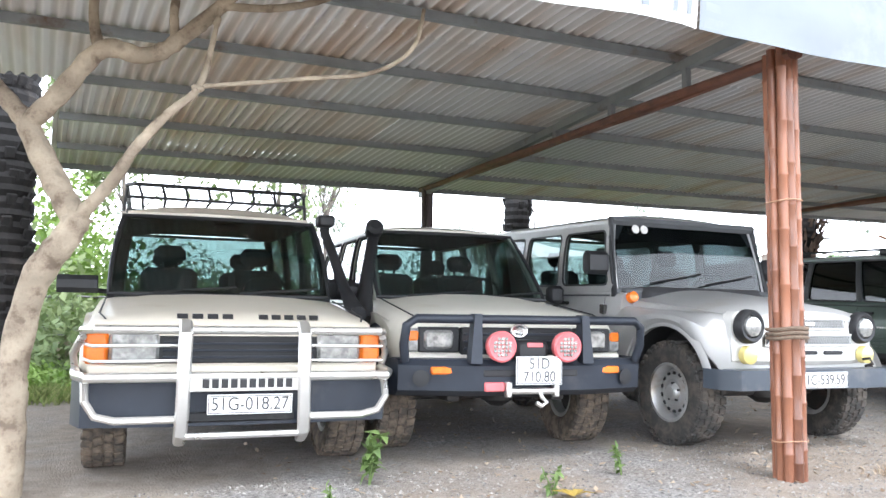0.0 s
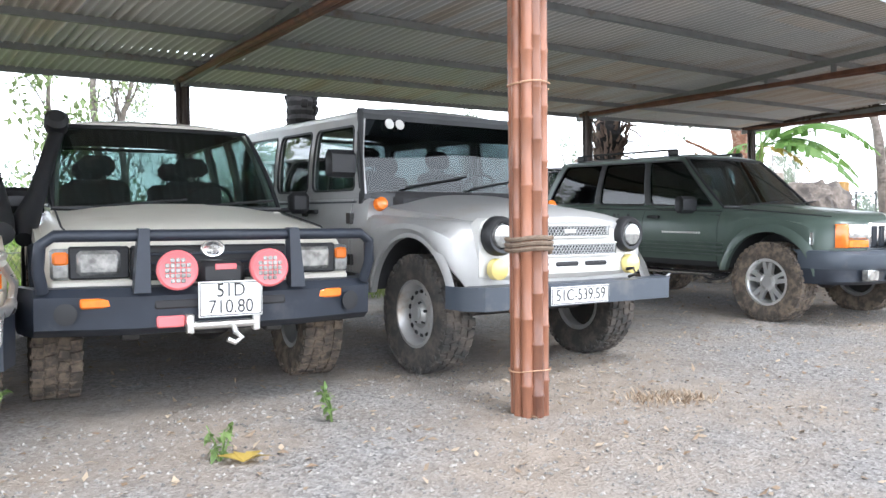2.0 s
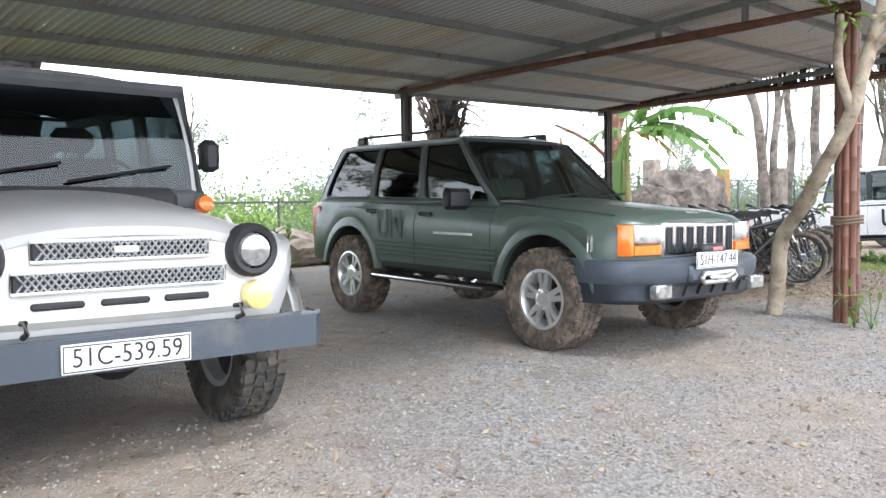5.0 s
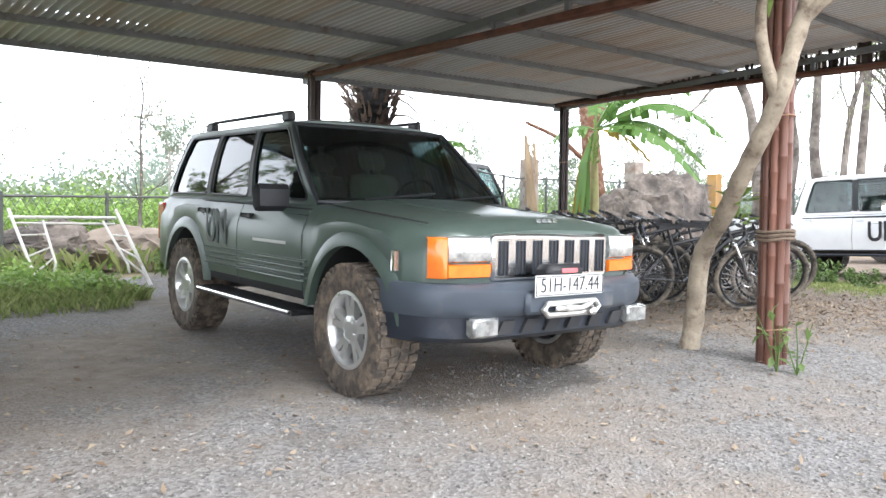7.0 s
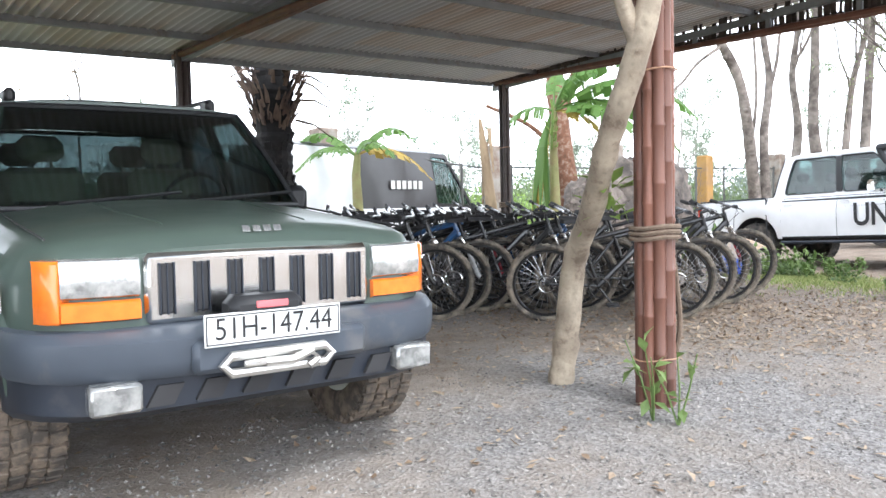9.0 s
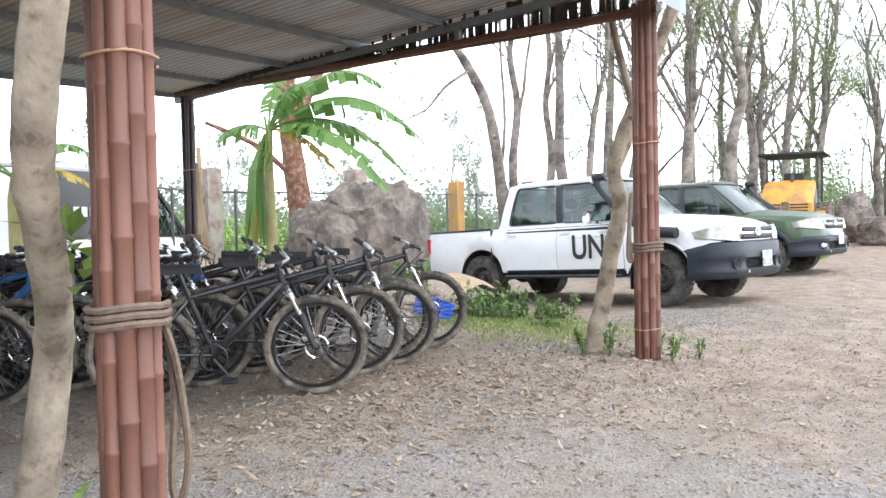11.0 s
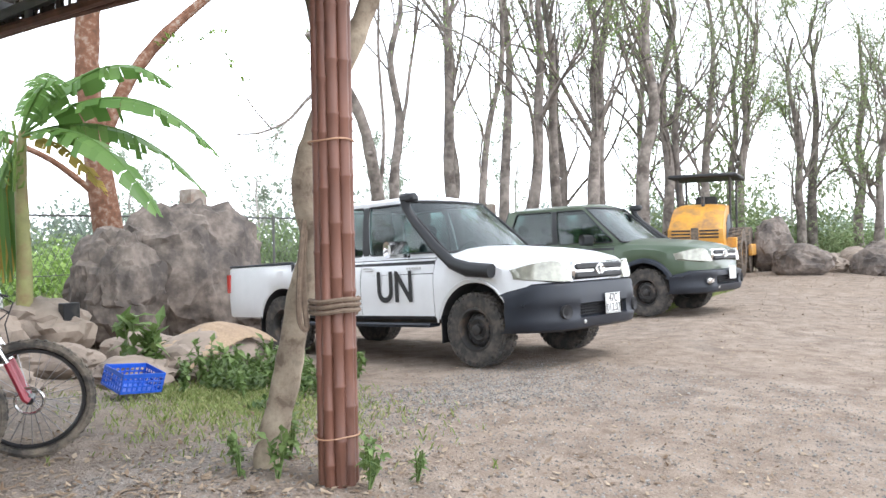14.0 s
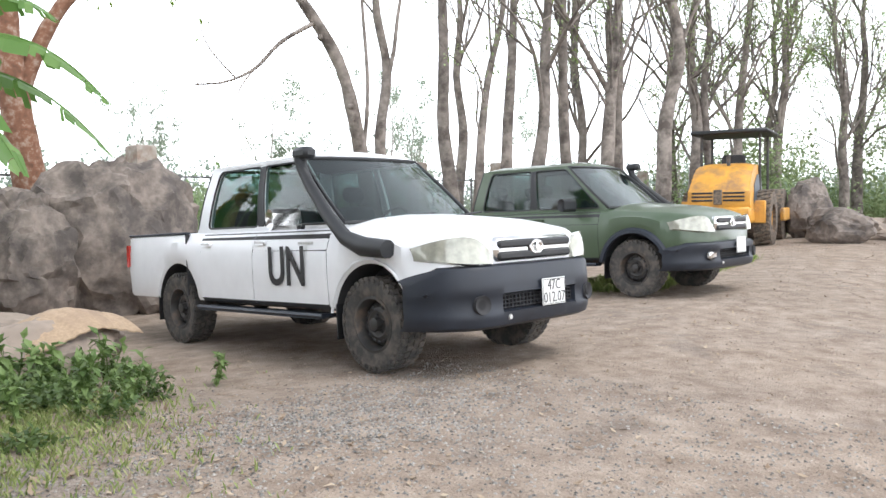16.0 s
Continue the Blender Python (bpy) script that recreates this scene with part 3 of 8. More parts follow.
class Car:
    def __init__(self, name, m, label, paint, rows, zb, axles, r, arch, arch_z=0.0, name_cat="car", root=None):
        """rows: (y, half width, half width at the shoulder, shoulder z, centre z)."""
        self.root = root or thing(name, m, label, name_cat)
        self.paint, self.zb, self.axles, self.r, self.arch, self.az = paint, zb, axles, r, arch, arch_z
        rows = np.array(rows, float)
        ys = np.arange(rows[0, 0], rows[-1, 0] + 0.005, 0.01)
        kern = np.exp(-0.5 * (np.arange(-14, 15) / 5.5) ** 2)
        cols = [ys]
        for k in range(1, 5):
            line = np.interp(ys, rows[:, 0], rows[:, k])
            cols.append(np.convolve(np.pad(line, 14, "reflect", reflect_type="odd"), kern / kern.sum(), "valid"))
        self.rows = np.array(cols).T

    def at(self, y):
        return [float(np.interp(y, self.rows[:, 0], self.rows[:, k])) for k in range(1, 5)]

    def arch_z(self, y):
        z = self.zb
        for a in self.axles:
            d = abs(y - a)
            if d < self.arch:
                z = max(z, self.r + self.az + math.sqrt(max(0.0, self.arch ** 2 - d * d)))
        return z

    def section(self, y):
        w, wt, zs, zc = self.at(y)
        za = min(self.arch_z(y), zs - 0.06)
        wi = w - 0.32
        h = zs - za
        return [(0, self.zb + 0.02), (wi, self.zb + 0.02), (wi, za), (w - 0.02, za), (w, za + 0.03), (w + 0.014, za + 0.42 * h), (w + 0.008, za + 0.72 * h), (lerp(w, wt, 0.42), zs - 0.062), (lerp(w, wt, 0.88), zs - 0.02), (wt - 0.035, zs), (wt * 0.6, lerp(zs, zc, 0.7)), (wt * 0.25, lerp(zs, zc, 0.97)), (0, zc)]

    def side_x(self, y, z):
        pts = self.section(y)[3:9]
        return float(np.interp(z, [p[1] for p in pts], [p[0] for p in pts]))

    def body(self, cabin, doors=(), name="body", lid=True):
        ys = set(np.linspace(self.rows[0, 0], self.rows[-1, 0], 64)) | set(np.linspace(self.rows[0, 0], self.rows[0, 0] + 0.3, 12))
        for a in self.axles:
            ys |= {a + self.arch * math.cos(t) * 0.9999 for t in np.linspace(0, math.pi, 17)} | {a - self.arch - 0.0005, a + self.arch + 0.0005}
        for d in doors:
            ys |= {d[0] - 0.001, d[0] + 0.001, d[1] - 0.001, d[1] + 0.001}
        ys = sorted(y for y in ys if self.rows[0, 0] <= y <= self.rows[-1, 0])
        loops = []
        for y in ys:
            half = self.section(y)
            loops.append([(x, y, z) for x, z in half] + [(-x, y, z) for x, z in half[-2:0:-1]])
        n = len(loops[0])
        s = Shape()
        s.add([p for lp in loops for p in lp], [])
        for i in range(len(ys) - 1):
            ym = (ys[i] + ys[i + 1]) / 2
            gap = any(d[0] < ym < d[1] for d in doors)
            for j in range(n):
                j2 = (j + 1) % n
                k = min(j, n - 1 - j)
                if k <= 2:
                    s.slot = 1
                elif k >= 9:
                    s.slot = 1 if lid and cabin[0] < ym < cabin[1] else 0
                else:
                    s.slot = 1 if gap and 3 <= k <= 7 else 0
                s.f.append((i * n + j, i * n + j2, (i + 1) * n + j2, (i + 1) * n + j))
                s.m.append(s.slot)
        s.slot = 0
        s.f += [tuple(range(n)), tuple((len(ys) - 1) * n + j for j in range(n))]
        s.m += [0, 0]
        return part(name, s, [self.paint, INTERIOR], self.root, sharp=32)

    def door(self, y0, y1, z0, handle=None, paint=None, sides=(-1, 1), top=0.03):
        """A door leaf on both sides, each with its handle."""
        g = 0.006
        out = []
        for sx in sides:
            rows = []
            for h in np.linspace(0, 1, 7):
                row = []
                for y in np.linspace(y0 + g, y1 - g, 12):
                    lo = max(z0, self.arch_z(y) + 0.035)
                    hi = self.at(y)[2] - top
                    z = lerp(lo, hi, h)
                    row.append((sx * (self.side_x(y, z) + 0.007), y, z))
                rows.append(row)
            d = part("door", Shape().sheet(rows, (-sx * 0.016, 0, 0)), paint or self.paint, self.root, sharp=32)
            if handle:
                hy, hz, hm = handle
                x = self.side_x(hy, hz)
                part("door_handle", Shape().box(sx * x, sx * (x + 0.028), hy - 0.08, hy + 0.08, hz - 0.016, hz + 0.016, 0.01), hm, d)
            out.append(d)
        return out

    def cabin(self, pillars, ztop, wroof, bow=0.08, crown=0.05, frame=None, panes=None, shield=None, roof_mat=None, inset=0.025, belt=None, shield_base=0.0, roof_over=0.01, sill=0.07, head=0.93, dark=()):
        """Roof, pressed side frames with their panes, windscreen. pillars: (y at the belt, y at the roof, width), front to rear; ztop: roof edge z at the front and rear; dark: pillars with a black cover."""
        frame, shield = frame or self.paint, shield or CLEAR
        y0t, y1t = pillars[0][1], pillars[-1][1]
        yb_ = [pillars[0][0] - pillars[0][2] / 2] + [p[0] for p in pillars] + [pillars[-1][0] + pillars[-1][2] / 2]
        yt_ = [y0t - pillars[0][2] / 2] + [p[1] for p in pillars] + [y1t + pillars[-1][2] / 2]

        def zr(y):
            return float(np.interp(y, (y0t, y1t), ztop))

        def pt(yb, yt, h, sx, off=0.0):
            zb = self.at(yb)[2] if belt is None else belt
            wb = self.at(yb)[1] - inset
            return Vector((sx * (lerp(wb, wroof, h) + 0.022 * math.sin(math.pi * max(0.0, min(1.0, h))) + off), lerp(yb, yt, h), lerp(zb - 0.01, zr(yt), h)))

        def on_side(y, h, sx, off=0.0):
            return pt(y, float(np.interp(y, yb_, yt_)), h, sx, off)

        def rounded(y0, y1, h0, h1, r=0.055):
            """A window outline with rounded corners."""
            tall = 0.6
            out = []
            for cy, ch, a0 in ((y0 + r, h0 + r / tall, 180), (y1 - r, h0 + r / tall, 270), (y1 - r, h1 - r / tall, 0), (y0 + r, h1 - r / tall, 90)):
                for k in range(5):
                    t = radians(a0 + 22.5 * k)
                    out.append((cy + r * math.cos(t), ch + r / tall * math.sin(t)))
            full = []
            for p, q in zip(out, out[1:] + out[:1]):
                n = max(1, int(math.hypot(q[0] - p[0], tall * (q[1] - p[1])) / 0.09))
                full += [(lerp(p[0], q[0], i / n), lerp(p[1], q[1], i / n)) for i in range(n)]
            return full

        rt = roof_mat or self.paint
        rows, under = [], []
        for t in (0, 0.02, 0.05, 0.1, 0.2, 0.35, 0.5, 0.65, 0.8, 0.9, 0.96, 1.0):
            row = []
            for q in np.linspace(-1, 1, 21):
                y = lerp(y0t - roof_over - bow * (1 - q * q), y1t + 0.03 + 0.4 * bow * (1 - q * q), t)
                lift = min(1.0, 0.12 + 9 * t) ** 0.5 * min(1.0, 0.3 + 8 * (1 - t)) ** 0.5
                row.append((q * (wroof + 0.014 - 0.02 * (1 - lift)), y, zr(y) + 0.004 + crown * lift * (1 - abs(q) ** 3.4)))
            rows.append(row)
            under.append([(x * 0.95, y, z - 0.045) for x, y, z in row])
        part("roof", Shape().sheet(rows, (0, 0, -0.03)), rt, self.root)
        part("headliner", Shape().sheet(under[1:-1]), INTERIOR, self.root)
        spans = [(pillars[k][0] + pillars[k][2] / 2, pillars[k + 1][0] - pillars[k + 1][2] / 2, (panes or {}).get(k, CLEAR)) for k in range(len(pillars) - 1)]
        outer = [(y, 0.0) for y in np.linspace(yb_[0], yb_[-1], 24)[:-1]] + [(yb_[-1], h) for h in np.linspace(0, 1, 7)[:-1]] + [(y, 1.0) for y in np.linspace(yb_[-1], yb_[0], 24)[:-1]] + [(yb_[0], h) for h in np.linspace(1, 0, 7)[:-1]]
        holes = [rounded(y0, y1, sill, head) for y0, y1, g in spans if g is not None]
        loops = [outer] + holes
        flat_ = [p for lp in loops for p in lp]
        tris = tessellate_polygon([[Vector((y, h * 0.6, 0)) for y, h in lp] for lp in loops])
        for sx in (-1, 1):
            n = len(flat_)
            s = Shape()
            vs = [on_side(y, h, sx) for y, h in flat_] + [on_side(y, h, sx, -0.05) for y, h in flat_]
            fs = [tuple(q) for q in tris] + [tuple(n + i for i in reversed(q)) for q in tris]
            at = 0
            for lp in loops:
                m = len(lp)
                fs += [(at + i, at + (i + 1) % m, n + at + (i + 1) % m, n + at + i) for i in range(m)]
                at += m
            s.add(vs, fs)
            part("window_frame", s, frame, self.root, sharp=40)
            for k in dark:
                yb, yt, w = pillars[k]
                part("pillar_cover", Shape().sheet([[on_side(y, h, sx, 0.004) for y in np.linspace(yb - w / 2 + 0.004, yb + w / 2 - 0.004, 3)] for h in np.linspace(sill, head, 7)], (-sx * 0.006, 0, 0)), BLACK, self.root)
            j = 0
            for y0, y1, g in spans:
                if g is None:
                    continue
                w = part("side_window", Shape().sheet([[on_side(y, h, sx, -0.018) for y in np.linspace(y0, y1, 6)] for h in np.linspace(sill, head, 6)], (-sx * 0.004, 0, 0)), g, self.root, fix=False)
                w.visible_shadow = False
                part("window_seal", Shape().tube([on_side(y, h, sx, -0.002) for y, h in holes[j]], 0.010, 5, True), BLACK, w)
                j += 1
        for nm, y_edge, t_edge, sgn, gl in (("windscreen", yb_[0], yt_[0], -1, shield), ("rear_window", yb_[-1], yt_[-1], 1, (panes or {}).get("rear", CLEAR))):
            if gl is None:
                continue
            rows = []
            for h in np.linspace(0.02, 0.975, 9):
                row = []
                for q in np.linspace(-1, 1, 15):
                    p = pt(y_edge, t_edge, h, 1, -0.012)
                    zz = p.z + (shield_base if sgn < 0 else 0) * (1 - h)
                    row.append((q * p.x, p.y + sgn * (bow if sgn < 0 else 0.4 * bow) * (1 - q * q) - sgn * 0.006, zz))
                rows.append(row)
            w = part(nm, Shape().sheet(rows, (0, -sgn * 0.004, 0)), gl, self.root, fix=False)
            w.visible_shadow = False
            loop = rows[0] + [r[-1] for r in rows[1:]] + rows[-1][-2::-1] + [r[0] for r in rows[-2:0:-1]]
            part("seal", Shape().tube(loop, 0.017, 6, True), BLACK, w)
        self.pt = pt

    def inside(self, seats, z, wheel, mat_=None, rear=None, tilt=12):
        """Seats, dashboard and steering wheel above the belt line."""
        sm = mat_ or SEATGREY
        rows_ = [(x, seats) for x in (-0.36, 0.36)] + ([(x, rear) for x in (-0.36, 0.36)] if rear else [])
        for x, y in rows_:
            m = Matrix.Translation((x, y, z)) @ pose(0, 0, 0, -tilt)
            s = Shape().box(-0.23, 0.23, -0.06, 0.06, -0.35, 0.22, 0.05)
            st = part("seat_back", s, sm, self.root, m=m)
            part("headrest", Shape().box(-0.13, 0.13, -0.05, 0.05, 0.26, 0.42, 0.045).box(-0.06, -0.045, -0.01, 0.01, 0.2, 0.28, 0.002).box(0.045, 0.06, -0.01, 0.01, 0.2, 0.28, 0.002), sm, st)
        wx, wy, wz = wheel
        w = Shape().lathe([(0.18 + 0.014 * math.cos(t), 0.014 * math.sin(t)) for t in np.linspace(0, 2 * math.pi, 9)[:-1]], n=24, closed=True)
        w.box(-0.17, 0.17, -0.02, 0.02, -0.012, 0.012).lathe([(0.05, -0.02), (0.045, 0.02)], n=12)
        part("steering_wheel", w, INTERIOR, self.root, m=Matrix.Translation((wx, wy, wz)) @ pose(0, 0, 0, -62))
        part("dashboard", Shape().box(-0.66, 0.66, wy - 0.45, wy - 0.12, z - 0.2, z + 0.02, 0.05), INTERIOR, self.root)

    def wheels(self, track, width, rim_r, style, rim_mat, tyre_mat=None, lugs=34, rears=True):
        """Four wheels, each a rim with its tyre."""
        R, w, tm = self.r, width, tyre_mat or RUBBER
        t = Shape()
        prof = [(rim_r, -w * 0.42), (rim_r + 0.02, -w * 0.47), (lerp(rim_r, R, 0.55), -w * 0.53), (R - 0.035, -w * 0.5), (R - 0.014, -w * 0.42), (R - 0.012, 0), (R - 0.014, w * 0.42), (R - 0.035, w * 0.5), (lerp(rim_r, R, 0.55), w * 0.53), (rim_r + 0.02, w * 0.47), (rim_r, w * 0.42)]
        t.lathe(prof, n=44, closed=True)
        for i in range(lugs):
            a = 360 * i / lugs
            for k, (z0, z1, da, tw) in enumerate(((-0.5, -0.27, 0, 6), (-0.24, -0.02, 0.5, -12), (0.02, 0.24, 0.1, 12), (0.27, 0.5, 0.6, -6))):
                m = pose(0, 0, 0, 0, 0, a + da * 360 / lugs) @ Matrix.Translation((R - 0.012, 0, 0)) @ pose(0, 0, 0, tw)
                ln = 2 * math.pi * R / lugs * 0.36
                t.box(-0.012, 0.011, -ln, ln, z0 * w, z1 * w, 0.003, m)
        for sgn in (-1, 1):
            for i in range(lugs):
                m = pose(0, 0, 0, 0, 0, 360 * (i + 0.3) / lugs) @ Matrix.Translation((R - 0.032, 0, sgn * w * 0.505))
                t.box(-0.018, 0.016, -0.014, 0.014, -0.008, 0.008, 0.003, m)
        tyre = t.mesh("tyre", tm, 30)
        s = Shape()
        s.lathe([(rim_r, -w * 0.44), (rim_r + 0.012, w * 0.47), (rim_r - 0.008, w * 0.48), (rim_r - 0.02, w * 0.40), (rim_r - 0.03, w * 0.1), (rim_r - 0.03, -w * 0.4)], n=40, closed=True)
        if style == "alloy":
            for i in range(5):
                for d in (-11, 11):
                    m = pose(0, 0, 0, 0, 0, 72 * i + d)
                    s.prism([m @ Vector(p) for p in ((0.05, -0.022, w * 0.36), (rim_r - 0.01, -0.020, w * 0.40), (rim_r - 0.01, 0.020, w * 0.40), (0.05, 0.022, w * 0.36))], (0, 0, -0.045))
            s.lathe([(0.085, w * 0.2), (0.085, w * 0.36), (0.05, w * 0.42), (0.045, w * 0.42)], n=20)
            for i in range(5):
                m = pose(0, 0, 0, 0, 0, 72 * i + 36) @ Matrix.Translation((0.062, 0, w * 0.37))
                s.lathe([(0.01, 0), (0.008, 0.02)], m, 6)
        else:
            holes = 14
            s.lathe([(rim_r - 0.025, w * 0.02), (rim_r - 0.05, w * 0.12), (rim_r - 0.075, w * 0.2)], n=40)
            s.lathe([(rim_r - 0.055, w * 0.16), (0.10, w * 0.26), (0.085, w * 0.22), (0.05, w * 0.22)], n=40)
            s.lathe([(0.05, w * 0.2), (0.048, w * 0.42), (0.03, w * 0.46)], n=16)
        disc = Shape().lathe([(rim_r - 0.028, w * -0.06), (rim_r - 0.03, w * -0.02)], n=30)
        rim = s.mesh("wheel", rim_mat, 32)
        back = disc.mesh("brake_disc", IRON)
        hole = None
        if style != "alloy":
            hs = Shape()
            for i in range(holes):
                m = pose(0, 0, 0, 0, 0, 360 * i / holes) @ Matrix.Translation((rim_r - 0.068, 0, w * 0.212))
                hs.box(-0.012, 0.012, -0.018, 0.018, -0.01, 0.006, 0.008, m)
            for i in range(5):
                m = pose(0, 0, 0, 0, 0, 72 * i) @ Matrix.Translation((0.068, 0, w * 0.225))
                hs.lathe([(0.012, 0), (0.010, 0.018)], m, 6)
            hole = hs.mesh("vent_holes", INTERIOR)
        for y in self.axles if rears else self.axles[:1]:
            for sx in (-1, 1):
                m = Matrix.Translation((sx * track / 2, y, self.r)) @ pose(0, 0, 0, 0, 90 * sx, 0)
                wh = part("wheel", rim, None, self.root, m=m @ pose(0, 0, 0, 0, 0, 17 * y))
                part("tyre", tyre, None, wh)
                part("brake_disc", back, None, wh)
                if hole:
                    part("vent_holes", hole, None, wh)
            part("axle", Shape().tube([(-track / 2 + 0.1, y, self.r), (track / 2 - 0.1, y, self.r)], 0.045, 8).lathe([(0.05, -0.1), (0.13, -0.05), (0.13, 0.05), (0.05, 0.1)], Matrix.Translation((0.12, y, self.r)), 12), IRON, self.root)

    def flares(self, out, width, material, thick=0.03):
        for a in self.axles:
            for sx in (-1, 1):
                rows = []
                for t in np.linspace(-0.12, math.pi + 0.12, 21):
                    row = []
                    for rr, ox in ((self.arch - 0.012, -0.02), (self.arch - 0.012, out), (self.arch + width * 0.5, out * 0.95), (self.arch + width, 0.002)):
                        y = a + rr * math.cos(t)
                        z = max(self.zb - 0.02, self.r + self.az + rr * math.sin(t))
                        row.append((sx * (self.at(y)[0] + ox), y, z))
                    rows.append(row)
                part("fender_flare", Shape().sheet(rows), material, self.root, fix=True)

    def chassis(self, y0, y1, z=None):
        z = z or self.zb - 0.06
        s = Shape()
        for x in (-0.4, 0.4):
            s.box(x - 0.05, x + 0.05, y0, y1, z - 0.02, z + 0.1, 0.01)
        s.box(-0.3, 0.3, y0 + 0.5, y0 + 1.1, z - 0.06, z + 0.08, 0.03)
        part("chassis", s, IRON, self.root)

    def plate(self, words, w, h, m, two=None, size=None):
        p = part("number_plate", Shape().box(-w / 2, w / 2, -0.006, 0, -h / 2, h / 2, 0.004), PLATE, self.root, "white number plate with black characters", m=m)
        b = Shape()
        for x0, x1, z0, z1 in ((-w / 2 + 0.006, w / 2 - 0.006, h / 2 - 0.011, h / 2 - 0.007), (-w / 2 + 0.006, w / 2 - 0.006, -h / 2 + 0.007, -h / 2 + 0.011), (-w / 2 + 0.006, -w / 2 + 0.010, -h / 2 + 0.007, h / 2 - 0.007), (w / 2 - 0.010, w / 2 - 0.006, -h / 2 + 0.007, h / 2 - 0.007)):
            b.box(x0, x1, -0.0085, -0.005, z0, z1, 0.0005)
        part("border", b, INK, p)
        for k, tx in enumerate([words, two] if two else [words]):
            sz = size or h * 0.95
            zz = (h * 0.23 if k == 0 else -h * 0.23) if two else 0
            part("lettering", text_mesh(tx, sz, INK, 0.0012, bold=-0.0006), None, p, m=Matrix.Translation((0, -0.0085, zz)) @ pose(0, 0, 0, 90) @ Matrix.Diagonal((0.86, 1, 1, 1)))
        return p

    def mirrors(self, x, y, z, material, w=0.17, h=0.17, arm=0.1, sides=(-1, 1)):
        for sx in sides:
            s = Shape().box(sx * (x + arm), sx * (x + arm + w), y - 0.05, y + 0.06, z - h / 2, z + h / 2, 0.035)
            mi = part("door_mirror", s, material, self.root)
            part("mirror_arm", Shape().tube([(sx * (x - 0.03), y + 0.03, z - h * 0.4), (sx * (x + arm + 0.04), y + 0.02, z - h * 0.3)], 0.02, 6), BLACK, mi)

    def wipers(self, z, y, dz=0.05):
        for x in (-0.5, 0.1):
            part("wiper", Shape().tube([(x, y, z), (x + 0.3, y + 0.03, z + dz * 0.5), (x + 0.58, y + 0.03, z + dz)], 0.009, 5), BLACK, self.root)

    def add(self, name, shape, material, label="", m=None, under=None, sharp=38):
        return part(name, shape, material, under or self.root, label, m, sharp)


def bars_text(x0, x1, z, h, n, seed=1):
    """Unlettered marks standing for a maker's name."""
    rng_ = random.Random(seed)
    s = Shape()
    step = (x1 - x0) / n
    for i in range(n):
        s.box(x0 + i * step + step * 0.14, x0 + (i + 1) * step - step * 0.14, -0.003, 0.003, z - h / 2, z + h / 2, 0.001)
    return s


# --- cream estate with a steel bull bar ---
c = Car("cream_offroad_estate", car_pose(-1.45, 5.475, 0.35, -0.935, 1.15), "cream boxy off-road estate with steel bull bar and roof rack", CREAM,
        [(-0.66, 0.80, 0.76, 0.90, 0.925), (-0.62, 0.86, 0.82, 0.935, 0.965), (-0.5, 0.885, 0.83, 0.965, 1.0), (0.5, 0.895, 0.83, 1.07, 1.12), (0.62, 0.895, 0.83, 1.08, 1.10), (2.0, 0.895, 0.85, 1.10, 1.10), (3.5, 0.885, 0.84, 1.10, 1.10), (3.62, 0.86, 0.82, 1.09, 1.09)],
        0.46, (0, 2.54), 0.375, 0.47)
c.body((0.55, 3.6), ((0.62, 1.62), (1.62, 2.5)))
c.door(0.62, 1.62, 0.55, (1.5, 0.98, BLACK))
c.door(1.62, 2.5, 0.55, (2.38, 0.98, BLACK))
c.cabin([(0.56, 0.98, 0.09), (1.62, 1.64, 0.08), (2.5, 2.48, 0.1), (3.6, 3.45, 0.12)], (1.72, 1.76), 0.735, 0.07, 0.06, frame=BLACK, roof_mat=CREAM, shield_base=0.03, shield=SMOKE)
c.add("raised_roof", Shape().sheet([[(q * w, y, 1.75 + z * (1 - abs(q) ** 3)) for q in np.linspace(-1, 1, 11)] for y, w, z in ((1.0, 0.70, 0.0), (1.12, 0.70, 0.07), (1.9, 0.69, 0.09), (2.0, 0.68, 0.13), (3.35, 0.66, 0.13), (3.45, 0.64, 0.05))], (0, 0, -0.02)), CREAM)
c.inside(1.55, 1.12, (0.36, 0.98, 1.12), rear=2.5)
c.wheels(1.50, 0.235, 0.205, "alloy", ALLOY, MUDTYRE)
c.chassis(-0.5, 3.3)
c.add("front_panel", Shape().box(-0.80, 0.80, -0.675, -0.60, 0.70, 0.86, 0.01), BLACK, "black slatted grille panel")
for z in (0.735, 0.775, 0.815):
    c.add("grille_slat", Shape().box(-0.44, 0.44, -0.695, -0.665, z - 0.006, z + 0.008, 0.003), STEELBLUE)
c.add("front_valance", Shape().box(-0.84, 0.84, -0.70, -0.60, 0.615, 0.695, 0.012), CREAM)
for sx in (-1, 1):
    x0, x1 = sorted((sx * 0.46, sx * 0.73))
    h = c.add("headlight", Shape().box(x0, x1, -0.71, -0.64, 0.70, 0.885, 0.02), LENS, "clear square headlight")
    x0, x1 = sorted((sx * 0.735, sx * 0.865))
    c.add("indicator", Shape().box(x0, x1, -0.695, -0.56, 0.70, 0.885, 0.02), AMBER, "amber corner lens")
    c.add("mud_flap", Shape().box(sx * 0.68 - 0.13, sx * 0.68 + 0.13, 0.44, 0.455, 0.2, 0.5, 0.004), BLACK)
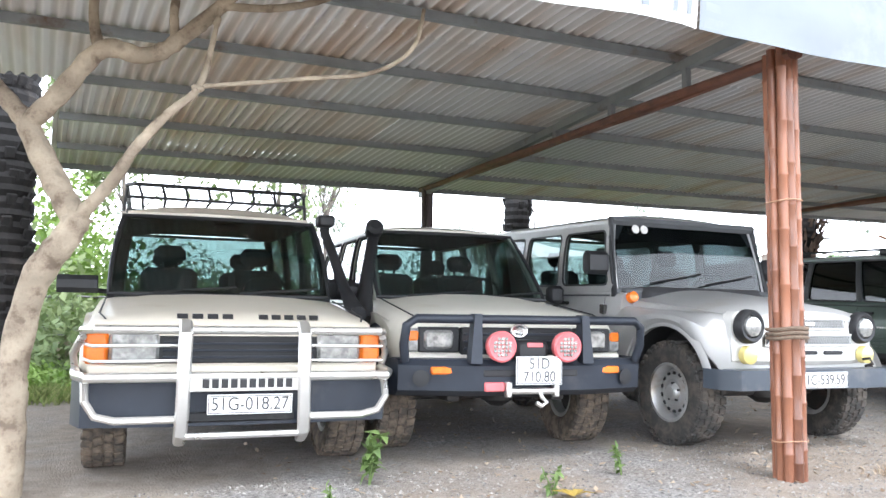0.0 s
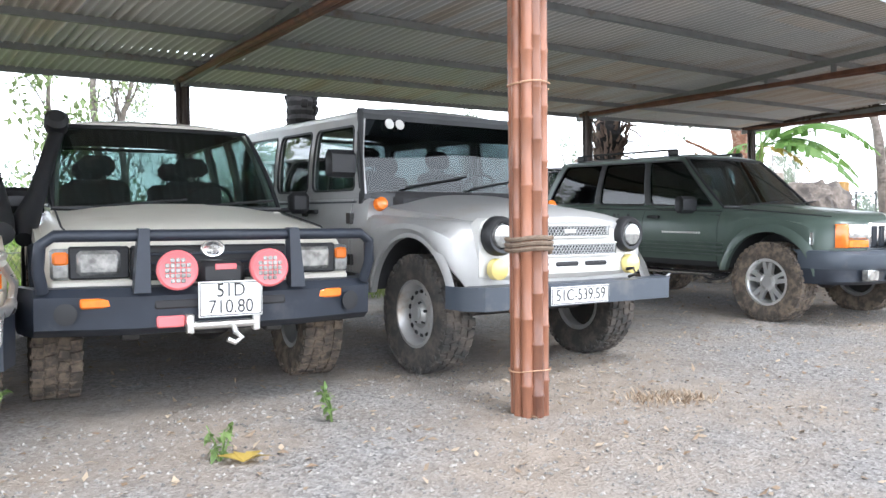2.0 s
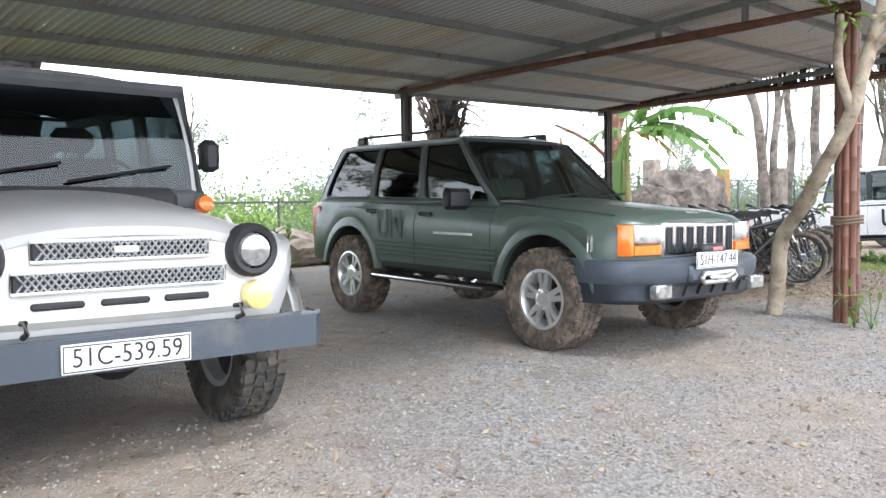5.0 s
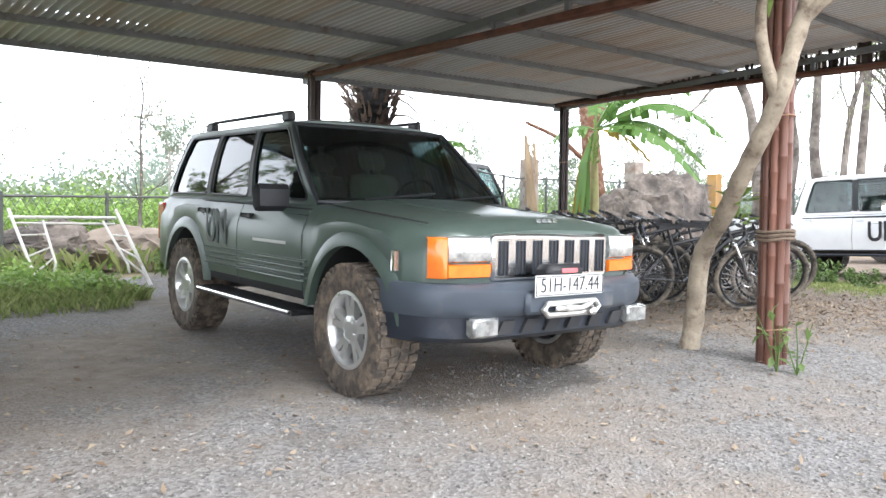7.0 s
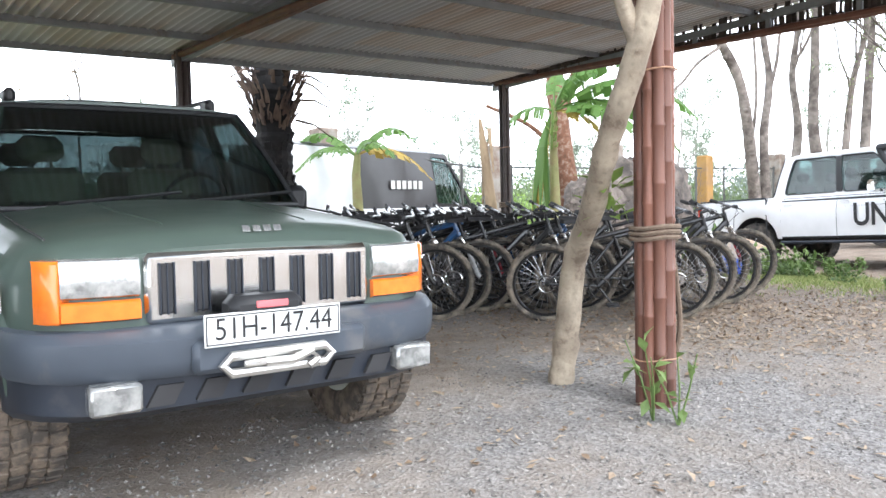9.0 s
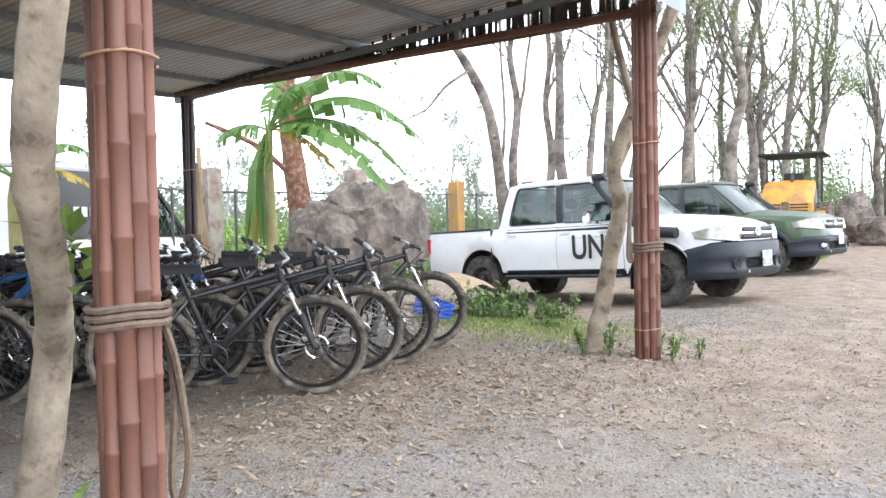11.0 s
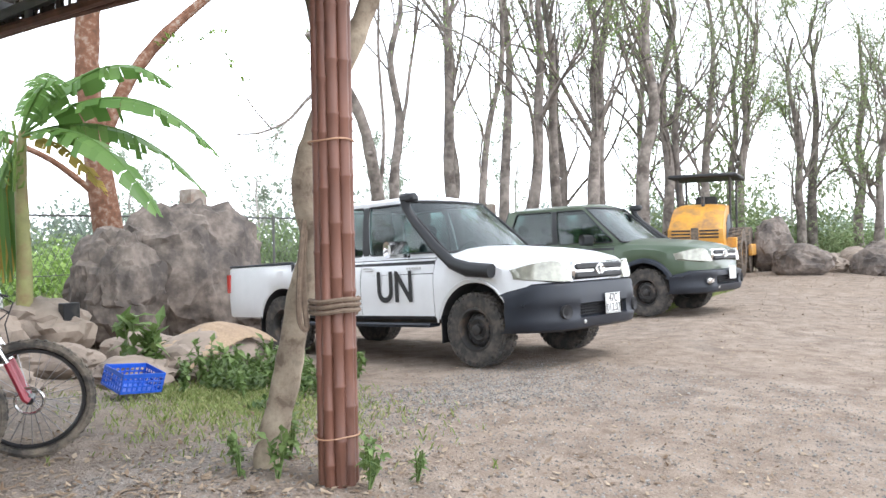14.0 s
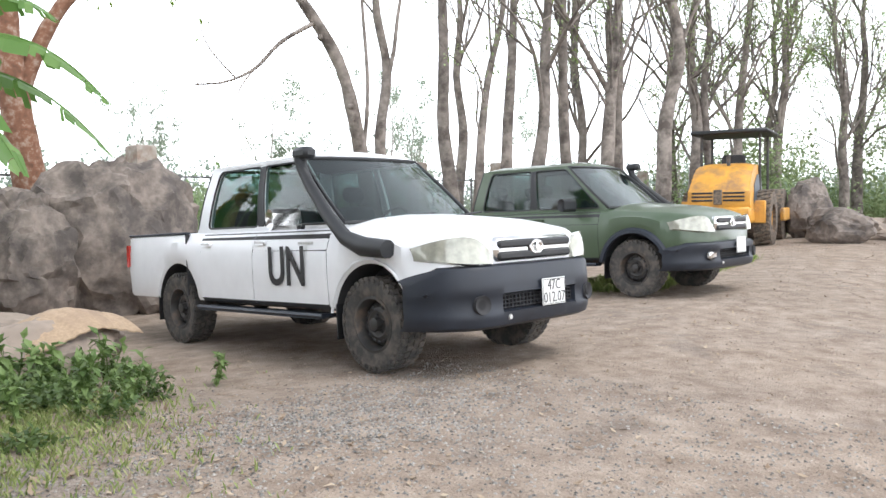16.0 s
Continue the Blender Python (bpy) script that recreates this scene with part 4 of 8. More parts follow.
c.add("front_bumper", Shape().sheet([[(x, y, z) for x, y in ((-0.93, 0.0 - 0.45), (-0.92, -0.62), (-0.86, -0.80), (-0.4, -0.85), (0.4, -0.85), (0.86, -0.80), (0.92, -0.62), (0.93, -0.45))] for z in (0.36, 0.40, 0.58, 0.61)], (0, 0.12, 0)), STEELBLUE, "black plastic bumper")
c.add("air_intake", Shape().box(-0.3, 0.3, -0.862, -0.84, 0.38, 0.44, 0.01), BLACK)
bb = c.add("bull_bar", Shape().tube([(-0.865, -0.5, 0.85), (-0.865, -0.74, 0.895), (-0.80, -0.92, 0.905), (0.80, -0.92, 0.905), (0.865, -0.74, 0.895), (0.865, -0.5, 0.85)], 0.024, 10), BAR, "polished steel tube guard")
for z, r in ((0.815, 0.009), (0.73, 0.009)):
    for sx in (-1, 1):
        c.add("guard_rod", Shape().tube([(sx * 0.86, -0.7, z), (sx * 0.81, -0.92, z), (sx * 0.33, -0.865, z)], r, 8), BAR, under=bb)
c.add("main_tube", Shape().tube([(-0.91, -0.55, 0.655), (-0.89, -0.80, 0.65), (-0.84, -0.95, 0.645), (0.84, -0.95, 0.645), (0.89, -0.80, 0.65), (0.91, -0.55, 0.655)], 0.028, 10), BAR, under=bb)
c.add("side_hoop", Shape().tube([(-0.91, -0.55, 0.655), (-0.92, -0.62, 0.76), (-0.865, -0.74, 0.86)], 0.022, 8).tube([(0.91, -0.55, 0.655), (0.92, -0.62, 0.76), (0.865, -0.74, 0.86)], 0.022, 8), BAR, under=bb)
for sx in (-1, 1):
    c.add("lower_hoop", Shape().tube([(sx * 0.84, -0.865, 0.63), (sx * 0.83, -0.95, 0.52), (sx * 0.78, -0.95, 0.44), (sx * 0.68, -0.95, 0.415), (sx * 0.33, -0.95, 0.415)], 0.022, 8), BAR, under=bb)
    c.add("upright", Shape().tube([(sx * 0.33, -0.90, 0.95), (sx * 0.33, -0.975, 0.89), (sx * 0.335, -0.985, 0.45), (sx * 0.34, -0.96, 0.33), (sx * 0.34, -0.865, 0.27)], [0.035, 0.038, 0.038, 0.038, 0.034], 8, flat=0.6), BAR, under=bb)
c.add("bottom_tube", Shape().tube([(-0.34, -0.95, 0.32), (0.34, -0.95, 0.32)], 0.02, 8), BAR, under=bb)
sg = c.add("name_plate", Shape().box(-0.31, 0.33, -0.975, -0.965, 0.565, 0.655, 0.004), BAR, "brushed steel name plate")
c.add("name_marks", bars_text(-0.24, 0.27, 0.61, 0.05, 10), INK, m=Matrix.Translation((0, -0.978, 0)), under=sg)
c.add("bonnet_marks", bars_text(-0.40, -0.05, 0, 0.035, 4), INK, m=Matrix.Translation((0.02, -0.60, 0.975)) @ pose(0, 0, 0, -40))
c.add("bonnet_marks", bars_text(0.08, 0.47, 0, 0.035, 5), INK, m=Matrix.Translation((0.02, -0.60, 0.975)) @ pose(0, 0, 0, -40))
c.add("bonnet_shut_line", Shape().tube([(-0.80, 0.45, 1.083), (-0.80, -0.45, 0.985), (-0.76, -0.60, 0.955)], 0.006, 4).tube([(0.80, 0.45, 1.083), (0.80, -0.45, 0.985), (0.76, -0.60, 0.955)], 0.006, 4), INTERIOR)
c.plate("51G-018.27", 0.47, 0.11, Matrix.Translation((0.03, -0.985, 0.495)), size=0.105)
c.mirrors(0.84, 0.72, 1.17, BLACK, 0.2, 0.13, 0.07)
c.wipers(1.12, 0.42)
c.add("rear_view_mirror", Shape().box(-0.05, 0.16, 1.05, 1.09, 1.63, 1.69, 0.02), BLACK)
sn = c.add("snorkel", Shape().tube([(0.90, 0.05, 0.98), (0.92, 0.30, 1.06), (0.92, 0.55, 1.18), (0.86, 0.80, 1.5), (0.83, 0.92, 1.64), (0.83, 0.94, 1.70)], [0.07, 0.06, 0.045, 0.04, 0.04, 0.045], 10), BLACK, "black plastic air snorkel")
c.add("snorkel_head", Shape().box(0.76, 0.90, 0.84, 1.0, 1.69, 1.79, 0.02), BLACK, under=sn)
rk = c.add("roof_rack", Shape().tube([(-0.72, 1.3, 1.99), (-0.66, 1.22, 1.99), (0.66, 1.22, 1.99), (0.72, 1.3, 1.99), (0.72, 3.3, 1.99), (-0.72, 3.3, 1.99)], 0.016, 8, True), BLACK, "black tube roof rack")
c.add("rack_base", Shape().tube([(-0.72, 1.3, 1.895), (0.72, 1.3, 1.895), (0.72, 3.3, 1.895), (-0.72, 3.3, 1.895)], 0.013, 8, True), BLACK, under=rk)
for i in range(8):
    x = -0.63 + i * 0.18
    c.add("rack_slat", Shape().tube([(x, 1.24, 1.98), (x + 0.03, 1.35, 1.90), (x + 0.03, 3.3, 1.90)], 0.012, 6), BLACK, under=rk)
for sx in (-1, 1):
    for y in (1.35, 2.3, 3.25):
        c.add("rack_foot", Shape().tube([(sx * 0.72, y, 1.98), (sx * 0.74, y, 1.78)], 0.013, 6), BLACK, under=rk)

# --- ivory estate with a black winch bumper ---
c = Car("ivory_offroad_estate", car_pose(0.315, 6.236, 0.30, -0.954, 1.15), "ivory off-road estate with black winch bar and red spotlights", IVORY,
        [(-0.66, 0.78, 0.72, 0.90, 0.93), (-0.60, 0.82, 0.76, 0.945, 0.985), (-0.4, 0.845, 0.78, 0.985, 1.03), (0.5, 0.85, 0.77, 1.08, 1.15), (0.66, 0.85, 0.77, 1.09, 1.12), (2.2, 0.85, 0.79, 1.11, 1.11), (3.45, 0.84, 0.79, 1.11, 1.11), (3.6, 0.80, 0.76, 1.09, 1.09)],
        0.46, (0, 2.68), 0.385, 0.47)
c.body((0.6, 3.58), ((0.62, 1.6), (1.6, 2.45)))
c.door(0.62, 1.6, 0.55, (1.48, 0.98, CHROME))
c.door(1.6, 2.45, 0.55, (2.34, 0.98, CHROME))
c.cabin([(0.50, 1.12, 0.08), (1.58, 1.68, 0.07), (2.45, 2.45, 0.09), (3.55, 3.3, 0.14)], (1.70, 1.72), 0.66, 0.08, 0.06, shield_base=0.03, frame=IVORY, shield=SMOKE)
c.inside(1.62, 1.12, (0.36, 1.06, 1.13), rear=2.5)
c.wheels(1.52, 0.25, 0.20, "steel", ALLOY, MUDTYRE)
c.flares(0.045, 0.06, STEELBLUE)
c.chassis(-0.5, 3.3)
c.add("grille", Shape().box(-0.42, 0.42, -0.70, -0.62, 0.72, 0.905, 0.012), BLACK)
for z in (0.76, 0.81, 0.86):
    c.add("grille_bar", Shape().box(-0.40, 0.40, -0.715, -0.69, z - 0.008, z + 0.008, 0.003), STEELBLUE)
c.add("maker_badge", Shape().lathe([(0.035, 0), (0.045, 0.006), (0.055, 0.006), (0.06, 0)], Matrix.Translation((0, -0.715, 0.885)) @ pose(0, 0, 0, 90) @ Matrix.Diagonal((1.1, 0.8, 1, 1)), 20), CHROME)
for sx in (-1, 1):
    x0, x1 = sorted((sx * 0.44, sx * 0.70))
    c.add("headlight_surround", Shape().box(x0 - 0.015, x1 + 0.015, -0.695, -0.62, 0.735, 0.905, 0.01), BLACK)
    x0, x1 = sorted((sx * 0.47, sx * 0.68))
    c.add("headlight", Shape().box(x0, x1, -0.715, -0.66, 0.755, 0.885, 0.02), LENS, "clear square headlight")
    x0, x1 = sorted((sx * 0.705, sx * 0.80))
    c.add("indicator", Shape().box(x0, x1, -0.69, -0.58, 0.735, 0.895, 0.015), LENS)
    x0, x1 = sorted((sx * 0.715, sx * 0.79))
    c.add("indicator_bulb", Shape().box(x0, x1, -0.70, -0.66, 0.81, 0.88, 0.012), AMBER)
c.add("lower_panel", Shape().box(-0.80, 0.80, -0.68, -0.58, 0.66, 0.73, 0.012), IVORY)
wb_ = c.add("winch_bumper", Shape().sheet([[(x, y + o, z) for x, y in ((-0.96, -0.30), (-0.95, -0.62), (-0.88, -0.80), (-0.42, -0.92), (0.42, -0.92), (0.88, -0.80), (0.95, -0.62), (0.96, -0.30))] for z, o in ((0.46, 0.06), (0.50, 0.0), (0.66, -0.01), (0.70, 0.03))], (0, 0.16, 0)), STEELBLUE, "black steel winch bumper")
c.add("hoop", Shape().tube([(-0.84, -0.82, 0.69), (-0.86, -0.86, 0.80), (-0.85, -0.88, 0.92), (-0.79, -0.90, 0.965), (0.79, -0.90, 0.965), (0.85, -0.88, 0.92), (0.86, -0.86, 0.80), (0.84, -0.82, 0.69)], 0.03, 10), STEELBLUE, under=wb_)
for sx in (-1, 1):
    c.add("upright", Shape().prism([(sx * 0.36, -0.97, 0.68), (sx * 0.44, -0.97, 0.68), (sx * 0.41, -0.95, 1.0), (sx * 0.36, -0.95, 1.0)], (0, 0.09, 0)), STEELBLUE, under=wb_)
    lm = c.add("spotlight", Shape().lathe([(0.07, -0.06), (0.098, -0.03), (0.102, 0.02), (0.09, 0.032), (0.075, 0.028)], Matrix.Translation((sx * 0.235, -0.97, 0.79)) @ pose(0, 0, 0, 90), 28), PINKRED, "round faded red spotlight")
    led = Shape()
    for i in range(-2, 3):
        for j in range(-2, 3):
            if i * i + j * j < 7:
                led.box(sx * 0.235 + i * 0.026 - 0.011, sx * 0.235 + i * 0.026 + 0.011, -1.006, -0.998, 0.79 + j * 0.026 - 0.011, 0.79 + j * 0.026 + 0.011, 0.003)
    c.add("lamp_grid", led, LENS, under=lm)
    x0, x1 = sorted((sx * 0.50, sx * 0.68))
    c.add("bumper_indicator", Shape().box(x0, x1, -0.915, -0.86, 0.605, 0.655, 0.01), AMBER, m=Matrix.Translation((0, 0.02, 0)) , under=wb_)
    c.add("fog_vent", Shape().lathe([(0.05, 0), (0.055, 0.01), (0.03, 0.012)], Matrix.Translation((sx * 0.74, -0.855, 0.58)) @ pose(0, 0, 0, 90, 0, sx * 14), 16), BLACK, under=wb_)
c.add("bumper_slot", Shape().box(-0.34, 0.34, -0.935, -0.91, 0.59, 0.64, 0.01), INTERIOR, under=wb_)
c.add("maker_tag", Shape().box(-0.33, -0.19, -0.94, -0.915, 0.495, 0.555, 0.008), PINKRED, under=wb_)
wn_ = c.add("winch", Shape().box(-0.12, 0.12, -0.95, -0.78, 0.70, 0.83, 0.03), BLACK, "black winch motor with a red label")
c.add("winch_label", Shape().box(-0.04, 0.07, -0.956, -0.945, 0.785, 0.815, 0.003), PINKRED, under=wn_)
c.add("fairlead", Shape().tube([(-0.17, -0.95, 0.50), (0.17, -0.95, 0.50)], 0.022, 10).box(-0.19, -0.15, -0.97, -0.92, 0.46, 0.56, 0.006).box(0.15, 0.19, -0.97, -0.92, 0.46, 0.56, 0.006), BAR, under=wn_)
c.add("hook", Shape().tube([(0.05, -0.97, 0.49), (0.05, -0.99, 0.46), (0.085, -0.99, 0.43), (0.05, -0.99, 0.405), (0.01, -0.99, 0.425)], 0.015, 8), BAR, under=wn_)
c.plate("51D", 0.33, 0.185, Matrix.Translation((0.03, -0.985, 0.635)), "710.80", 0.10)
c.mirrors(0.80, 0.78, 1.16, BLACK, 0.16, 0.17, 0.10)
c.wipers(1.12, 0.40)
c.add("bonnet_shut_line", Shape().tube([(-0.72, 0.45, 1.095), (-0.73, -0.4, 1.0), (-0.70, -0.58, 0.965)], 0.006, 4).tube([(0.72, 0.45, 1.095), (0.73, -0.4, 1.0), (0.70, -0.58, 0.965)], 0.006, 4), INTERIOR)
sn = c.add("snorkel", Shape().tube([(-0.90, 0.15, 0.92), (-0.89, 0.30, 1.02), (-0.83, 0.52, 1.16), (-0.74, 0.80, 1.44), (-0.68, 0.95, 1.62)], [0.05, 0.08, 0.06, 0.05, 0.05], 10), BLACK, "black plastic air snorkel")
c.add("snorkel_head", Shape().lathe([(0.05, -0.08), (0.075, -0.05), (0.078, 0.05), (0.05, 0.085)], Matrix.Translation((-0.68, 0.93, 1.69)) @ pose(0, 0, 0, 60), 16), BLACK, under=sn)

# --- silver utility vehicle ---
c = Car("silver_utility_vehicle", car_pose(2.51, 6.545, 0.39, -0.92, 1.15), "silver-grey boxy utility vehicle with dark hard top", SILVER,
        [(0.58, 0.86, 0.84, 1.16, 1.16), (0.70, 0.885, 0.86, 1.18, 1.18), (3.15, 0.885, 0.86, 1.18, 1.18), (3.22, 0.86, 0.84, 1.16, 1.16)], 0.52, (0, 2.38), 0.395, 0.50, 0.02)
c.body((0.6, 3.2), ((0.78, 1.55), (1.55, 2.28)))
c.door(0.78, 1.55, 0.6, (1.42, 1.07, BLACK), top=0.02)
c.door(1.55, 2.28, 0.6, (2.15, 1.07, BLACK), top=0.02)
c.cabin([(0.72, 0.86, 0.07), (1.55, 1.55, 0.09), (2.28, 2.28, 0.09), (3.18, 3.1, 0.10)], (1.80, 1.83), 0.79, 0.015, 0.09, frame=SILVER, roof_mat=SILVER, inset=0.0, sill=0.1, head=0.86, panes={"rear": CLEAR}, shield=SHADED)
c.add("windscreen_frame", Shape().tube([c.pt(0.68, 0.82, 0.0, -1), c.pt(0.68, 0.82, 1.0, -1), c.pt(0.68, 0.82, 1.0, 1), c.pt(0.68, 0.82, 0.0, 1)], 0.045, 6, True), DARKTOP)
# deep dark header; its lower part stands in for shade inside the cabin
c.add("header_shade_band", Shape().prism([c.pt(0.70, 0.83, 0.74, -1), c.pt(0.70, 0.83, 0.74, 1), c.pt(0.70, 0.83, 1.0, 1), c.pt(0.70, 0.83, 1.0, -1)], (0, 0.02, 0)), DARKTOP)
for x in (-0.57, -0.48):
    c.add("sticker", Shape().lathe([(0.04, 0), (0.038, 0.003)], Matrix.Translation((x, 0.77, 1.73)) @ pose(0, 0, 0, 78), 16), PALE)
c.inside(1.45, 1.2, (0.38, 0.95, 1.22), rear=2.35)
wing = Car("", None, "", SILVER, [(-0.52, 0.66, 0.60, 0.86, 0.87), (-0.47, 0.80, 0.72, 0.97, 0.98), (-0.36, 0.885, 0.80, 1.01, 1.02), (0.3, 0.895, 0.82, 1.03, 1.04), (0.6, 0.89, 0.85, 1.05, 1.06)], 0.52, (0,), 0.395, 0.50, 0.02, root=c.root)
wing.body((9, 10), (), "front_wing", False)
c.add("bonnet", Shape().sheet([[(q * w, y, z + k * (1 - abs(q) ** 2.5)) for q in np.linspace(-1, 1, 13)] for y, w, z, k in ((-0.56, 0.60, 0.95, 0.09), (-0.50, 0.63, 1.0, 0.085), (0.0, 0.66, 1.05, 0.10), (0.62, 0.74, 1.10, 0.11))], (0, 0, -0.04)), SILVER)
c.add("bonnet_side", Shape().sheet([[(-0.60, -0.5, 0.94), (-0.63, -0.5, 1.0)], [(-0.74, 0.62, 1.0), (-0.74, 0.62, 1.11)]], (0.02, 0, 0)).sheet([[(0.60, -0.5, 0.94), (0.63, -0.5, 1.0)], [(0.74, 0.62, 1.0), (0.74, 0.62, 1.11)]], (-0.02, 0, 0)), SILVER)
c.add("scuttle", Shape().box(-0.80, 0.80, 0.56, 0.76, 1.08, 1.21, 0.03), DARKTOP)
fp = c.add("front_panel", Shape().sheet([[(x, -0.57 + 0.05 * (abs(x) / 0.7) ** 3 + o, z) for x in np.linspace(-w, w, 15)] for z, w, o in ((0.64, 0.66, 0.03), (0.67, 0.685, 0.0), (0.95, 0.69, 0.0), (1.0, 0.66, 0.02), (1.03, 0.60, 0.05))], (0, 0.1, 0)), PALE, "pale grey pressed front panel")
MESHMAT = mat("silver_mesh", (0.42, 0.43, 0.43), 0.4, 0.6, var=0.3, scale=90)
for z0, z1, w in ((0.905, 0.985, 0.36), (0.785, 0.865, 0.43)):
    gr = c.add("grille_opening", Shape().box(-w, w, -0.585, -0.56, z0, z1, 0.03), BLACK, under=fp)
    s = Shape()
    for i in range(int(2 * w / 0.028)):
        x = -w + 0.02 + i * 0.028
        s.tube([(x, -0.590, z0 + 0.008), (min(x + 0.05, w - 0.01), -0.590, z1 - 0.008)], 0.0042, 4)
        s.tube([(min(x + 0.05, w - 0.01), -0.592, z0 + 0.008), (x, -0.592, z1 - 0.008)], 0.0042, 4)
    c.add("grille_mesh", s, MESHMAT, under=fp)
    c.add("grille_rim", Shape().tube([(-w, -0.588, z0), (w, -0.588, z0), (w, -0.588, z1), (-w, -0.588, z1)], 0.008, 6, True), PALE, under=fp)
for x in (-0.26, 0.0, 0.26):
    c.add("air_slot", Shape().box(x - 0.10, x + 0.10, -0.58, -0.56, 0.715, 0.745, 0.01), INTERIOR, under=fp)
c.add("badge", Shape().box(-0.05, 0.05, -0.600, -0.588, 0.93, 0.96, 0.01), PALE, under=fp)
for sx in (-1, 1):
    mm = Matrix.Translation((sx * 0.565, -0.56, 0.92)) @ pose(0, 0, 0, 90)
    hl = c.add("headlight", Shape().lathe([(0.085, 0.02), (0.07, 0.055), (0.03, 0.07)], mm, 28), LENS, "round clear headlight")
    c.add("headlight_ring", Shape().lathe([(0.125, -0.02), (0.122, 0.03), (0.105, 0.05), (0.084, 0.045), (0.084, 0.0)], mm, 28), BLACK, under=hl)
    c.add("fog_lamp", Shape().lathe([(0.068, -0.02), (0.066, 0.03), (0.04, 0.045)], Matrix.Translation((sx * 0.585, -0.575, 0.715)) @ pose(0, 0, 0, 90), 20), YELLOWLENS, "round yellow fog lamp")
    c.add("side_indicator", Shape().lathe([(0.05, 0), (0.045, 0.05), (0.02, 0.065)], Matrix.Translation((sx * 0.80, 0.52, 1.12)) @ pose(0, 0, 0, 75), 14), AMBER)
    c.add("door_hinge", Shape().box(sx * 0.89, sx * 0.915, 0.74, 0.80, 0.98, 1.06, 0.006).box(sx * 0.89, sx * 0.915, 0.74, 0.80, 0.68, 0.76, 0.006).box(sx * 0.89, sx * 0.915, 1.52, 1.58, 1.03, 1.10, 0.006).box(sx * 0.89, sx * 0.915, 1.52, 1.58, 0.66, 0.73, 0.006), IRON)
    c.add("tow_hook", Shape().tube([(sx * 0.42, -0.72, 0.64), (sx * 0.42, -0.78, 0.66), (sx * 0.42, -0.76, 0.70), (sx * 0.42, -0.70, 0.69)], 0.012, 6), IRON)
c.add("front_bumper", Shape().sheet([[(x, y, z) for x, y in ((-0.90, -0.52), (-0.885, -0.64), (-0.80, -0.74), (0.80, -0.74), (0.885, -0.64), (0.90, -0.52))] for z in (0.48, 0.495, 0.605, 0.62)], (0, 0.05, 0)), BUMPERGREY, "grey-blue steel channel bumper")
c.add("bumper_top", Shape().box(-0.84, 0.84, -0.72, -0.60, 0.61, 0.622, 0.004), BUMPERGREY)
c.plate("51C-539.59", 0.50, 0.115, Matrix.Translation((-0.05, -0.748, 0.545)), size=0.105)
c.wheels(1.45, 0.225, 0.215, "steel", ALLOY)
for y in (0, 2.38):
    c.add("wheel_hub", Shape().lathe([(0.075, -0.12), (0.07, 0.06), (0.035, 0.09)], Matrix.Translation((-0.725, y, 0.395)) @ pose(0, 0, 0, 0, -90), 16), ALLOY)
c.flares(0.02, 0.05, SILVER)
c.chassis(-0.6, 3.1, 0.50)
c.add("steering_rod", Shape().tube([(-0.5, -0.2, 0.44), (0.5, -0.18, 0.42)], 0.02, 6).tube([(-0.62, 0.02, 0.40), (0.0, -0.35, 0.5)], 0.018, 6), IRON)
c.mirrors(0.87, 0.80, 1.42, BLACK, 0.12, 0.2, 0.03)
c.wipers(1.25, 0.655, 0.1)
c.add("side_waist_line", Shape().tube([(-0.892, 0.7, 1.14), (-0.892, 3.15, 1.14)], 0.008, 5).tube([(0.892, 0.7, 1.14), (0.892, 3.15, 1.14)], 0.008, 5), DARKTOP)

# --- dark green estate ---
c = Car("dark_green_estate", car_pose(6.26, 8.27, 0.371, -0.929, 1.3, -0.015), "dark satin-green off-road estate with grey bumpers and winch", OLIVE,
        [(-0.72, 0.60, 0.56, 0.955, 0.985), (-0.68, 0.70, 0.65, 0.985, 1.025), (-0.58, 0.79, 0.725, 1.0, 1.05), (-0.38, 0.855, 0.79, 1.015, 1.07), (0.0, 0.872, 0.80, 1.045, 1.10), (0.55, 0.872, 0.80, 1.085, 1.15), (0.75, 0.872, 0.81, 1.09, 1.11), (2.5, 0.872, 0.82, 1.12, 1.12), (3.36, 0.865, 0.81, 1.12, 1.12), (3.5, 0.83, 0.79, 1.10, 1.10)],
        0.49, (0, 2.69), 0.385, 0.475, 0.02)
c.body((0.66, 3.58), ((0.58, 1.60), (1.60, 2.40)))
c.door(0.58, 1.60, 0.55, (1.44, 1.0, BLACK))
dd = c.door(1.60, 2.40, 0.55, (2.28, 1.02, BLACK))
c.cabin([(0.62, 1.24, 0.075), (1.60, 1.72, 0.07), (2.42, 2.42, 0.07), (3.42, 3.12, 0.13)], (1.66, 1.67), 0.655, 0.10, 0.05, dark=(1, 2), panes={0: SHADED, 1: TINTED, 2: TINTED, "rear": SHADED}, shield=SMOKE, shield_base=0.02)
c.inside(1.70, 1.12, (0.36, 1.15, 1.13), SEATTAN, rear=2.55)
c.wheels(1.55, 0.255, 0.215, "alloy", BRIGHTALLOY, MUDTYRE, 36)
c.flares(0.032, 0.085, OLIVE)
c.chassis(-0.5, 3.3)
gr = c.add("grille_panel", Shape().box(-0.45, 0.45, -0.745, -0.66, 0.71, 0.965, 0.02), CHROME, "chrome grille with seven slots")
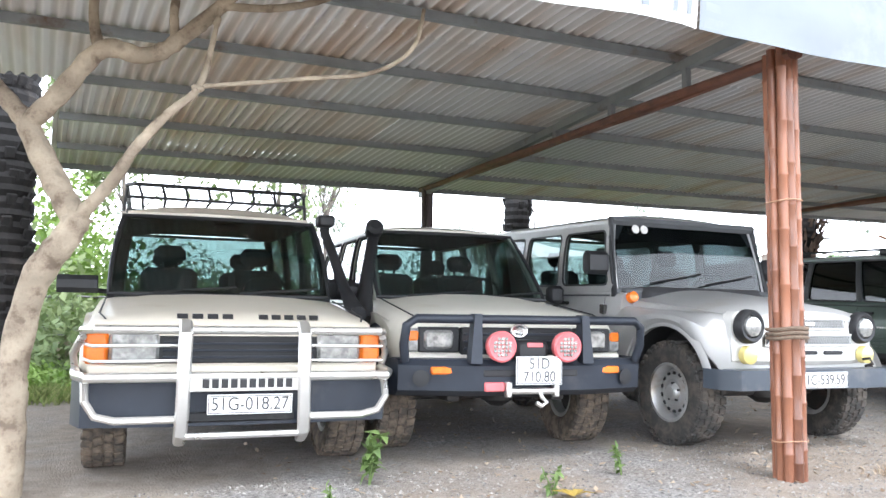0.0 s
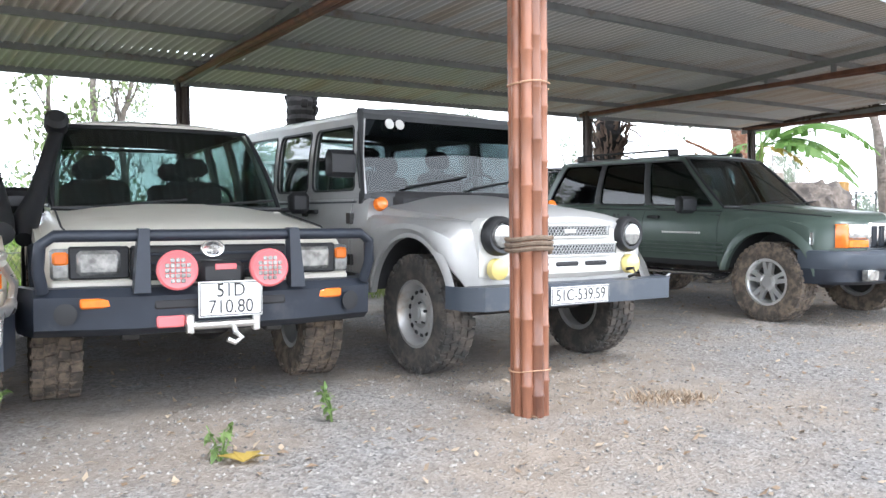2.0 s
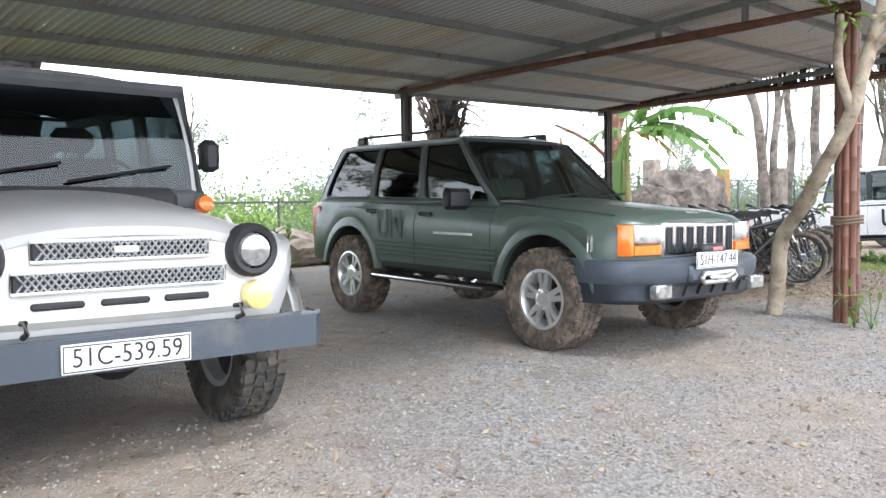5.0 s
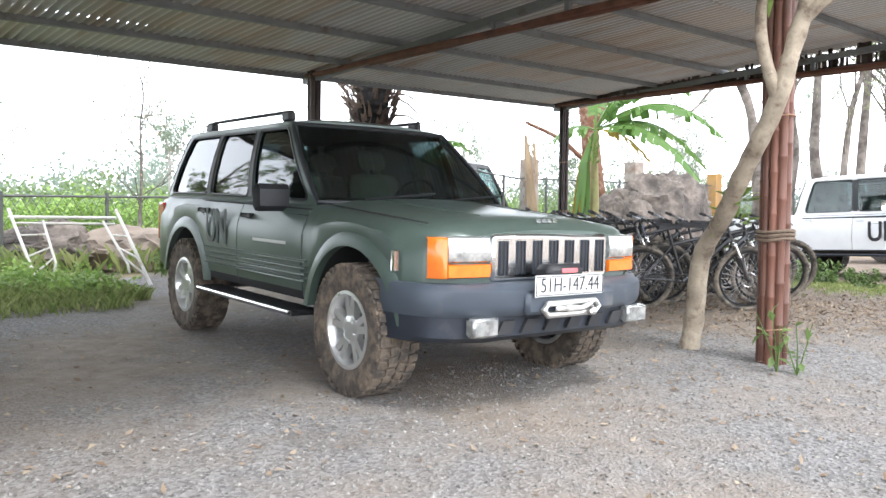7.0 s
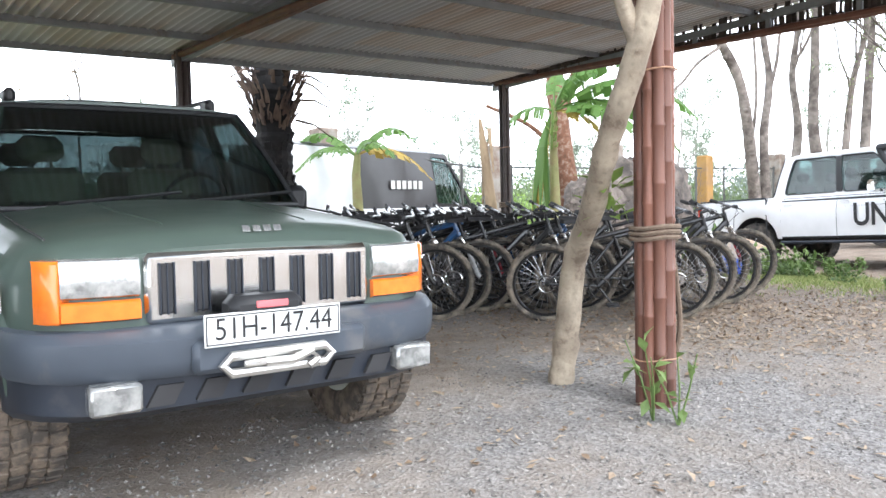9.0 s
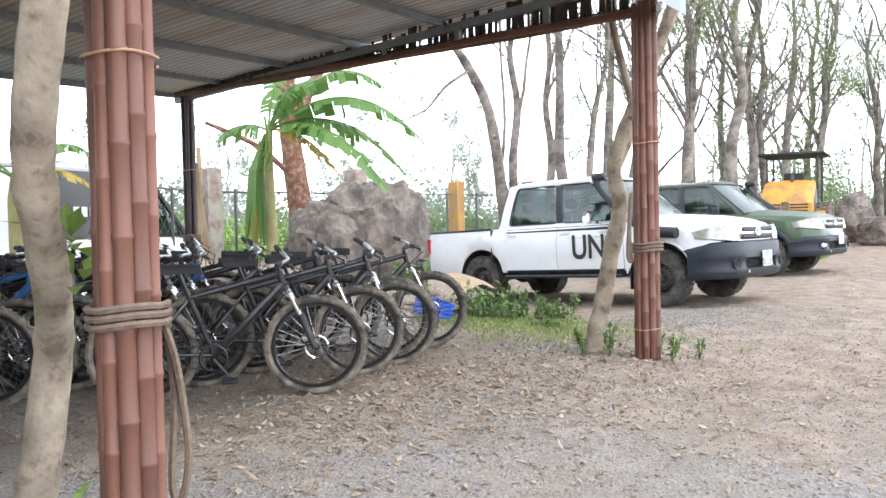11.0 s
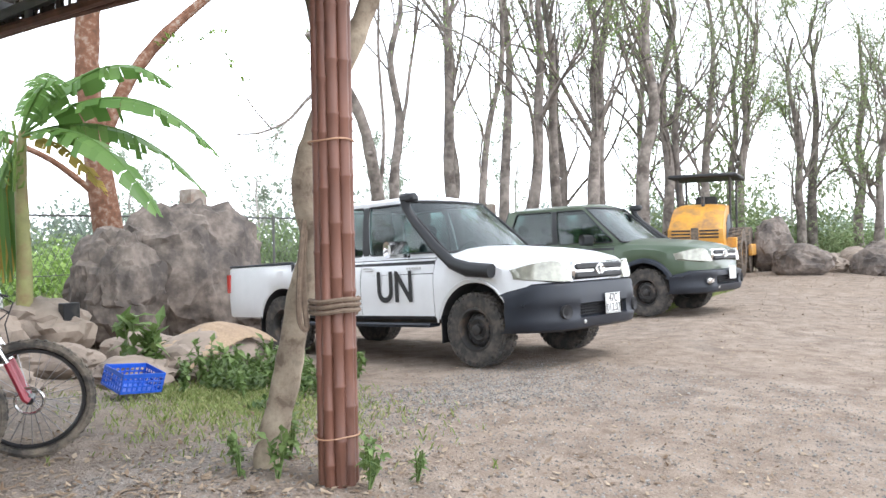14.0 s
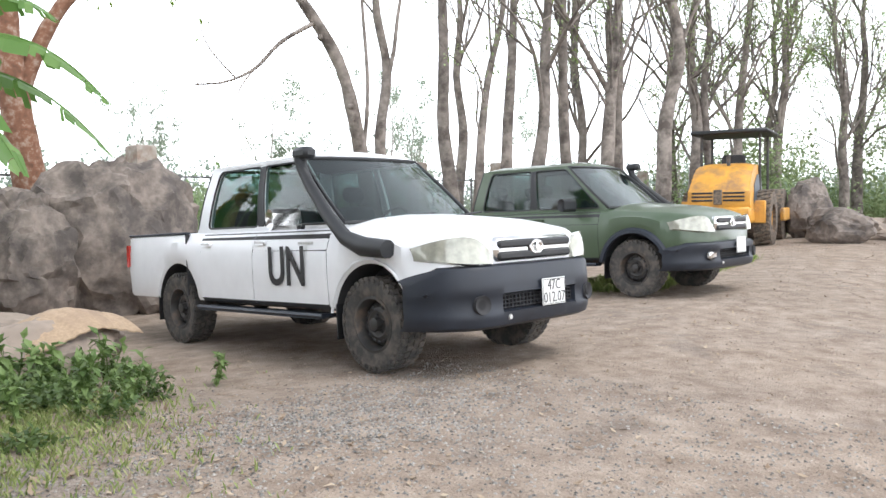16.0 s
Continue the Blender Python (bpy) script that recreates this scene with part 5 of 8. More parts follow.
for i in range(7):
    x = -0.375 + i * 0.125
    sl = c.add("grille_slot", Shape().box(x - 0.038, x + 0.038, -0.752, -0.70, 0.735, 0.94, 0.02), INTERIOR, under=gr)
    c.add("slot_fin", Shape().box(x - 0.028, x - 0.022, -0.757, -0.745, 0.745, 0.93, 0.001).box(x - 0.003, x + 0.003, -0.757, -0.745, 0.745, 0.93, 0.001).box(x + 0.022, x + 0.028, -0.757, -0.745, 0.745, 0.93, 0.001), STEELBLUE, under=gr)
for sx in (-1, 1):
    face = [(sx * lerp(0.465, 0.715, k), -0.745 + 0.035 * k * k) for k in np.linspace(0, 1, 6)]
    turn_ = [(sx * 0.72, -0.708), (sx * 0.746, -0.69), (sx * 0.768, -0.66), (sx * 0.784, -0.62)]
    c.add("headlight", Shape().sheet([[(x, y + o, z) for x, y in face] for z, o in ((0.817, 0.012), (0.825, 0.0), (0.88, -0.004), (0.945, 0.008), (0.953, 0.022))], (0, 0.09, 0)), LENS, "clear rectangular headlight")
    c.add("indicator", Shape().sheet([[(x, y + o, z) for x, y in face] for z, o in ((0.735, 0.012), (0.743, -0.004), (0.80, -0.004), (0.808, 0.01))], (0, 0.09, 0)), AMBER, "amber strip under the headlight")
    c.add("corner_lens", Shape().sheet([[(x, y + o, z) for x, y in turn_] for z, o in ((0.735, 0.01), (0.743, 0.0), (0.938, 0.0), (0.948, 0.012))], (-sx * 0.06, 0.05, 0)), AMBER, "amber corner lens")
    x0, x1 = sorted((sx * 0.50, sx * 0.67))
    c.add("fog_lamp", Shape().box(x0, x1, -0.875, -0.80, 0.445, 0.545, 0.012), LENS, "rectangular clear fog lamp")
    c.add("roof_bar", Shape().tube([(sx * 0.56, 1.40, 1.70), (sx * 0.56, 1.48, 1.755), (sx * 0.56, 2.9, 1.765), (sx * 0.56, 3.0, 1.70)], 0.014, 6).box(sx * 0.56 - 0.03, sx * 0.56 + 0.03, 1.38, 1.52, 1.68, 1.765, 0.02).box(sx * 0.56 - 0.03, sx * 0.56 + 0.03, 2.86, 3.02, 1.68, 1.77, 0.02), BLACK)
    st = c.add("running_board", Shape().box(sx * 0.80, sx * 0.97, 0.52, 2.18, 0.40, 0.435, 0.012), BLACK)
    c.add("step_trim", Shape().tube([(sx * 0.975, 0.56, 0.42), (sx * 0.975, 2.15, 0.42)], 0.012, 6), CHROME, under=st)
    for z in (0.74, 0.70, 0.66, 0.62):
        c.add("side_moulding", Shape().box(sx * 0.872, sx * 0.902, 0.50, 2.2, z - 0.008, z + 0.008, 0.006), OLIVE)
    c.add("side_marker", Shape().box(sx * 0.865, sx * 0.885, -0.47, -0.44, 0.76, 0.87, 0.004), CHROME)
c.add("rear_lamp", Shape().box(-0.86, -0.83, 3.32, 3.49, 0.72, 1.06, 0.02).box(0.83, 0.86, 3.32, 3.49, 0.72, 1.06, 0.02), REDLENS)
bp = c.add("front_bumper", Shape().sheet([[(x, y + o, z) for x, y in ((-0.875, -0.40), (-0.86, -0.55), (-0.80, -0.68), (-0.70, -0.775), (-0.54, -0.84), (-0.30, -0.875), (0.30, -0.875), (0.54, -0.84), (0.70, -0.775), (0.80, -0.68), (0.86, -0.55), (0.875, -0.40))] for z, o in ((0.54, 0.02), (0.56, 0.0), (0.60, -0.012), (0.675, -0.012), (0.705, 0.03), (0.71, 0.1))], (0, 0.1, 0)), BUMPERGREY, "slate-grey plastic bumper")
c.add("lower_bumper", Shape().sheet([[(x, y + o, z) for x, y in ((-0.865, -0.40), (-0.845, -0.55), (-0.78, -0.67), (-0.68, -0.755), (-0.52, -0.815), (0.52, -0.815), (0.68, -0.755), (0.78, -0.67), (0.845, -0.55), (0.865, -0.40))] for z, o in ((0.40, 0.05), (0.43, 0.0), (0.54, 0.0))], (0, 0.1, 0)), STEELBLUE, under=bp)
for i in range(6):
    x = -0.42 + i * 0.17
    c.add("air_hole", Shape().prism([(x - 0.06, -0.835, 0.445), (x + 0.03, -0.835, 0.445), (x + 0.07, -0.835, 0.515), (x - 0.02, -0.835, 0.515)], (0, 0.02, 0)), INTERIOR, under=bp)
c.add("centre_pad", Shape().box(-0.34, 0.34, -0.91, -0.84, 0.545, 0.665, 0.02), BUMPERGREY, under=bp)
c.plate("51H-147.44", 0.52, 0.115, Matrix.Translation((-0.05, -0.925, 0.70)), size=0.11)
wn_ = c.add("winch", Shape().box(-0.11, 0.17, -0.93, -0.80, 0.72, 0.81, 0.03), BLACK, "black winch with a red label", m=Matrix.Translation((-0.10, 0, 0)))
c.add("winch_label", Shape().box(-0.02, 0.10, -0.936, -0.925, 0.765, 0.79, 0.003), PINKRED, under=wn_)
c.add("fairlead", Shape().tube([(-0.15, -0.935, 0.575), (-0.12, -0.935, 0.605), (0.24, -0.935, 0.605), (0.27, -0.935, 0.575), (0.24, -0.935, 0.545), (-0.12, -0.935, 0.545)], 0.018, 8, True), BAR, "polished aluminium fairlead", under=wn_)
c.add("hook", Shape().tube([(0.0, -0.955, 0.575), (0.10, -0.97, 0.575), (0.17, -0.97, 0.60), (0.20, -0.97, 0.57), (0.16, -0.97, 0.545)], 0.017, 8).box(-0.08, 0.05, -0.965, -0.945, 0.565, 0.59, 0.006), BAR, under=wn_)
c.mirrors(0.82, 0.95, 1.13, BLACK, 0.14, 0.18, 0.03)
c.wipers(1.13, 0.47)
c.add("bonnet_line", Shape().tube([(-0.74, 0.55, 1.10), (-0.74, 0.0, 1.058), (-0.73, -0.55, 1.016)], 0.005, 4).tube([(0.74, 0.55, 1.10), (0.74, 0.0, 1.058), (0.73, -0.55, 1.016)], 0.005, 4), INTERIOR)
c.add("bonnet_crease", Shape().tube([(-0.36, 0.5, 1.136), (-0.34, 0.0, 1.09), (-0.30, -0.45, 1.054)], 0.006, 4).tube([(0.36, 0.5, 1.136), (0.34, 0.0, 1.09), (0.30, -0.45, 1.054)], 0.006, 4), OLIVE)
c.add("bonnet_marks", bars_text(-0.085, 0.085, 0, 0.03, 4), CHROME, m=Matrix.Translation((0.02, -0.66, 1.035)) @ pose(0, 0, 0, -40))
c.add("door_marks", bars_text(-0.25, 0.27, 0, 0.02, 16), PALE, m=Matrix.Translation((-0.899, 1.05, 0.84)) @ pose(0, 0, 0, 0, 0, -90))
part("un_lettering", text_mesh("UN", 0.36, FADED, bold=0.008), None, dd[0], "faded UN letters", m=Matrix.Translation((-0.897, 1.98, 0.89)) @ pose(0, 0, 0, 0, 0, -90) @ pose(0, 0, 0, 90) @ Matrix.Diagonal((0.8, 1, 1, 1)))


BUMPERBLACK = mat("scuffed_black_bumper", (0.014, 0.018, 0.027), 0.48, var=0.15, c2=(0.10, 0.09, 0.08), amount=0.1)


def pickup(name, m, label, paint, bumper_top, dark_front, snork, letters):
    """A double-cab pickup with an open load bed."""
    c = Car(name, m, label, paint,
            [(-0.86, 0.55, 0.50, 0.93, 0.955), (-0.80, 0.70, 0.63, 0.985, 1.02), (-0.66, 0.81, 0.73, 1.03, 1.085), (-0.4, 0.862, 0.775, 1.06, 1.135), (0.35, 0.872, 0.78, 1.11, 1.20), (0.55, 0.872, 0.79, 1.11, 1.15), (2.82, 0.872, 0.81, 1.12, 1.12), (2.86, 0.872, 0.85, 1.12, 1.12), (4.2, 0.865, 0.85, 1.12, 1.12), (4.24, 0.84, 0.83, 1.11, 1.11)],
            0.46, (0, 3.085), 0.362, 0.45, 0.01)
    c.body((0.5, 2.78), ((0.50, 1.60), (1.60, 2.56)))
    c.door(0.50, 1.60, 0.485, (1.46, 1.0, paint))
    dd_ = c.door(1.60, 2.56, 0.485, (2.42, 1.0, paint))
    c.cabin([(0.44, 1.14, 0.085), (1.60, 1.66, 0.10), (2.66, 2.50, 0.20)], (1.735, 1.745), 0.665, 0.10, 0.065, panes={0: SMOKE, 1: SMOKE, "rear": SMOKE}, shield=SMOKE, shield_base=0.03, dark=(1,))
    c.inside(1.62, 1.1, (0.36, 1.1, 1.12), rear=2.45)
    c.wheels(1.50, 0.23, 0.205, "steel", IRON, RUBBER)
    c.chassis(-0.6, 4.1)
    c.add("load_bed_floor", Shape().box(-0.78, 0.78, 2.92, 4.18, 1.123, 1.128, 0.001), INTERIOR)
    c.add("bed_rail", Shape().box(-0.86, -0.80, 2.88, 4.22, 1.11, 1.135, 0.008).box(0.80, 0.86, 2.88, 4.22, 1.11, 1.135, 0.008), STEELBLUE)
    c.add("cab_gap", Shape().box(-0.88, 0.88, 2.832, 2.85, 0.5, 1.11, 0.002), INTERIOR)
    us = sorted(set([round(sg * (k / 12) ** 0.6, 4) for sg in (-1, 1) for k in range(13)] + [-0.472, -0.458, 0.458, 0.472]))
    rows = []
    for z, o, deep in ((0.335, 0.08, 0), (0.36, 0.02, 0), (0.41, 0.0, 0), (0.452, -0.004, 0), (0.468, 0.004, 1), (0.572, 0.004, 1), (0.588, -0.006, 0), (0.65, -0.004, 0), (bumper_top - 0.02, 0.004, 0), (bumper_top + 0.005, 0.02, 0), (bumper_top + 0.02, 0.07, 0)):
        rows.append([(0.905 * u * (1 - 0.15 * o), -0.94 + 0.48 * abs(u) ** 7 + o + (0.055 if deep and abs(u) < 0.465 else 0.0), z - (0.10 * max(0.0, abs(u) - 0.9) / 0.1 if z > 0.6 else 0.0)) for u in us])
    bpr = c.add("front_bumper", Shape().sheet(rows, (0, 0.05, 0)), BUMPERBLACK, "scuffed black plastic bumper")
    for sx in (-1, 1):
        rows = []
        for k in np.linspace(0, 1, 11):
            zb = 0.80 + 0.05 * k ** 3
            hh = 0.19 * math.sin(math.pi * (0.10 + 0.82 * k)) ** 0.55
            rows.append([(sx * lerp(0.47, 0.874, k), -0.895 + 0.33 * k ** 3.4 + 0.04 * v * v, zb + hh * v) for v in (0, 0.15, 0.4, 0.7, 1.0)])
        c.add("headlight", Shape().sheet(rows, (0, 0.06, -0.01)), HAZYLENS, "large clouded wedge-shaped headlight")
        c.add("fog_recess", Shape().lathe([(0.07, -0.02), (0.066, 0.012), (0.05, 0.0), (0.03, -0.005)], Matrix.Translation((sx * 0.62, -0.915, 0.52)) @ pose(0, 0, 0, 90, 0, sx * 12), 20).lathe([(0.052, -0.004), (0.001, -0.004)], Matrix.Translation((sx * 0.62, -0.915, 0.52)) @ pose(0, 0, 0, 90, 0, sx * 12), 20), INTERIOR, under=bpr)
        c.add("side_step", Shape().box(sx * 0.80, sx * 0.94, 0.52, 2.5, 0.385, 0.42, 0.015).tube([(sx * 0.94, 0.5, 0.41), (sx * 0.94, 2.52, 0.41)], 0.022, 6), STEELBLUE)
        c.add("mud_flap", Shape().box(sx * 0.74 - 0.12, sx * 0.74 + 0.12, 0.43, 0.44, 0.22, 0.5, 0.003).box(sx * 0.74 - 0.12, sx * 0.74 + 0.12, 3.54, 3.55, 0.22, 0.5, 0.003), BLACK)
        c.add("arch_lip", Shape().tube([(sx * 0.876, a_, z_) for a_, z_ in ((0.47 * math.cos(t), 0.385 + 0.47 * math.sin(t)) for t in np.linspace(0.1, math.pi - 0.1, 12))], 0.012, 5), dark_front)
        c.add("tail_lamp", Shape().box(sx * 0.82, sx * 0.862, 4.2, 4.26, 0.78, 1.02, 0.015), REDLENS)
    gg = c.add("grille", Shape().box(-0.44, 0.44, -0.90, -0.80, 0.81, 0.985, 0.03), CHROME, "chrome-edged grille")
    for z in (0.852, 0.936):
        c.add("grille_mesh", Shape().box(-0.42, 0.42, -0.915, -0.87, z - 0.034, z + 0.026, 0.015), BLACK, under=gg)
    c.add("maker_badge", Shape().lathe([(0.035, 0), (0.045, 0.008), (0.06, 0.008), (0.066, 0)], Matrix.Translation((0, -0.91, 0.90)) @ pose(0, 0, 0, 90) @ Matrix.Diagonal((1.2, 0.85, 1, 1)), 22).box(-0.012, 0.012, -0.925, -0.91, 0.85, 0.945, 0.004), CHROME, under=gg)
    lg = Shape()
    for k in range(4):
        lg.box(-0.41, 0.41, -0.905, -0.88, 0.476 + 0.028 * k, 0.482 + 0.028 * k, 0.001)
    for k in range(21):
        lg.box(-0.41 + 0.041 * k - 0.003, -0.41 + 0.041 * k + 0.003, -0.902, -0.88, 0.47, 0.57, 0.001)
    c.add("lower_grille", lg, INTERIOR, under=bpr)
    c.add("bumper_bolt", Shape().lathe([(0.022, -0.01), (0.018, 0.008), (0.0, 0.01)], Matrix.Translation((-0.36, -0.94, 0.415)) @ pose(0, 0, 0, 90), 12), ALLOY, under=bpr)
    c.wipers(1.15, 0.22)
    c.mirrors(0.83, 0.88, 1.19, CHROME if snork < 0 else BLACK, 0.2, 0.17, 0.08)
    sn_ = c.add("snorkel", Shape().tube([(snork * 0.93, -0.30, 0.93), (snork * 0.92, 0.0, 0.955), (snork * 0.90, 0.22, 1.02), (snork * 0.86, 0.48, 1.20), (snork * 0.79, 0.82, 1.48), (snork * 0.77, 0.94, 1.62), (snork * 0.77, 0.96, 1.70)], [0.07, 0.075, 0.06, 0.052, 0.046, 0.046, 0.055], 10), BLACK, "black plastic air snorkel")
    c.add("snorkel_head", Shape().box(snork * 0.76 - 0.065, snork * 0.76 + 0.065, 0.81, 1.02, 1.69, 1.79, 0.03), BLACK, under=sn_)
    if letters:
        c.plate("47C", 0.28, 0.20, Matrix.Translation((0.12, -0.962, 0.56)), "012.07", 0.11)
        part("un_lettering", text_mesh("UN", 0.46, INK, bold=0.008), None, dd_[0], "large black UN letters", m=Matrix.Translation((-0.902, 1.05, 0.785)) @ pose(0, 0, 0, 0, 0, -90) @ pose(0, 0, 0, 90) @ Matrix.Diagonal((0.82, 1, 1, 1)))
        c.add("door_marks", bars_text(-0.12, 0.1, 0, 0.022, 6), ALLOY, m=Matrix.Translation((-0.897, 0.75, 0.99)) @ pose(0, 0, 0, 0, 0, -90))
        c.add("bonnet_patch", Shape().lathe([(0.2, 0), (0.19, 0.003)], Matrix.Translation((0.1, -0.1, 1.125)) @ pose(0, 0, 0, 5) @ Matrix.Diagonal((1, 0.7, 1, 1)), 20), PALE)
    else:
        c.plate("", 0.28, 0.20, Matrix.Translation((0.12, -0.962, 0.62)), size=0.1)
        c.flares(0.04, 0.06, STEELBLUE)
        c.add("fog_lamp", Shape().box(-0.70, -0.52, -0.94, -0.88, 0.48, 0.56, 0.015), CHROME)
    return c


pickup("white_pickup", car_pose(16.30, 13.28, 0.272, -0.962, -2.2, 0.0), "white double-cab pickup with black bumper and snorkel", WHITE, 0.775, WHITE, -1, True)
pickup("green_pickup", car_pose(20.85, 15.45, 0.30, -0.954, -1.5, 0.0), "dark green double-cab pickup with black bumper", FOREST, 0.66, STEELBLUE, 1, False)

# --- van behind the fence ---
VANDARK = mat("charcoal_van_wrap", (0.05, 0.048, 0.05), 0.4, var=0.08, coat=0.3)
c = Car("passenger_van", car_pose(10.75, 21.5, 0.82, 0.57, 0, -0.1), "white and charcoal passenger van parked beyond the fence", WHITE,
        [(-0.9, 0.7, 0.66, 0.9, 0.93), (-0.75, 0.88, 0.82, 1.0, 1.06), (0.1, 0.97, 0.9, 1.2, 1.3), (0.4, 0.98, 0.93, 1.28, 1.32), (4.9, 0.98, 0.93, 1.3, 1.3), (5.0, 0.95, 0.9, 1.3, 1.3)], 0.4, (0, 3.66), 0.35, 0.43, name_cat="van")
c.body((0.3, 4.98))
c.cabin([(0.1, 1.0, 0.1), (1.35, 1.4, 0.12), (2.6, 2.6, 0.12), (3.8, 3.8, 0.12), (4.95, 4.85, 0.2)], (2.35, 2.4), 0.8, 0.1, 0.12, frame=VANDARK, panes={0: SMOKE, 1: None, 2: None, 3: None, "rear": SMOKE}, shield=SMOKE, roof_mat=VANDARK)
for sx in (-1, 1):
    pn = c.add("side_wrap", Shape().sheet([[c.pt(max(y, 1.35), max(y, 1.4), h, sx, 0.012) for y in np.linspace(0.75, 3.4, 6)] for h in (-0.35, 0, 0.5, 0.99)], (-sx * 0.02, 0, 0)), VANDARK, "charcoal printed wrap")
    c.add("rear_side", Shape().sheet([[c.pt(y, y, h, sx, 0.012) for y in np.linspace(3.4, 4.95, 6)] for h in (-0.3, 0, 0.5, 0.99)], (-sx * 0.02, 0, 0)), WHITE)
    c.add("wrap_marks", bars_text(-0.45, 0.45, 0, 0.16, 6), PALE, m=Matrix.Translation((sx * 0.94, 2.2, 1.72)) @ pose(0, 0, 0, 0, 0, -90), under=pn)
c.wheels(1.7, 0.22, 0.2, "steel", ALLOY)

# --- yellow road roller ---
YELLOW = mat("worn_yellow_paint", (0.60, 0.30, 0.045), 0.5, var=0.12, c2=(0.28, 0.16, 0.08), amount=0.45, scale2=2, coat=0.1)
rr_ = Car("road_roller", car_pose(29.8, 22.2, -0.86, -0.51), "worn yellow road roller with a black canopy", YELLOW, [(-1, 0.8, 0.7, 1.2, 1.3), (1, 0.8, 0.7, 1.2, 1.3)], 0.6, (0, 2.6), 0.7, 0.5, name_cat="road roller")
hood_line = ((-1.72, 0.98), (-1.76, 1.10), (-1.76, 1.38), (-1.66, 1.52), (-1.30, 1.86), (-1.0, 2.02), (-0.6, 2.10), (0.12, 2.10))
hood = rr_.add("engine_hood", Shape().sheet([[(q * (0.74 - 0.05 * (z - 1.0)), y + 0.06 * abs(q) ** 4, z - 0.07 * abs(q) ** 6 * (1 if z > 1.4 else 0)) for q in np.linspace(-1, 1, 13)] for y, z in hood_line], (0, 0.05, -0.05)), YELLOW, "sloping yellow engine cover, stained brown")
for sx in (-1, 1):
    rr_.add("hood_side", Shape().prism([(sx * (0.735 - 0.05 * (z - 1.0)), y + 0.06, z - 0.05) for y, z in hood_line] + [(sx * 0.735, 0.12, 0.98)], (-sx * 0.03, 0, 0)), YELLOW, under=hood)
    rr_.add("side_panel", Shape().prism([(sx * 0.742, -1.2, 1.1), (sx * 0.715, -1.0, 1.55), (sx * 0.70, -0.55, 1.8), (sx * 0.70, 0.08, 1.85), (sx * 0.742, 0.08, 1.1)], (sx * 0.008, 0, 0)), BUMPERGREY, "dark grey side panel", under=hood)
    for z in (1.14, 1.23, 1.32):
        x0, x1 = sorted((sx * 0.12, sx * 0.62))
        rr_.add("hood_louvre", Shape().box(x0, x1, -1.785, -1.74, z, z + 0.045, 0.01), INTERIOR, under=hood)
rr_.add("hood_seam", Shape().box(-0.1, 0.1, -1.78, -1.74, 1.06, 1.42, 0.01), MUDTYRE, under=hood)
rr_.add("rear_frame", Shape().box(-0.75, 0.75, -1.78, 1.1, 0.62, 1.0, 0.05), YELLOW)
for sx in (-1, 1):
    m = Matrix.Translation((sx * 0.88, -0.35, 0.70)) @ pose(0, 0, 0, 0, 90 * sx)
    w = rr_.add("wheel", Shape().lathe([(0.36, -0.18), (0.36, 0.12), (0.30, 0.05), (0.1, 0.08)], m, 26), YELLOW)
    t = Shape().lathe([(0.36, -0.2), (0.55, -0.22), (0.67, -0.2), (0.69, 0), (0.67, 0.2), (0.55, 0.22), (0.36, 0.2)], m, 34, True)
    for i in range(24):
        t.box(-0.03, 0.03, -0.04, 0.04, -0.2, 0.2, 0.01, m @ pose(0, 0, 0, 0, 0, 15 * i) @ Matrix.Translation((0.69, 0, 0)) @ pose(0, 0, 0, 25))
    rr_.add("tyre", t, MUDTYRE, under=w)
    for y in (-0.2, 1.1):
        rr_.add("canopy_post", Shape().tube([(sx * 0.72, y, 0.95), (sx * 0.72, y, 2.86)], 0.035, 6), IRON)
    rr_.add("mudguard", Shape().box(sx * 0.6, sx * 1.0, -1.12, -1.05, 0.6, 1.15, 0.02), YELLOW)
    rr_.add("drum_yoke", Shape().box(sx * 1.02, sx * 1.12, 1.2, 3.2, 0.6, 0.95, 0.03), YELLOW)
rr_.add("drum", Shape().lathe([(0.62, -0.98), (0.74, -0.97), (0.74, 0.97), (0.62, 0.98)], Matrix.Translation((0, 2.5, 0.74)) @ pose(0, 0, 0, 0, 90), 40), MUDTYRE, "dusty steel drum")
rr_.add("yoke_front", Shape().box(-1.1, 1.1, 3.2, 3.4, 0.6, 0.95, 0.03), YELLOW)
rr_.add("driver_seat", Shape().box(-0.25, 0.25, 0.3, 0.75, 1.7, 1.85, 0.05).box(-0.3, 0.3, 0.2, 0.32, 1.8, 2.36, 0.05), INTERIOR)
rr_.add("canopy", Shape().box(-0.95, 0.95, -0.55, 1.4, 2.86, 2.97, 0.04), BLACK, "black canopy")
rr_.add("console", Shape().box(-0.2, 0.2, 0.95, 1.1, 1.0, 2.0, 0.03).tube([(0, 0.95, 2.0), (0, 0.8, 2.1)], 0.15, 10), BLACK)
rr_.add("exhaust", Shape().tube([(0.1, -0.95, 1.95), (0.1, -0.95, 2.3)], 0.045, 8), IRON)


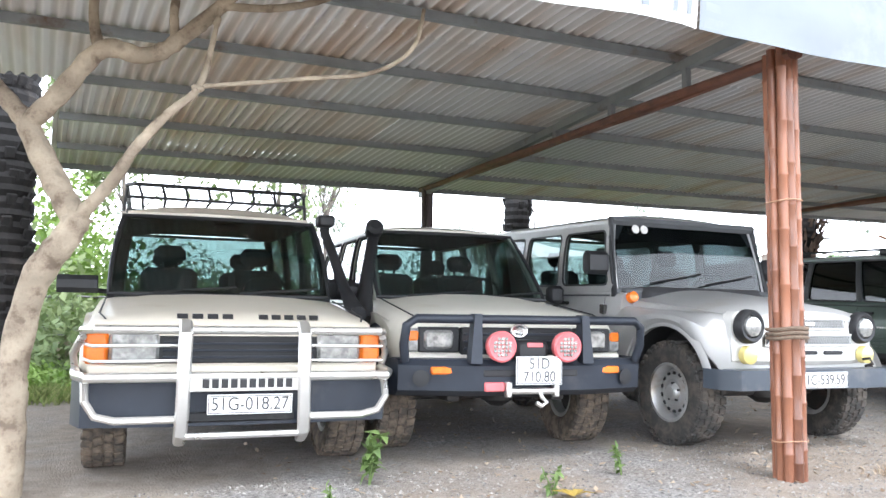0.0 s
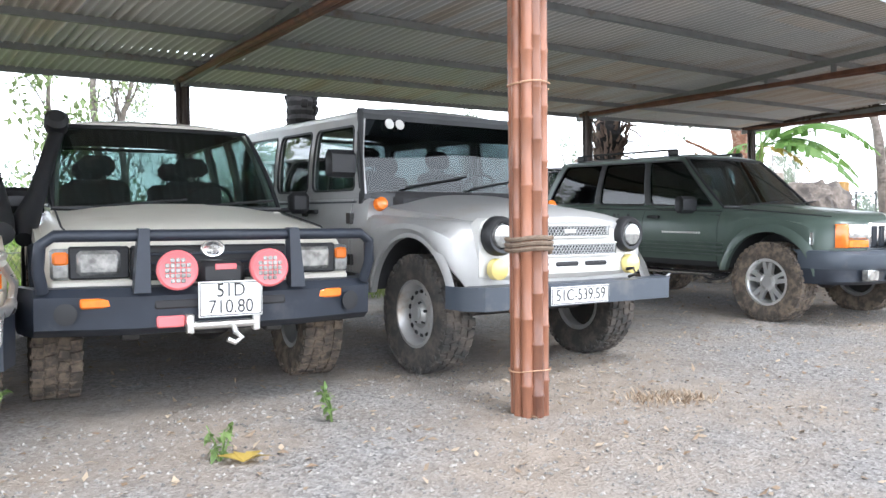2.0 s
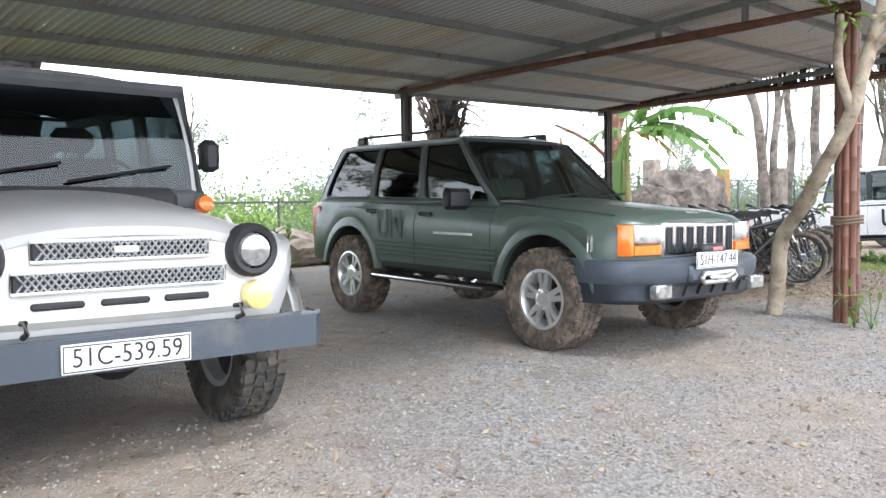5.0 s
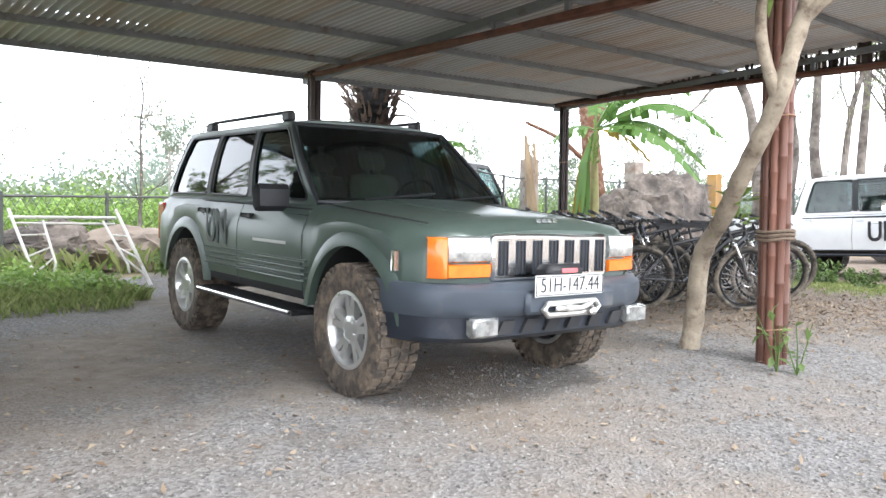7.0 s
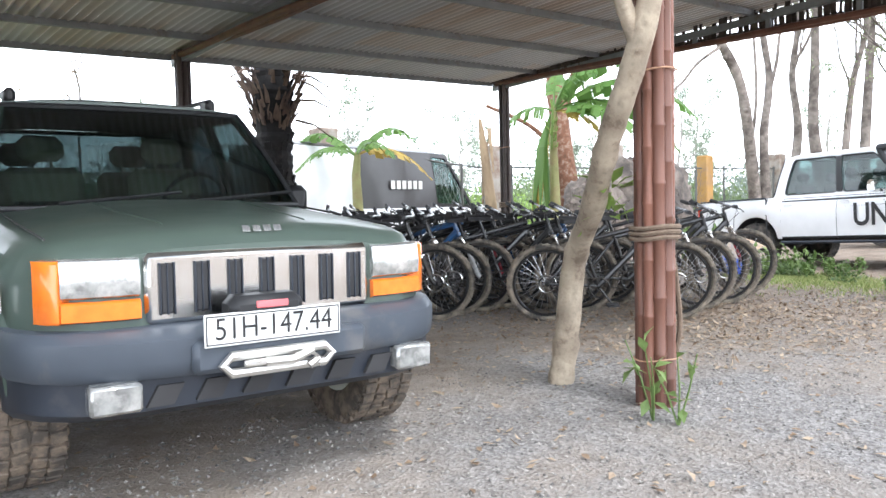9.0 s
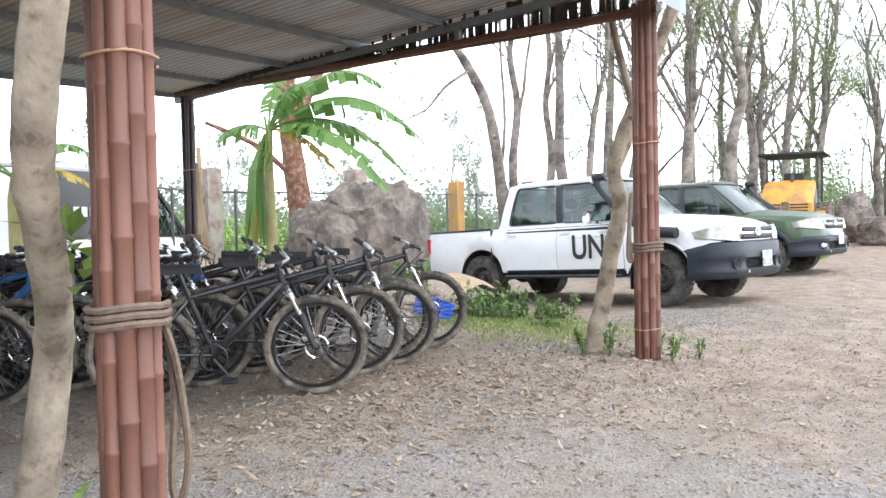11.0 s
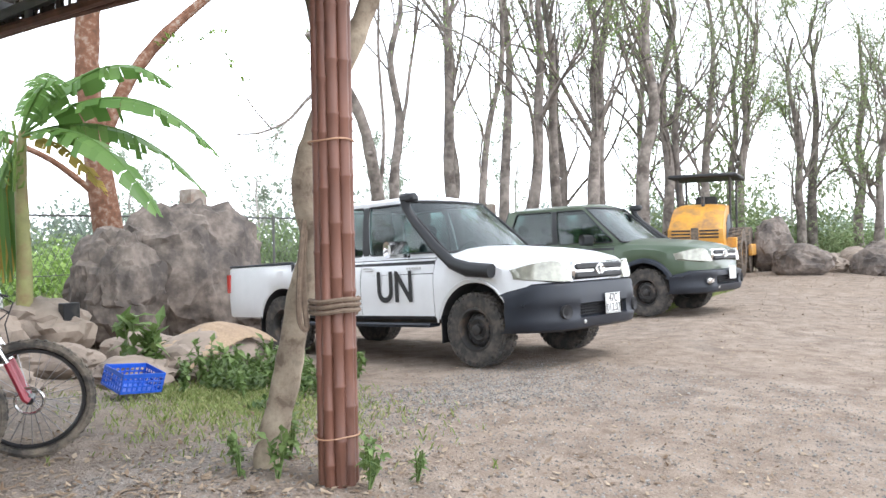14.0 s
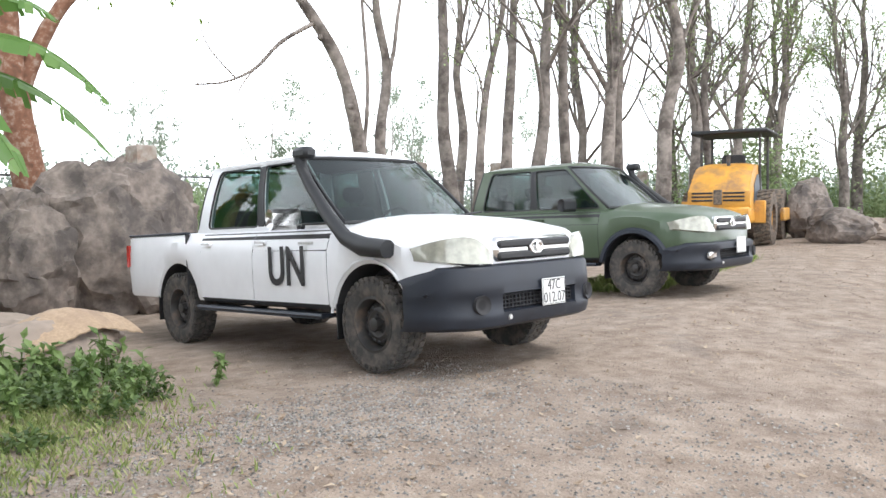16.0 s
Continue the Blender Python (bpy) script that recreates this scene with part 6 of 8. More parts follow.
# ---- bicycles ----
TYREBIKE = mat("bicycle_tyre", (0.06, 0.055, 0.05), 0.85, var=0.2, c2=(0.26, 0.22, 0.17), amount=0.7, scale2=7)
BIKEBLACK = mat("black_frame_paint", (0.015, 0.016, 0.018), 0.3, var=0.1, coat=0.5)
BIKEBLUE = mat("blue_frame_paint", (0.03, 0.09, 0.22), 0.3, var=0.1, coat=0.5)
BIKEWHITE = mat("white_frame_paint", (0.6, 0.6, 0.62), 0.3, var=0.05, coat=0.5)
BIKERED = mat("red_fork_paint", (0.35, 0.03, 0.05), 0.3, var=0.1, coat=0.5)
SPOKEMAT = mat("spoke_steel", (0.35, 0.35, 0.36), 0.3, 0.8, var=0.05)


def torus(R, r, n=40, k=8, m=None):
    return Shape().lathe([(R + r * math.cos(t), r * math.sin(t)) for t in np.linspace(0, 2 * math.pi, k + 1)[:-1]], m, n, True)


def bicycle(frame_mat, fork_mat, label):
    """A mountain bike; the origin lies where the front tyre meets the ground, x points ahead."""
    b = thing("bicycle", Matrix.Identity(4), label, "bicycle", "parked mountain bikes")
    R = 0.345
    tyre = torus(R - 0.025, 0.027)
    for i in range(48):
        a = 2 * math.pi * i / 48
        tyre.box(-0.006, 0.004, -0.009, 0.009, -0.016, 0.016, 0.002, pose(0, 0, 0, 0, 0, math.degrees(a)) @ Matrix.Translation((R, 0, 0)))
    tyre_me = tyre.mesh("tyre", TYREBIKE)
    rim = torus(R - 0.062, 0.014, 40, 6).lathe([(0.022, -0.05), (0.022, 0.05)], None, 10)
    rim_me = rim.mesh("wheel", BIKEBLACK)
    sp = Shape()
    for i in range(28):
        a = 2 * math.pi * i / 28
        d = a + (0.35 if i % 2 else -0.35)
        sp.tube([(0.022 * math.cos(d), 0.022 * math.sin(d), 0.03 * (1 if i % 4 < 2 else -1)), ((R - 0.06) * math.cos(a), (R - 0.06) * math.sin(a), 0)], 0.0022, 3)
    sp_me = sp.mesh("spokes", SPOKEMAT)
    disc_me = torus(0.075, 0.008, 20, 4, Matrix.Translation((0, 0, 0.045))).mesh("brake_disc", CHROME)
    wb = 1.10
    for x, turn in ((0.0, 0.0), (-wb, 0.0)):
        w = part("wheel", rim_me, None, b, m=Matrix.Translation((x, 0, R)) @ pose(0, 0, 0, 90))
        part("tyre", tyre_me, None, w)
        part("spokes", sp_me, None, w)
        part("brake_disc", disc_me, None, w)
    head_t, head_b = (-0.235, 0, 0.86), (-0.19, 0, 0.73)
    bbp, seat_t = (-0.66, 0, 0.31), (-0.82, 0, 0.76)
    f = Shape()
    f.tube([head_t, (-0.22, 0, 0.80), head_b], 0.024, 8)
    f.tube([(-0.21, 0, 0.77), bbp], [0.03, 0.024], 8)
    f.tube([(-0.23, 0, 0.84), (-0.80, 0, 0.70)], [0.024, 0.018], 8)
    f.tube([bbp, seat_t], 0.018, 8)
    for y in (-0.05, 0.05):
        f.tube([bbp, (-0.9, y, 0.34), (-wb, y, R)], 0.011, 6)
        f.tube([(-0.795, 0, 0.69), (-0.95, y, 0.52), (-wb, y, R)], 0.010, 6)
    fr = part("frame", f, frame_mat, b)
    part("seat_post", Shape().tube([seat_t, (-0.87, 0, 0.90)], 0.014, 8), BIKEBLACK, b)
    part("saddle", Shape().sheet([[(-0.72 - 0.27 * k, q * w, 0.915 + 0.012 * k - 0.02 * abs(q)) for q in (-1, -0.5, 0, 0.5, 1)] for k, w in ((0, 0.018), (0.3, 0.025), (0.6, 0.06), (0.9, 0.08), (1.0, 0.06))], (0, 0, -0.035)), INTERIOR, b)
    fk = Shape()
    for y in (-0.055, 0.055):
        fk.tube([(-0.165, y, 0.70), (-0.08, y, 0.52)], 0.016, 8)
    fk.box(-0.21, -0.15, -0.07, 0.07, 0.69, 0.73, 0.015)
    part("fork_stanchion", fk, CHROME, b)
    lo = Shape()
    for y in (-0.055, 0.055):
        lo.tube([(-0.105, y, 0.575), (-0.02, y, 0.36), (0.0, y, R)], 0.021, 8)
    part("fork_leg", lo, fork_mat, b)
    part("stem", Shape().tube([head_t, (-0.245, 0, 0.90), (-0.17, 0, 0.93)], 0.018, 8), BIKEBLACK, b)
    hb = part("handlebar", Shape().tube([(-0.24, -0.34, 0.955), (-0.2, -0.15, 0.945), (-0.17, 0, 0.93), (-0.2, 0.15, 0.945), (-0.24, 0.34, 0.955)], 0.013, 8), BIKEBLACK, b)
    for sy in (-1, 1):
        part("grip", Shape().tube([(-0.225, sy * 0.23, 0.95), (-0.245, sy * 0.355, 0.957)], 0.019, 8), INTERIOR, hb)
        part("brake_lever", Shape().tube([(-0.20, sy * 0.19, 0.94), (-0.14, sy * 0.22, 0.915), (-0.15, sy * 0.30, 0.90)], 0.008, 6), BIKEBLACK, hb)
    part("brake_cable", Shape().tube([(-0.18, 0.15, 0.94), (-0.08, 0.05, 0.90), (-0.12, 0.02, 0.78), (-0.1, 0.06, 0.6)], 0.004, 4).tube([(-0.18, -0.15, 0.94), (-0.09, -0.03, 0.86), (-0.2, -0.03, 0.76)], 0.004, 4), INTERIOR, b)
    cr = part("crank", torus(0.085, 0.008, 24, 4, Matrix.Translation((-0.66, -0.06, 0.31)) @ pose(0, 0, 0, 90)).tube([(-0.66, -0.08, 0.31), (-0.56, -0.085, 0.18)], 0.011, 6).tube([(-0.66, 0.08, 0.31), (-0.76, 0.085, 0.44)], 0.011, 6), IRON, b)
    part("pedal", Shape().box(-0.61, -0.51, -0.19, -0.10, 0.17, 0.19, 0.006), INTERIOR, cr)
    part("pedal", Shape().box(-0.81, -0.71, 0.10, 0.19, 0.43, 0.45, 0.006), INTERIOR, cr)
    part("chain", Shape().tube([(-0.66, -0.06, 0.395), (-wb, -0.06, R + 0.045)], 0.005, 4).tube([(-0.66, -0.06, 0.225), (-wb, -0.06, R - 0.045)], 0.005, 4), IRON, b)
    return b


protos = [bicycle(BIKEBLACK, IRON, "black mountain bike with dusty tyres, parked in a row"), bicycle(BIKEBLUE, BIKEWHITE, "dark blue mountain bike with white fork, parked in a row"), bicycle(BIKEBLACK, BIKERED, "black mountain bike with red fork, parked in a row"), bicycle(BIKEWHITE, BIKEBLACK, "white mountain bike with black fork, parked in a row")]
rng = random.Random(21)
spots = [(10.03, 10.62, 0), (10.50, 11.02, 0), (10.90, 11.24, 0), (11.05, 11.62, 0), (11.52, 11.82, 2), (8.08, 11.30, 0), (8.58, 11.62, 1), (9.02, 11.86, 0), (9.42, 11.42, 0), (9.75, 11.95, 1), (7.62, 12.05, 0), (8.05, 12.35, 0), (8.55, 12.55, 2), (9.1, 12.65, 0), (9.6, 12.85, 0), (7.5, 12.75, 1), (8.2, 13.1, 0), (8.8, 13.35, 0), (9.4, 13.55, 3), (7.9, 13.8, 0), (8.6, 14.1, 2), (9.3, 14.3, 0), (10.0, 13.3, 0), (10.3, 12.5, 0), (8.3, 11.5, 0), (8.85, 11.75, 2), (9.25, 11.62, 0), (9.6, 11.65, 0), (7.85, 11.75, 0), (8.3, 12.0, 0), (8.8, 12.2, 1), (9.35, 12.25, 0), (10.75, 12.0, 0), (10.2, 11.9, 0)]
used = set()
for x, y, k in spots:
    turn = -13 + rng.uniform(-5, 5)
    m = Matrix.Translation((x, y, ground_z(x, y) - 0.004)) @ pose(0, 0, 0, 0, 0, turn) @ pose(0, 0, 0, rng.uniform(4, 10), 0, 0)
    if k in used:
        copy_thing(protos[k], m)
    else:
        used.add(k)
        protos[k].matrix_basis = m


# ---- trees, plants and rocks ----
def catmull(pts, k=4):
    """A smooth line through the points."""
    pts = [Vector(p) for p in pts]
    out = []
    for i in range(len(pts) - 1):
        a, b, c, d = pts[max(i - 1, 0)], pts[i], pts[i + 1], pts[min(i + 2, len(pts) - 1)]
        for j in range(k):
            t = j / k
            out.append(0.5 * ((2 * b) + (c - a) * t + (2 * a - 5 * b + 4 * c - d) * t * t + (3 * b - a - 3 * c + d) * t ** 3))
    out.append(pts[-1])
    return out


def limb(s, pts, r0, r1, n=9, wob=0.12, rng_=random, k=4):
    q = catmull(pts, k)
    s.tube(q, [lerp(r0, r1, i / (len(q) - 1)) * rng_.uniform(1 - wob, 1 + wob) for i in range(len(q))], n)
    return q


def leaf(s, p, d, w, ln, curl=0.15, rng_=random):
    """One pointed leaf, folded along its rib."""
    d = d.normalized()
    side = d.cross(Vector((rng_.uniform(-0.4, 0.4), rng_.uniform(-0.4, 0.4), 1))).normalized()
    up = side.cross(d).normalized()
    q = [p, p + d * ln * 0.45 + side * w + up * curl * ln * 0.3, p + d * ln - up * curl * ln, p + d * ln * 0.45 - side * w + up * curl * ln * 0.3, p + d * ln * 0.5]
    s.add(q, [(0, 1, 4), (1, 2, 4), (2, 3, 4), (3, 0, 4)])


def rand_dir(r, up=0.0):
    v_ = Vector((r.gauss(0, 1), r.gauss(0, 1), r.gauss(0, 1) + up))
    return v_.normalized()


def branch_tree(x, y, h, r0, lean=(0, 0), seed=1, forks=5, leaves=60, leaf_mat=LEAF, bark=GREYBARK, leaf_size=0.10, low=0.35, label="", name="tree", twigs=7, spread=0.5, group="bare trees along the fence"):
    """A tall, sparsely leaved tree: bent trunk, forking limbs, twigs and scattered leaves."""
    r = random.Random(seed)
    g = ground_z(x, y)
    t = thing(name, Matrix.Translation((x, y, g - 0.05)), label, "tree", group)
    wood, lv = Shape(), Shape()
    pts = [Vector((0, 0, 0))]
    for i in range(1, 7):
        k = i / 6
        pts.append(Vector((lean[0] * h * k + r.uniform(-1, 1) * 0.035 * h * k, lean[1] * h * k + r.uniform(-1, 1) * 0.035 * h * k, h * k)))
    q = limb(wood, pts, r0, r0 * 0.25, 10, 0.06, r)
    wood.tube([(0, 0, -0.1), (0, 0, 0.12), (0, 0, 0.4)], [r0 * 1.5, r0 * 1.25, r0 * 1.0], 10)
    tips = []

    def grow(p, d, ln, rad, depth):
        e = [p]
        for i in range(4):
            d = (d + rand_dir(r, 0.35) * 0.28).normalized()
            e.append(e[-1] + d * ln / 4)
        limb(wood, e, rad, rad * 0.4, 6 if depth < 2 else 4, 0.05, r, 2)
        tips.extend(e[2:])
        if depth < 2:
            for _ in range(2 if depth else 3):
                grow(e[r.choice((2, 3, 4))], (d + rand_dir(r, 0.3) * 0.8).normalized(), ln * r.uniform(0.45, 0.7), rad * 0.5, depth + 1)

    for i in range(forks):
        k = int(len(q) * r.uniform(low, 0.95))
        a = r.uniform(0, 6.28)
        grow(q[k], Vector((math.cos(a) * spread, math.sin(a) * spread, 0.8)), h * r.uniform(0.22, 0.42), r0 * r.uniform(0.22, 0.45) * (1 - 0.5 * k / len(q)), 0)
    for p in r.choices(tips, k=leaves):
        c = p + rand_dir(r) * r.uniform(0.0, 0.3)
        for _ in range(r.randint(3, 7)):
            leaf(lv, c + rand_dir(r) * 0.18, rand_dir(r, -0.2), leaf_size * 0.28, leaf_size * r.uniform(0.7, 1.4), rng_=r)
    part("trunk", wood, bark, t, fix=False, sharp=60)
    if lv.v:
        part("crown", lv, leaf_mat, t, fix=False, sharp=0)
    return t


def stem_tree(name, label, limbs, bark, leafy=(), leaf_mat=LEAF, seed=3, leaf_size=0.16):
    """A near tree with limbs along given lines: (points, start radius, end radius)."""
    r = random.Random(seed)
    base = Vector(limbs[0][0][0])
    t = thing(name, Matrix.Translation(base), label, "tree")
    for i, (pts, a, b) in enumerate(limbs):
        s = Shape()
        q = limb(s, [Vector(p) - base for p in pts], a, b, 12 if a > 0.04 else 8, 0.09, r, 6)
        if a > 0.025:
            for _ in range(4):
                k = r.randrange(1, len(q) - 1)
                d = rand_dir(r)
                s.lathe([(a * 0.55, -0.02), (a * 0.4, a * 0.75), (a * 0.15, a * 0.95)], Matrix.Translation(q[k]) @ d.to_track_quat("Z", "Y").to_matrix().to_4x4(), 8)
        part("trunk" if i == 0 else "branch", s, bark, t, sharp=70, fix=False)
    if leafy:
        for p, n, sp in leafy:
            lv = Shape()
            for _ in range(n):
                d = rand_dir(r, 0.5)
                leaf(lv, Vector(p) - base + d * sp * 0.2, d, leaf_size * 0.2, leaf_size * r.uniform(0.7, 1.3), 0.2, r)
            part("leaf_spray", lv, leaf_mat, t, fix=False, sharp=0)
    return t


stem_tree("frangipani_tree", "pale-barked bare tree with crooked forking limbs", [
    ([(-2.36, 4.42, 0.28), (-2.32, 4.36, 0.8), (-2.31, 4.34, 1.06), (-2.2, 4.3, 1.51), (-2.03, 4.28, 1.76), (-1.98, 4.3, 1.88)], 0.085, 0.075),
    ([(-2.0, 4.3, 1.86), (-2.19, 4.33, 2.17), (-2.31, 4.33, 2.4)], 0.075, 0.06),
    ([(-2.31, 4.33, 2.38), (-2.14, 4.31, 2.54), (-1.9, 4.29, 2.8), (-1.68, 4.29, 2.77), (-1.56, 4.29, 2.8), (-1.43, 4.28, 2.89), (-1.22, 4.27, 3.07), (-1.09, 4.25, 3.21)], 0.058, 0.036),
    ([(-2.31, 4.33, 2.4), (-2.46, 4.31, 2.57), (-2.65, 4.29, 2.75)], 0.055, 0.04),
    ([(-1.92, 4.31, 2.8), (-1.98, 4.35, 3.02), (-1.96, 4.33, 3.3)], 0.035, 0.025),
    ([(-1.98, 4.28, 1.86), (-1.76, 4.2, 2.06), (-1.63, 4.14, 2.22), (-1.45, 4.12, 2.41), (-1.3, 4.11, 2.54), (-1.26, 4.19, 2.8), (-1.24, 4.25, 3.05)], 0.038, 0.012),
    ([(-1.31, 4.12, 2.55), (-1.03, 4.2, 2.6), (-0.7, 4.2, 2.63), (-0.45, 4.2, 2.65), (-0.27, 4.2, 2.72), (-0.16, 4.19, 2.83), (-0.12, 4.17, 3.01)], 0.014, 0.011),
    ([(-1.49, 4.28, 2.86), (-1.5, 4.27, 3.02), (-1.47, 4.26, 3.17)], 0.03, 0.022),
    ([(-1.24, 4.27, 3.05), (-0.97, 4.27, 3.04), (-0.72, 4.27, 3.08), (-0.53, 4.26, 3.16)], 0.026, 0.016)], BARK, seed=5)
stem_tree("leaning_tree", "pale crooked tree leaning against a post, few leaves", [
    ([(8.24, 8.87, 0.38), (8.3, 8.88, 0.7), (8.37, 8.9, 1.19), (8.36, 8.62, 1.5), (8.31, 8.3, 1.85), (8.34, 8.04, 2.25), (8.42, 7.95, 2.7), (8.55, 7.9, 3.2), (8.62, 7.9, 3.5)], 0.08, 0.05),
    ([(8.34, 8.02, 2.3), (8.2, 8.02, 2.7), (8.2, 8.0, 3.1)], 0.05, 0.03),
    ([(8.44, 7.93, 2.8), (8.6, 7.75, 3.0), (8.8, 7.6, 3.15)], 0.045, 0.03)], BARK, [((8.42, 8.55, 1.6), 14, 0.3), ((8.45, 8.6, 1.45), 10, 0.3), ((8.55, 7.65, 3.1), 22, 0.5), ((8.2, 8.0, 3.1), 18, 0.5)], LEAF, 8)
stem_tree("twisted_tree", "slim pale twisted tree beside a post", [
    ([(12.60, 10.9, 0.42), (12.6, 10.87, 0.6), (12.69, 10.83, 0.99), (12.76, 10.8, 1.4), (12.84, 10.77, 1.77), (12.8, 10.8, 2.1), (12.9, 10.75, 2.46), (13.08, 10.67, 2.91), (13.29, 10.56, 3.5)], 0.085, 0.055),
    ([(12.81, 10.8, 2.08), (12.98, 10.75, 2.54), (12.9, 10.8, 3.0), (12.81, 10.85, 3.5)], 0.05, 0.03)], BARK, [], LEAF, 9)


def palm_trunk(x, y, h, r, label, husk=False, seed=2, r_top=None):
    """A palm stem with overlapping leaf-base scales, and a ragged head of dry stubs."""
    rr = random.Random(seed)
    g = ground_z(x, y)
    t = thing("palm_tree", Matrix.Translation((x, y, g - 0.05)), label, "tree")
    s = Shape()
    n = int(h / 0.06)
    prof = []
    for i in range(n + 1):
        z = h * i / n
        w = r * (1.15 - 0.15 * min(1, z / 0.5))
        prof.append((w * (1.0 if i % 2 else 1.09) * rr.uniform(0.97, 1.03), z))
    s.lathe(prof, None, 16)
    part("trunk", s, PALMBARK, t, sharp=20, fix=False)
    sc = Shape()
    for i in range(int(h * 34)):
        z, a = rr.uniform(0.1, h), rr.uniform(0, 6.28)
        m = pose(0, 0, z, 0, 0, math.degrees(a)) @ Matrix.Translation((r * 1.0, 0, 0)) @ pose(0, 0, 0, 0, rr.uniform(8, 32), rr.uniform(-20, 20))
        sc.box(-0.015, 0.02, -0.05, 0.05, -0.02, 0.10, 0.012, m)
    part("leaf_scar", sc, PALMBARK, t, fix=False)
    if husk:
        hs = Shape()
        for i in range(300):
            k = rr.random()
            z, a = h - 1.25 + 1.45 * k, rr.uniform(0, 6.28)
            out_ = r * (0.9 + 1.6 * k)
            d = Vector((math.cos(a) * (0.25 + 0.5 * k), math.sin(a) * (0.25 + 0.5 * k), rr.uniform(0.3, 1.0)))
            p = Vector((math.cos(a) * out_, math.sin(a) * out_, z))
            hs.tube([p, p + d * 0.16, p + d * rr.uniform(0.22, 0.38) + rand_dir(rr) * 0.03], [0.035, 0.024, 0.008], 5, flat=0.5)
        for i in range(7):
            a = rr.uniform(0, 6.28)
            p = Vector((math.cos(a) * r * 1.3, math.sin(a) * r * 1.3, h - rr.uniform(0.3, 1.1)))
            d = Vector((math.cos(a), math.sin(a), rr.uniform(-0.5, 0.3)))
            hs.tube([p, p + d * 0.25, p + d * 0.5 + Vector((0, 0, -0.12))], [0.04, 0.025, 0.015], 5, flat=0.5)
        part("dry_frond_head", hs, PALMHUSK, t, fix=False)
    return t


palm_trunk(1.14, 12.25, 4.2, 0.19, "dark charred palm trunk behind the shed", seed=3)
palm_trunk(-4.42, 7.9, 3.6, 0.28, "dark charred palm trunk beside the shed", seed=4)
palm_trunk(6.86, 15.15, 3.25, 0.22, "short dark palm with a head of dry frond stubs", True, 6)


def banana(x, y, h, leaves, seed, label, dry=2, hang=0):
    """A banana plant: sheathed stem and arching leaves torn into strips."""
    r = random.Random(seed)
    g = ground_z(x, y)
    t = thing("banana_plant", Matrix.Translation((x, y, g - 0.05)), label, "plant")
    st = Shape()
    st.tube([(0, 0, 0), (0.02, 0, h * 0.4), (0.0, 0.03, h * 0.8), (0.03, 0, h)], [0.11, 0.095, 0.075, 0.05], 12)
    part("stem", st, mat("banana_stem", (0.30, 0.30, 0.12), 0.6, var=0.2, c2=(0.28, 0.20, 0.10), amount=0.5, scale2=4), t, "yellow-green sheathed stem")
    for i, (az, rise, ln, w) in enumerate(leaves):
        a = radians(az)
        d = Vector((math.cos(a), math.sin(a), 0))
        side = Vector((-d.y, d.x, 0))
        s = Shape()
        rib = []
        for k in range(61):
            f = k / 60
            rib.append(Vector((0, 0, h * 0.97)) + d * ln * (f - 0.10 * f * f) + Vector((0, 0, ln * (rise * f - (0.66 + 0.30 * rise) * f * f))))
        s.tube(rib, [lerp(0.022, 0.005, k / 60) for k in range(61)], 6)
        for sg_ in (-1, 1):
            k = 9
            while k < 59:
                wdt = r.choice((1, 2, 2, 3, 4, 6))
                e = min(60, k + wdt)
                row = []
                droop = r.uniform(0.1, 0.9)
                for j in (k, e - 0.1):
                    f = j / 60
                    p = rib[min(60, int(j))].lerp(rib[min(60, int(j) + 1)], j - int(j))
                    hw = 0.62 * w * r.uniform(0.9, 1.05) * math.sin(math.pi * min(0.99, 0.05 + 0.94 * f) ** 0.8) ** 0.55
                    row.append([p, p + side * sg_ * hw * 0.5 - Vector((0, 0, hw * droop * 0.3)), p + side * sg_ * hw + d * 0.03 - Vector((0, 0, hw * droop * 1.2))])
                s.sheet(row)
                k = e
        part("leaf", s, BANANADRY if i < dry else BANANA, t, fix=False, sharp=0)
    for i in range(hang):
        a = r.uniform(0, 6.28)
        s = Shape()
        p = Vector((math.cos(a) * 0.08, math.sin(a) * 0.08, h * 0.95))
        for k in range(6):
            o = Vector((r.uniform(-0.1, 0.1), r.uniform(-0.1, 0.1), 0))
            s.sheet([[p + o * f * 2 + Vector((math.cos(a) * 0.22 * min(1, f * 3), math.sin(a) * 0.22 * min(1, f * 3), -h * 0.6 * f)) + Vector((-math.sin(a), math.cos(a), 0)) * q * 0.06 * math.sin(math.pi * (0.1 + 0.85 * f)) for q in (-1, 0, 1)] for f in np.linspace(0, 1, 7)])
        part("hanging_leaf", s, BANANADRY if i % 2 else BANANA, t, fix=False, sharp=0)
    return t


banana(8.3, 17.9, 1.9, [(-15, 0.5, 1.4, 0.24), (200, 0.6, 1.2, 0.24), (25, 1.2, 1.4, 0.24), (150, 1.1, 1.3, 0.24), (-60, 0.8, 1.1, 0.22), (60, 1.0, 1.2, 0.22)], 3, "young banana plant with torn green leaves", 1)
banana(11.95, 18.15, 3.0, [(-40, 0.1, 1.3, 0.30), (-30, 0.8, 2.8, 0.44), (-12, 0.5, 2.6, 0.46), (-52, 0.3, 2.4, 0.44), (-22, 1.4, 2.1, 0.42), (5, 1.9, 1.2, 0.36), (-60, 1.8, 1.0, 0.32), (160, 0.5, 1.05, 0.36), (60, 2.2, 1.1, 0.32)], 5, "tall banana plant with torn drooping leaves and fruit", 1, 3)
fr_ = thing("banana_bunch", Matrix.Translation((11.86, 18.02, ground_z(11.9, 18) + 2.65)), "small bunch of unripe green bananas", "fruit")
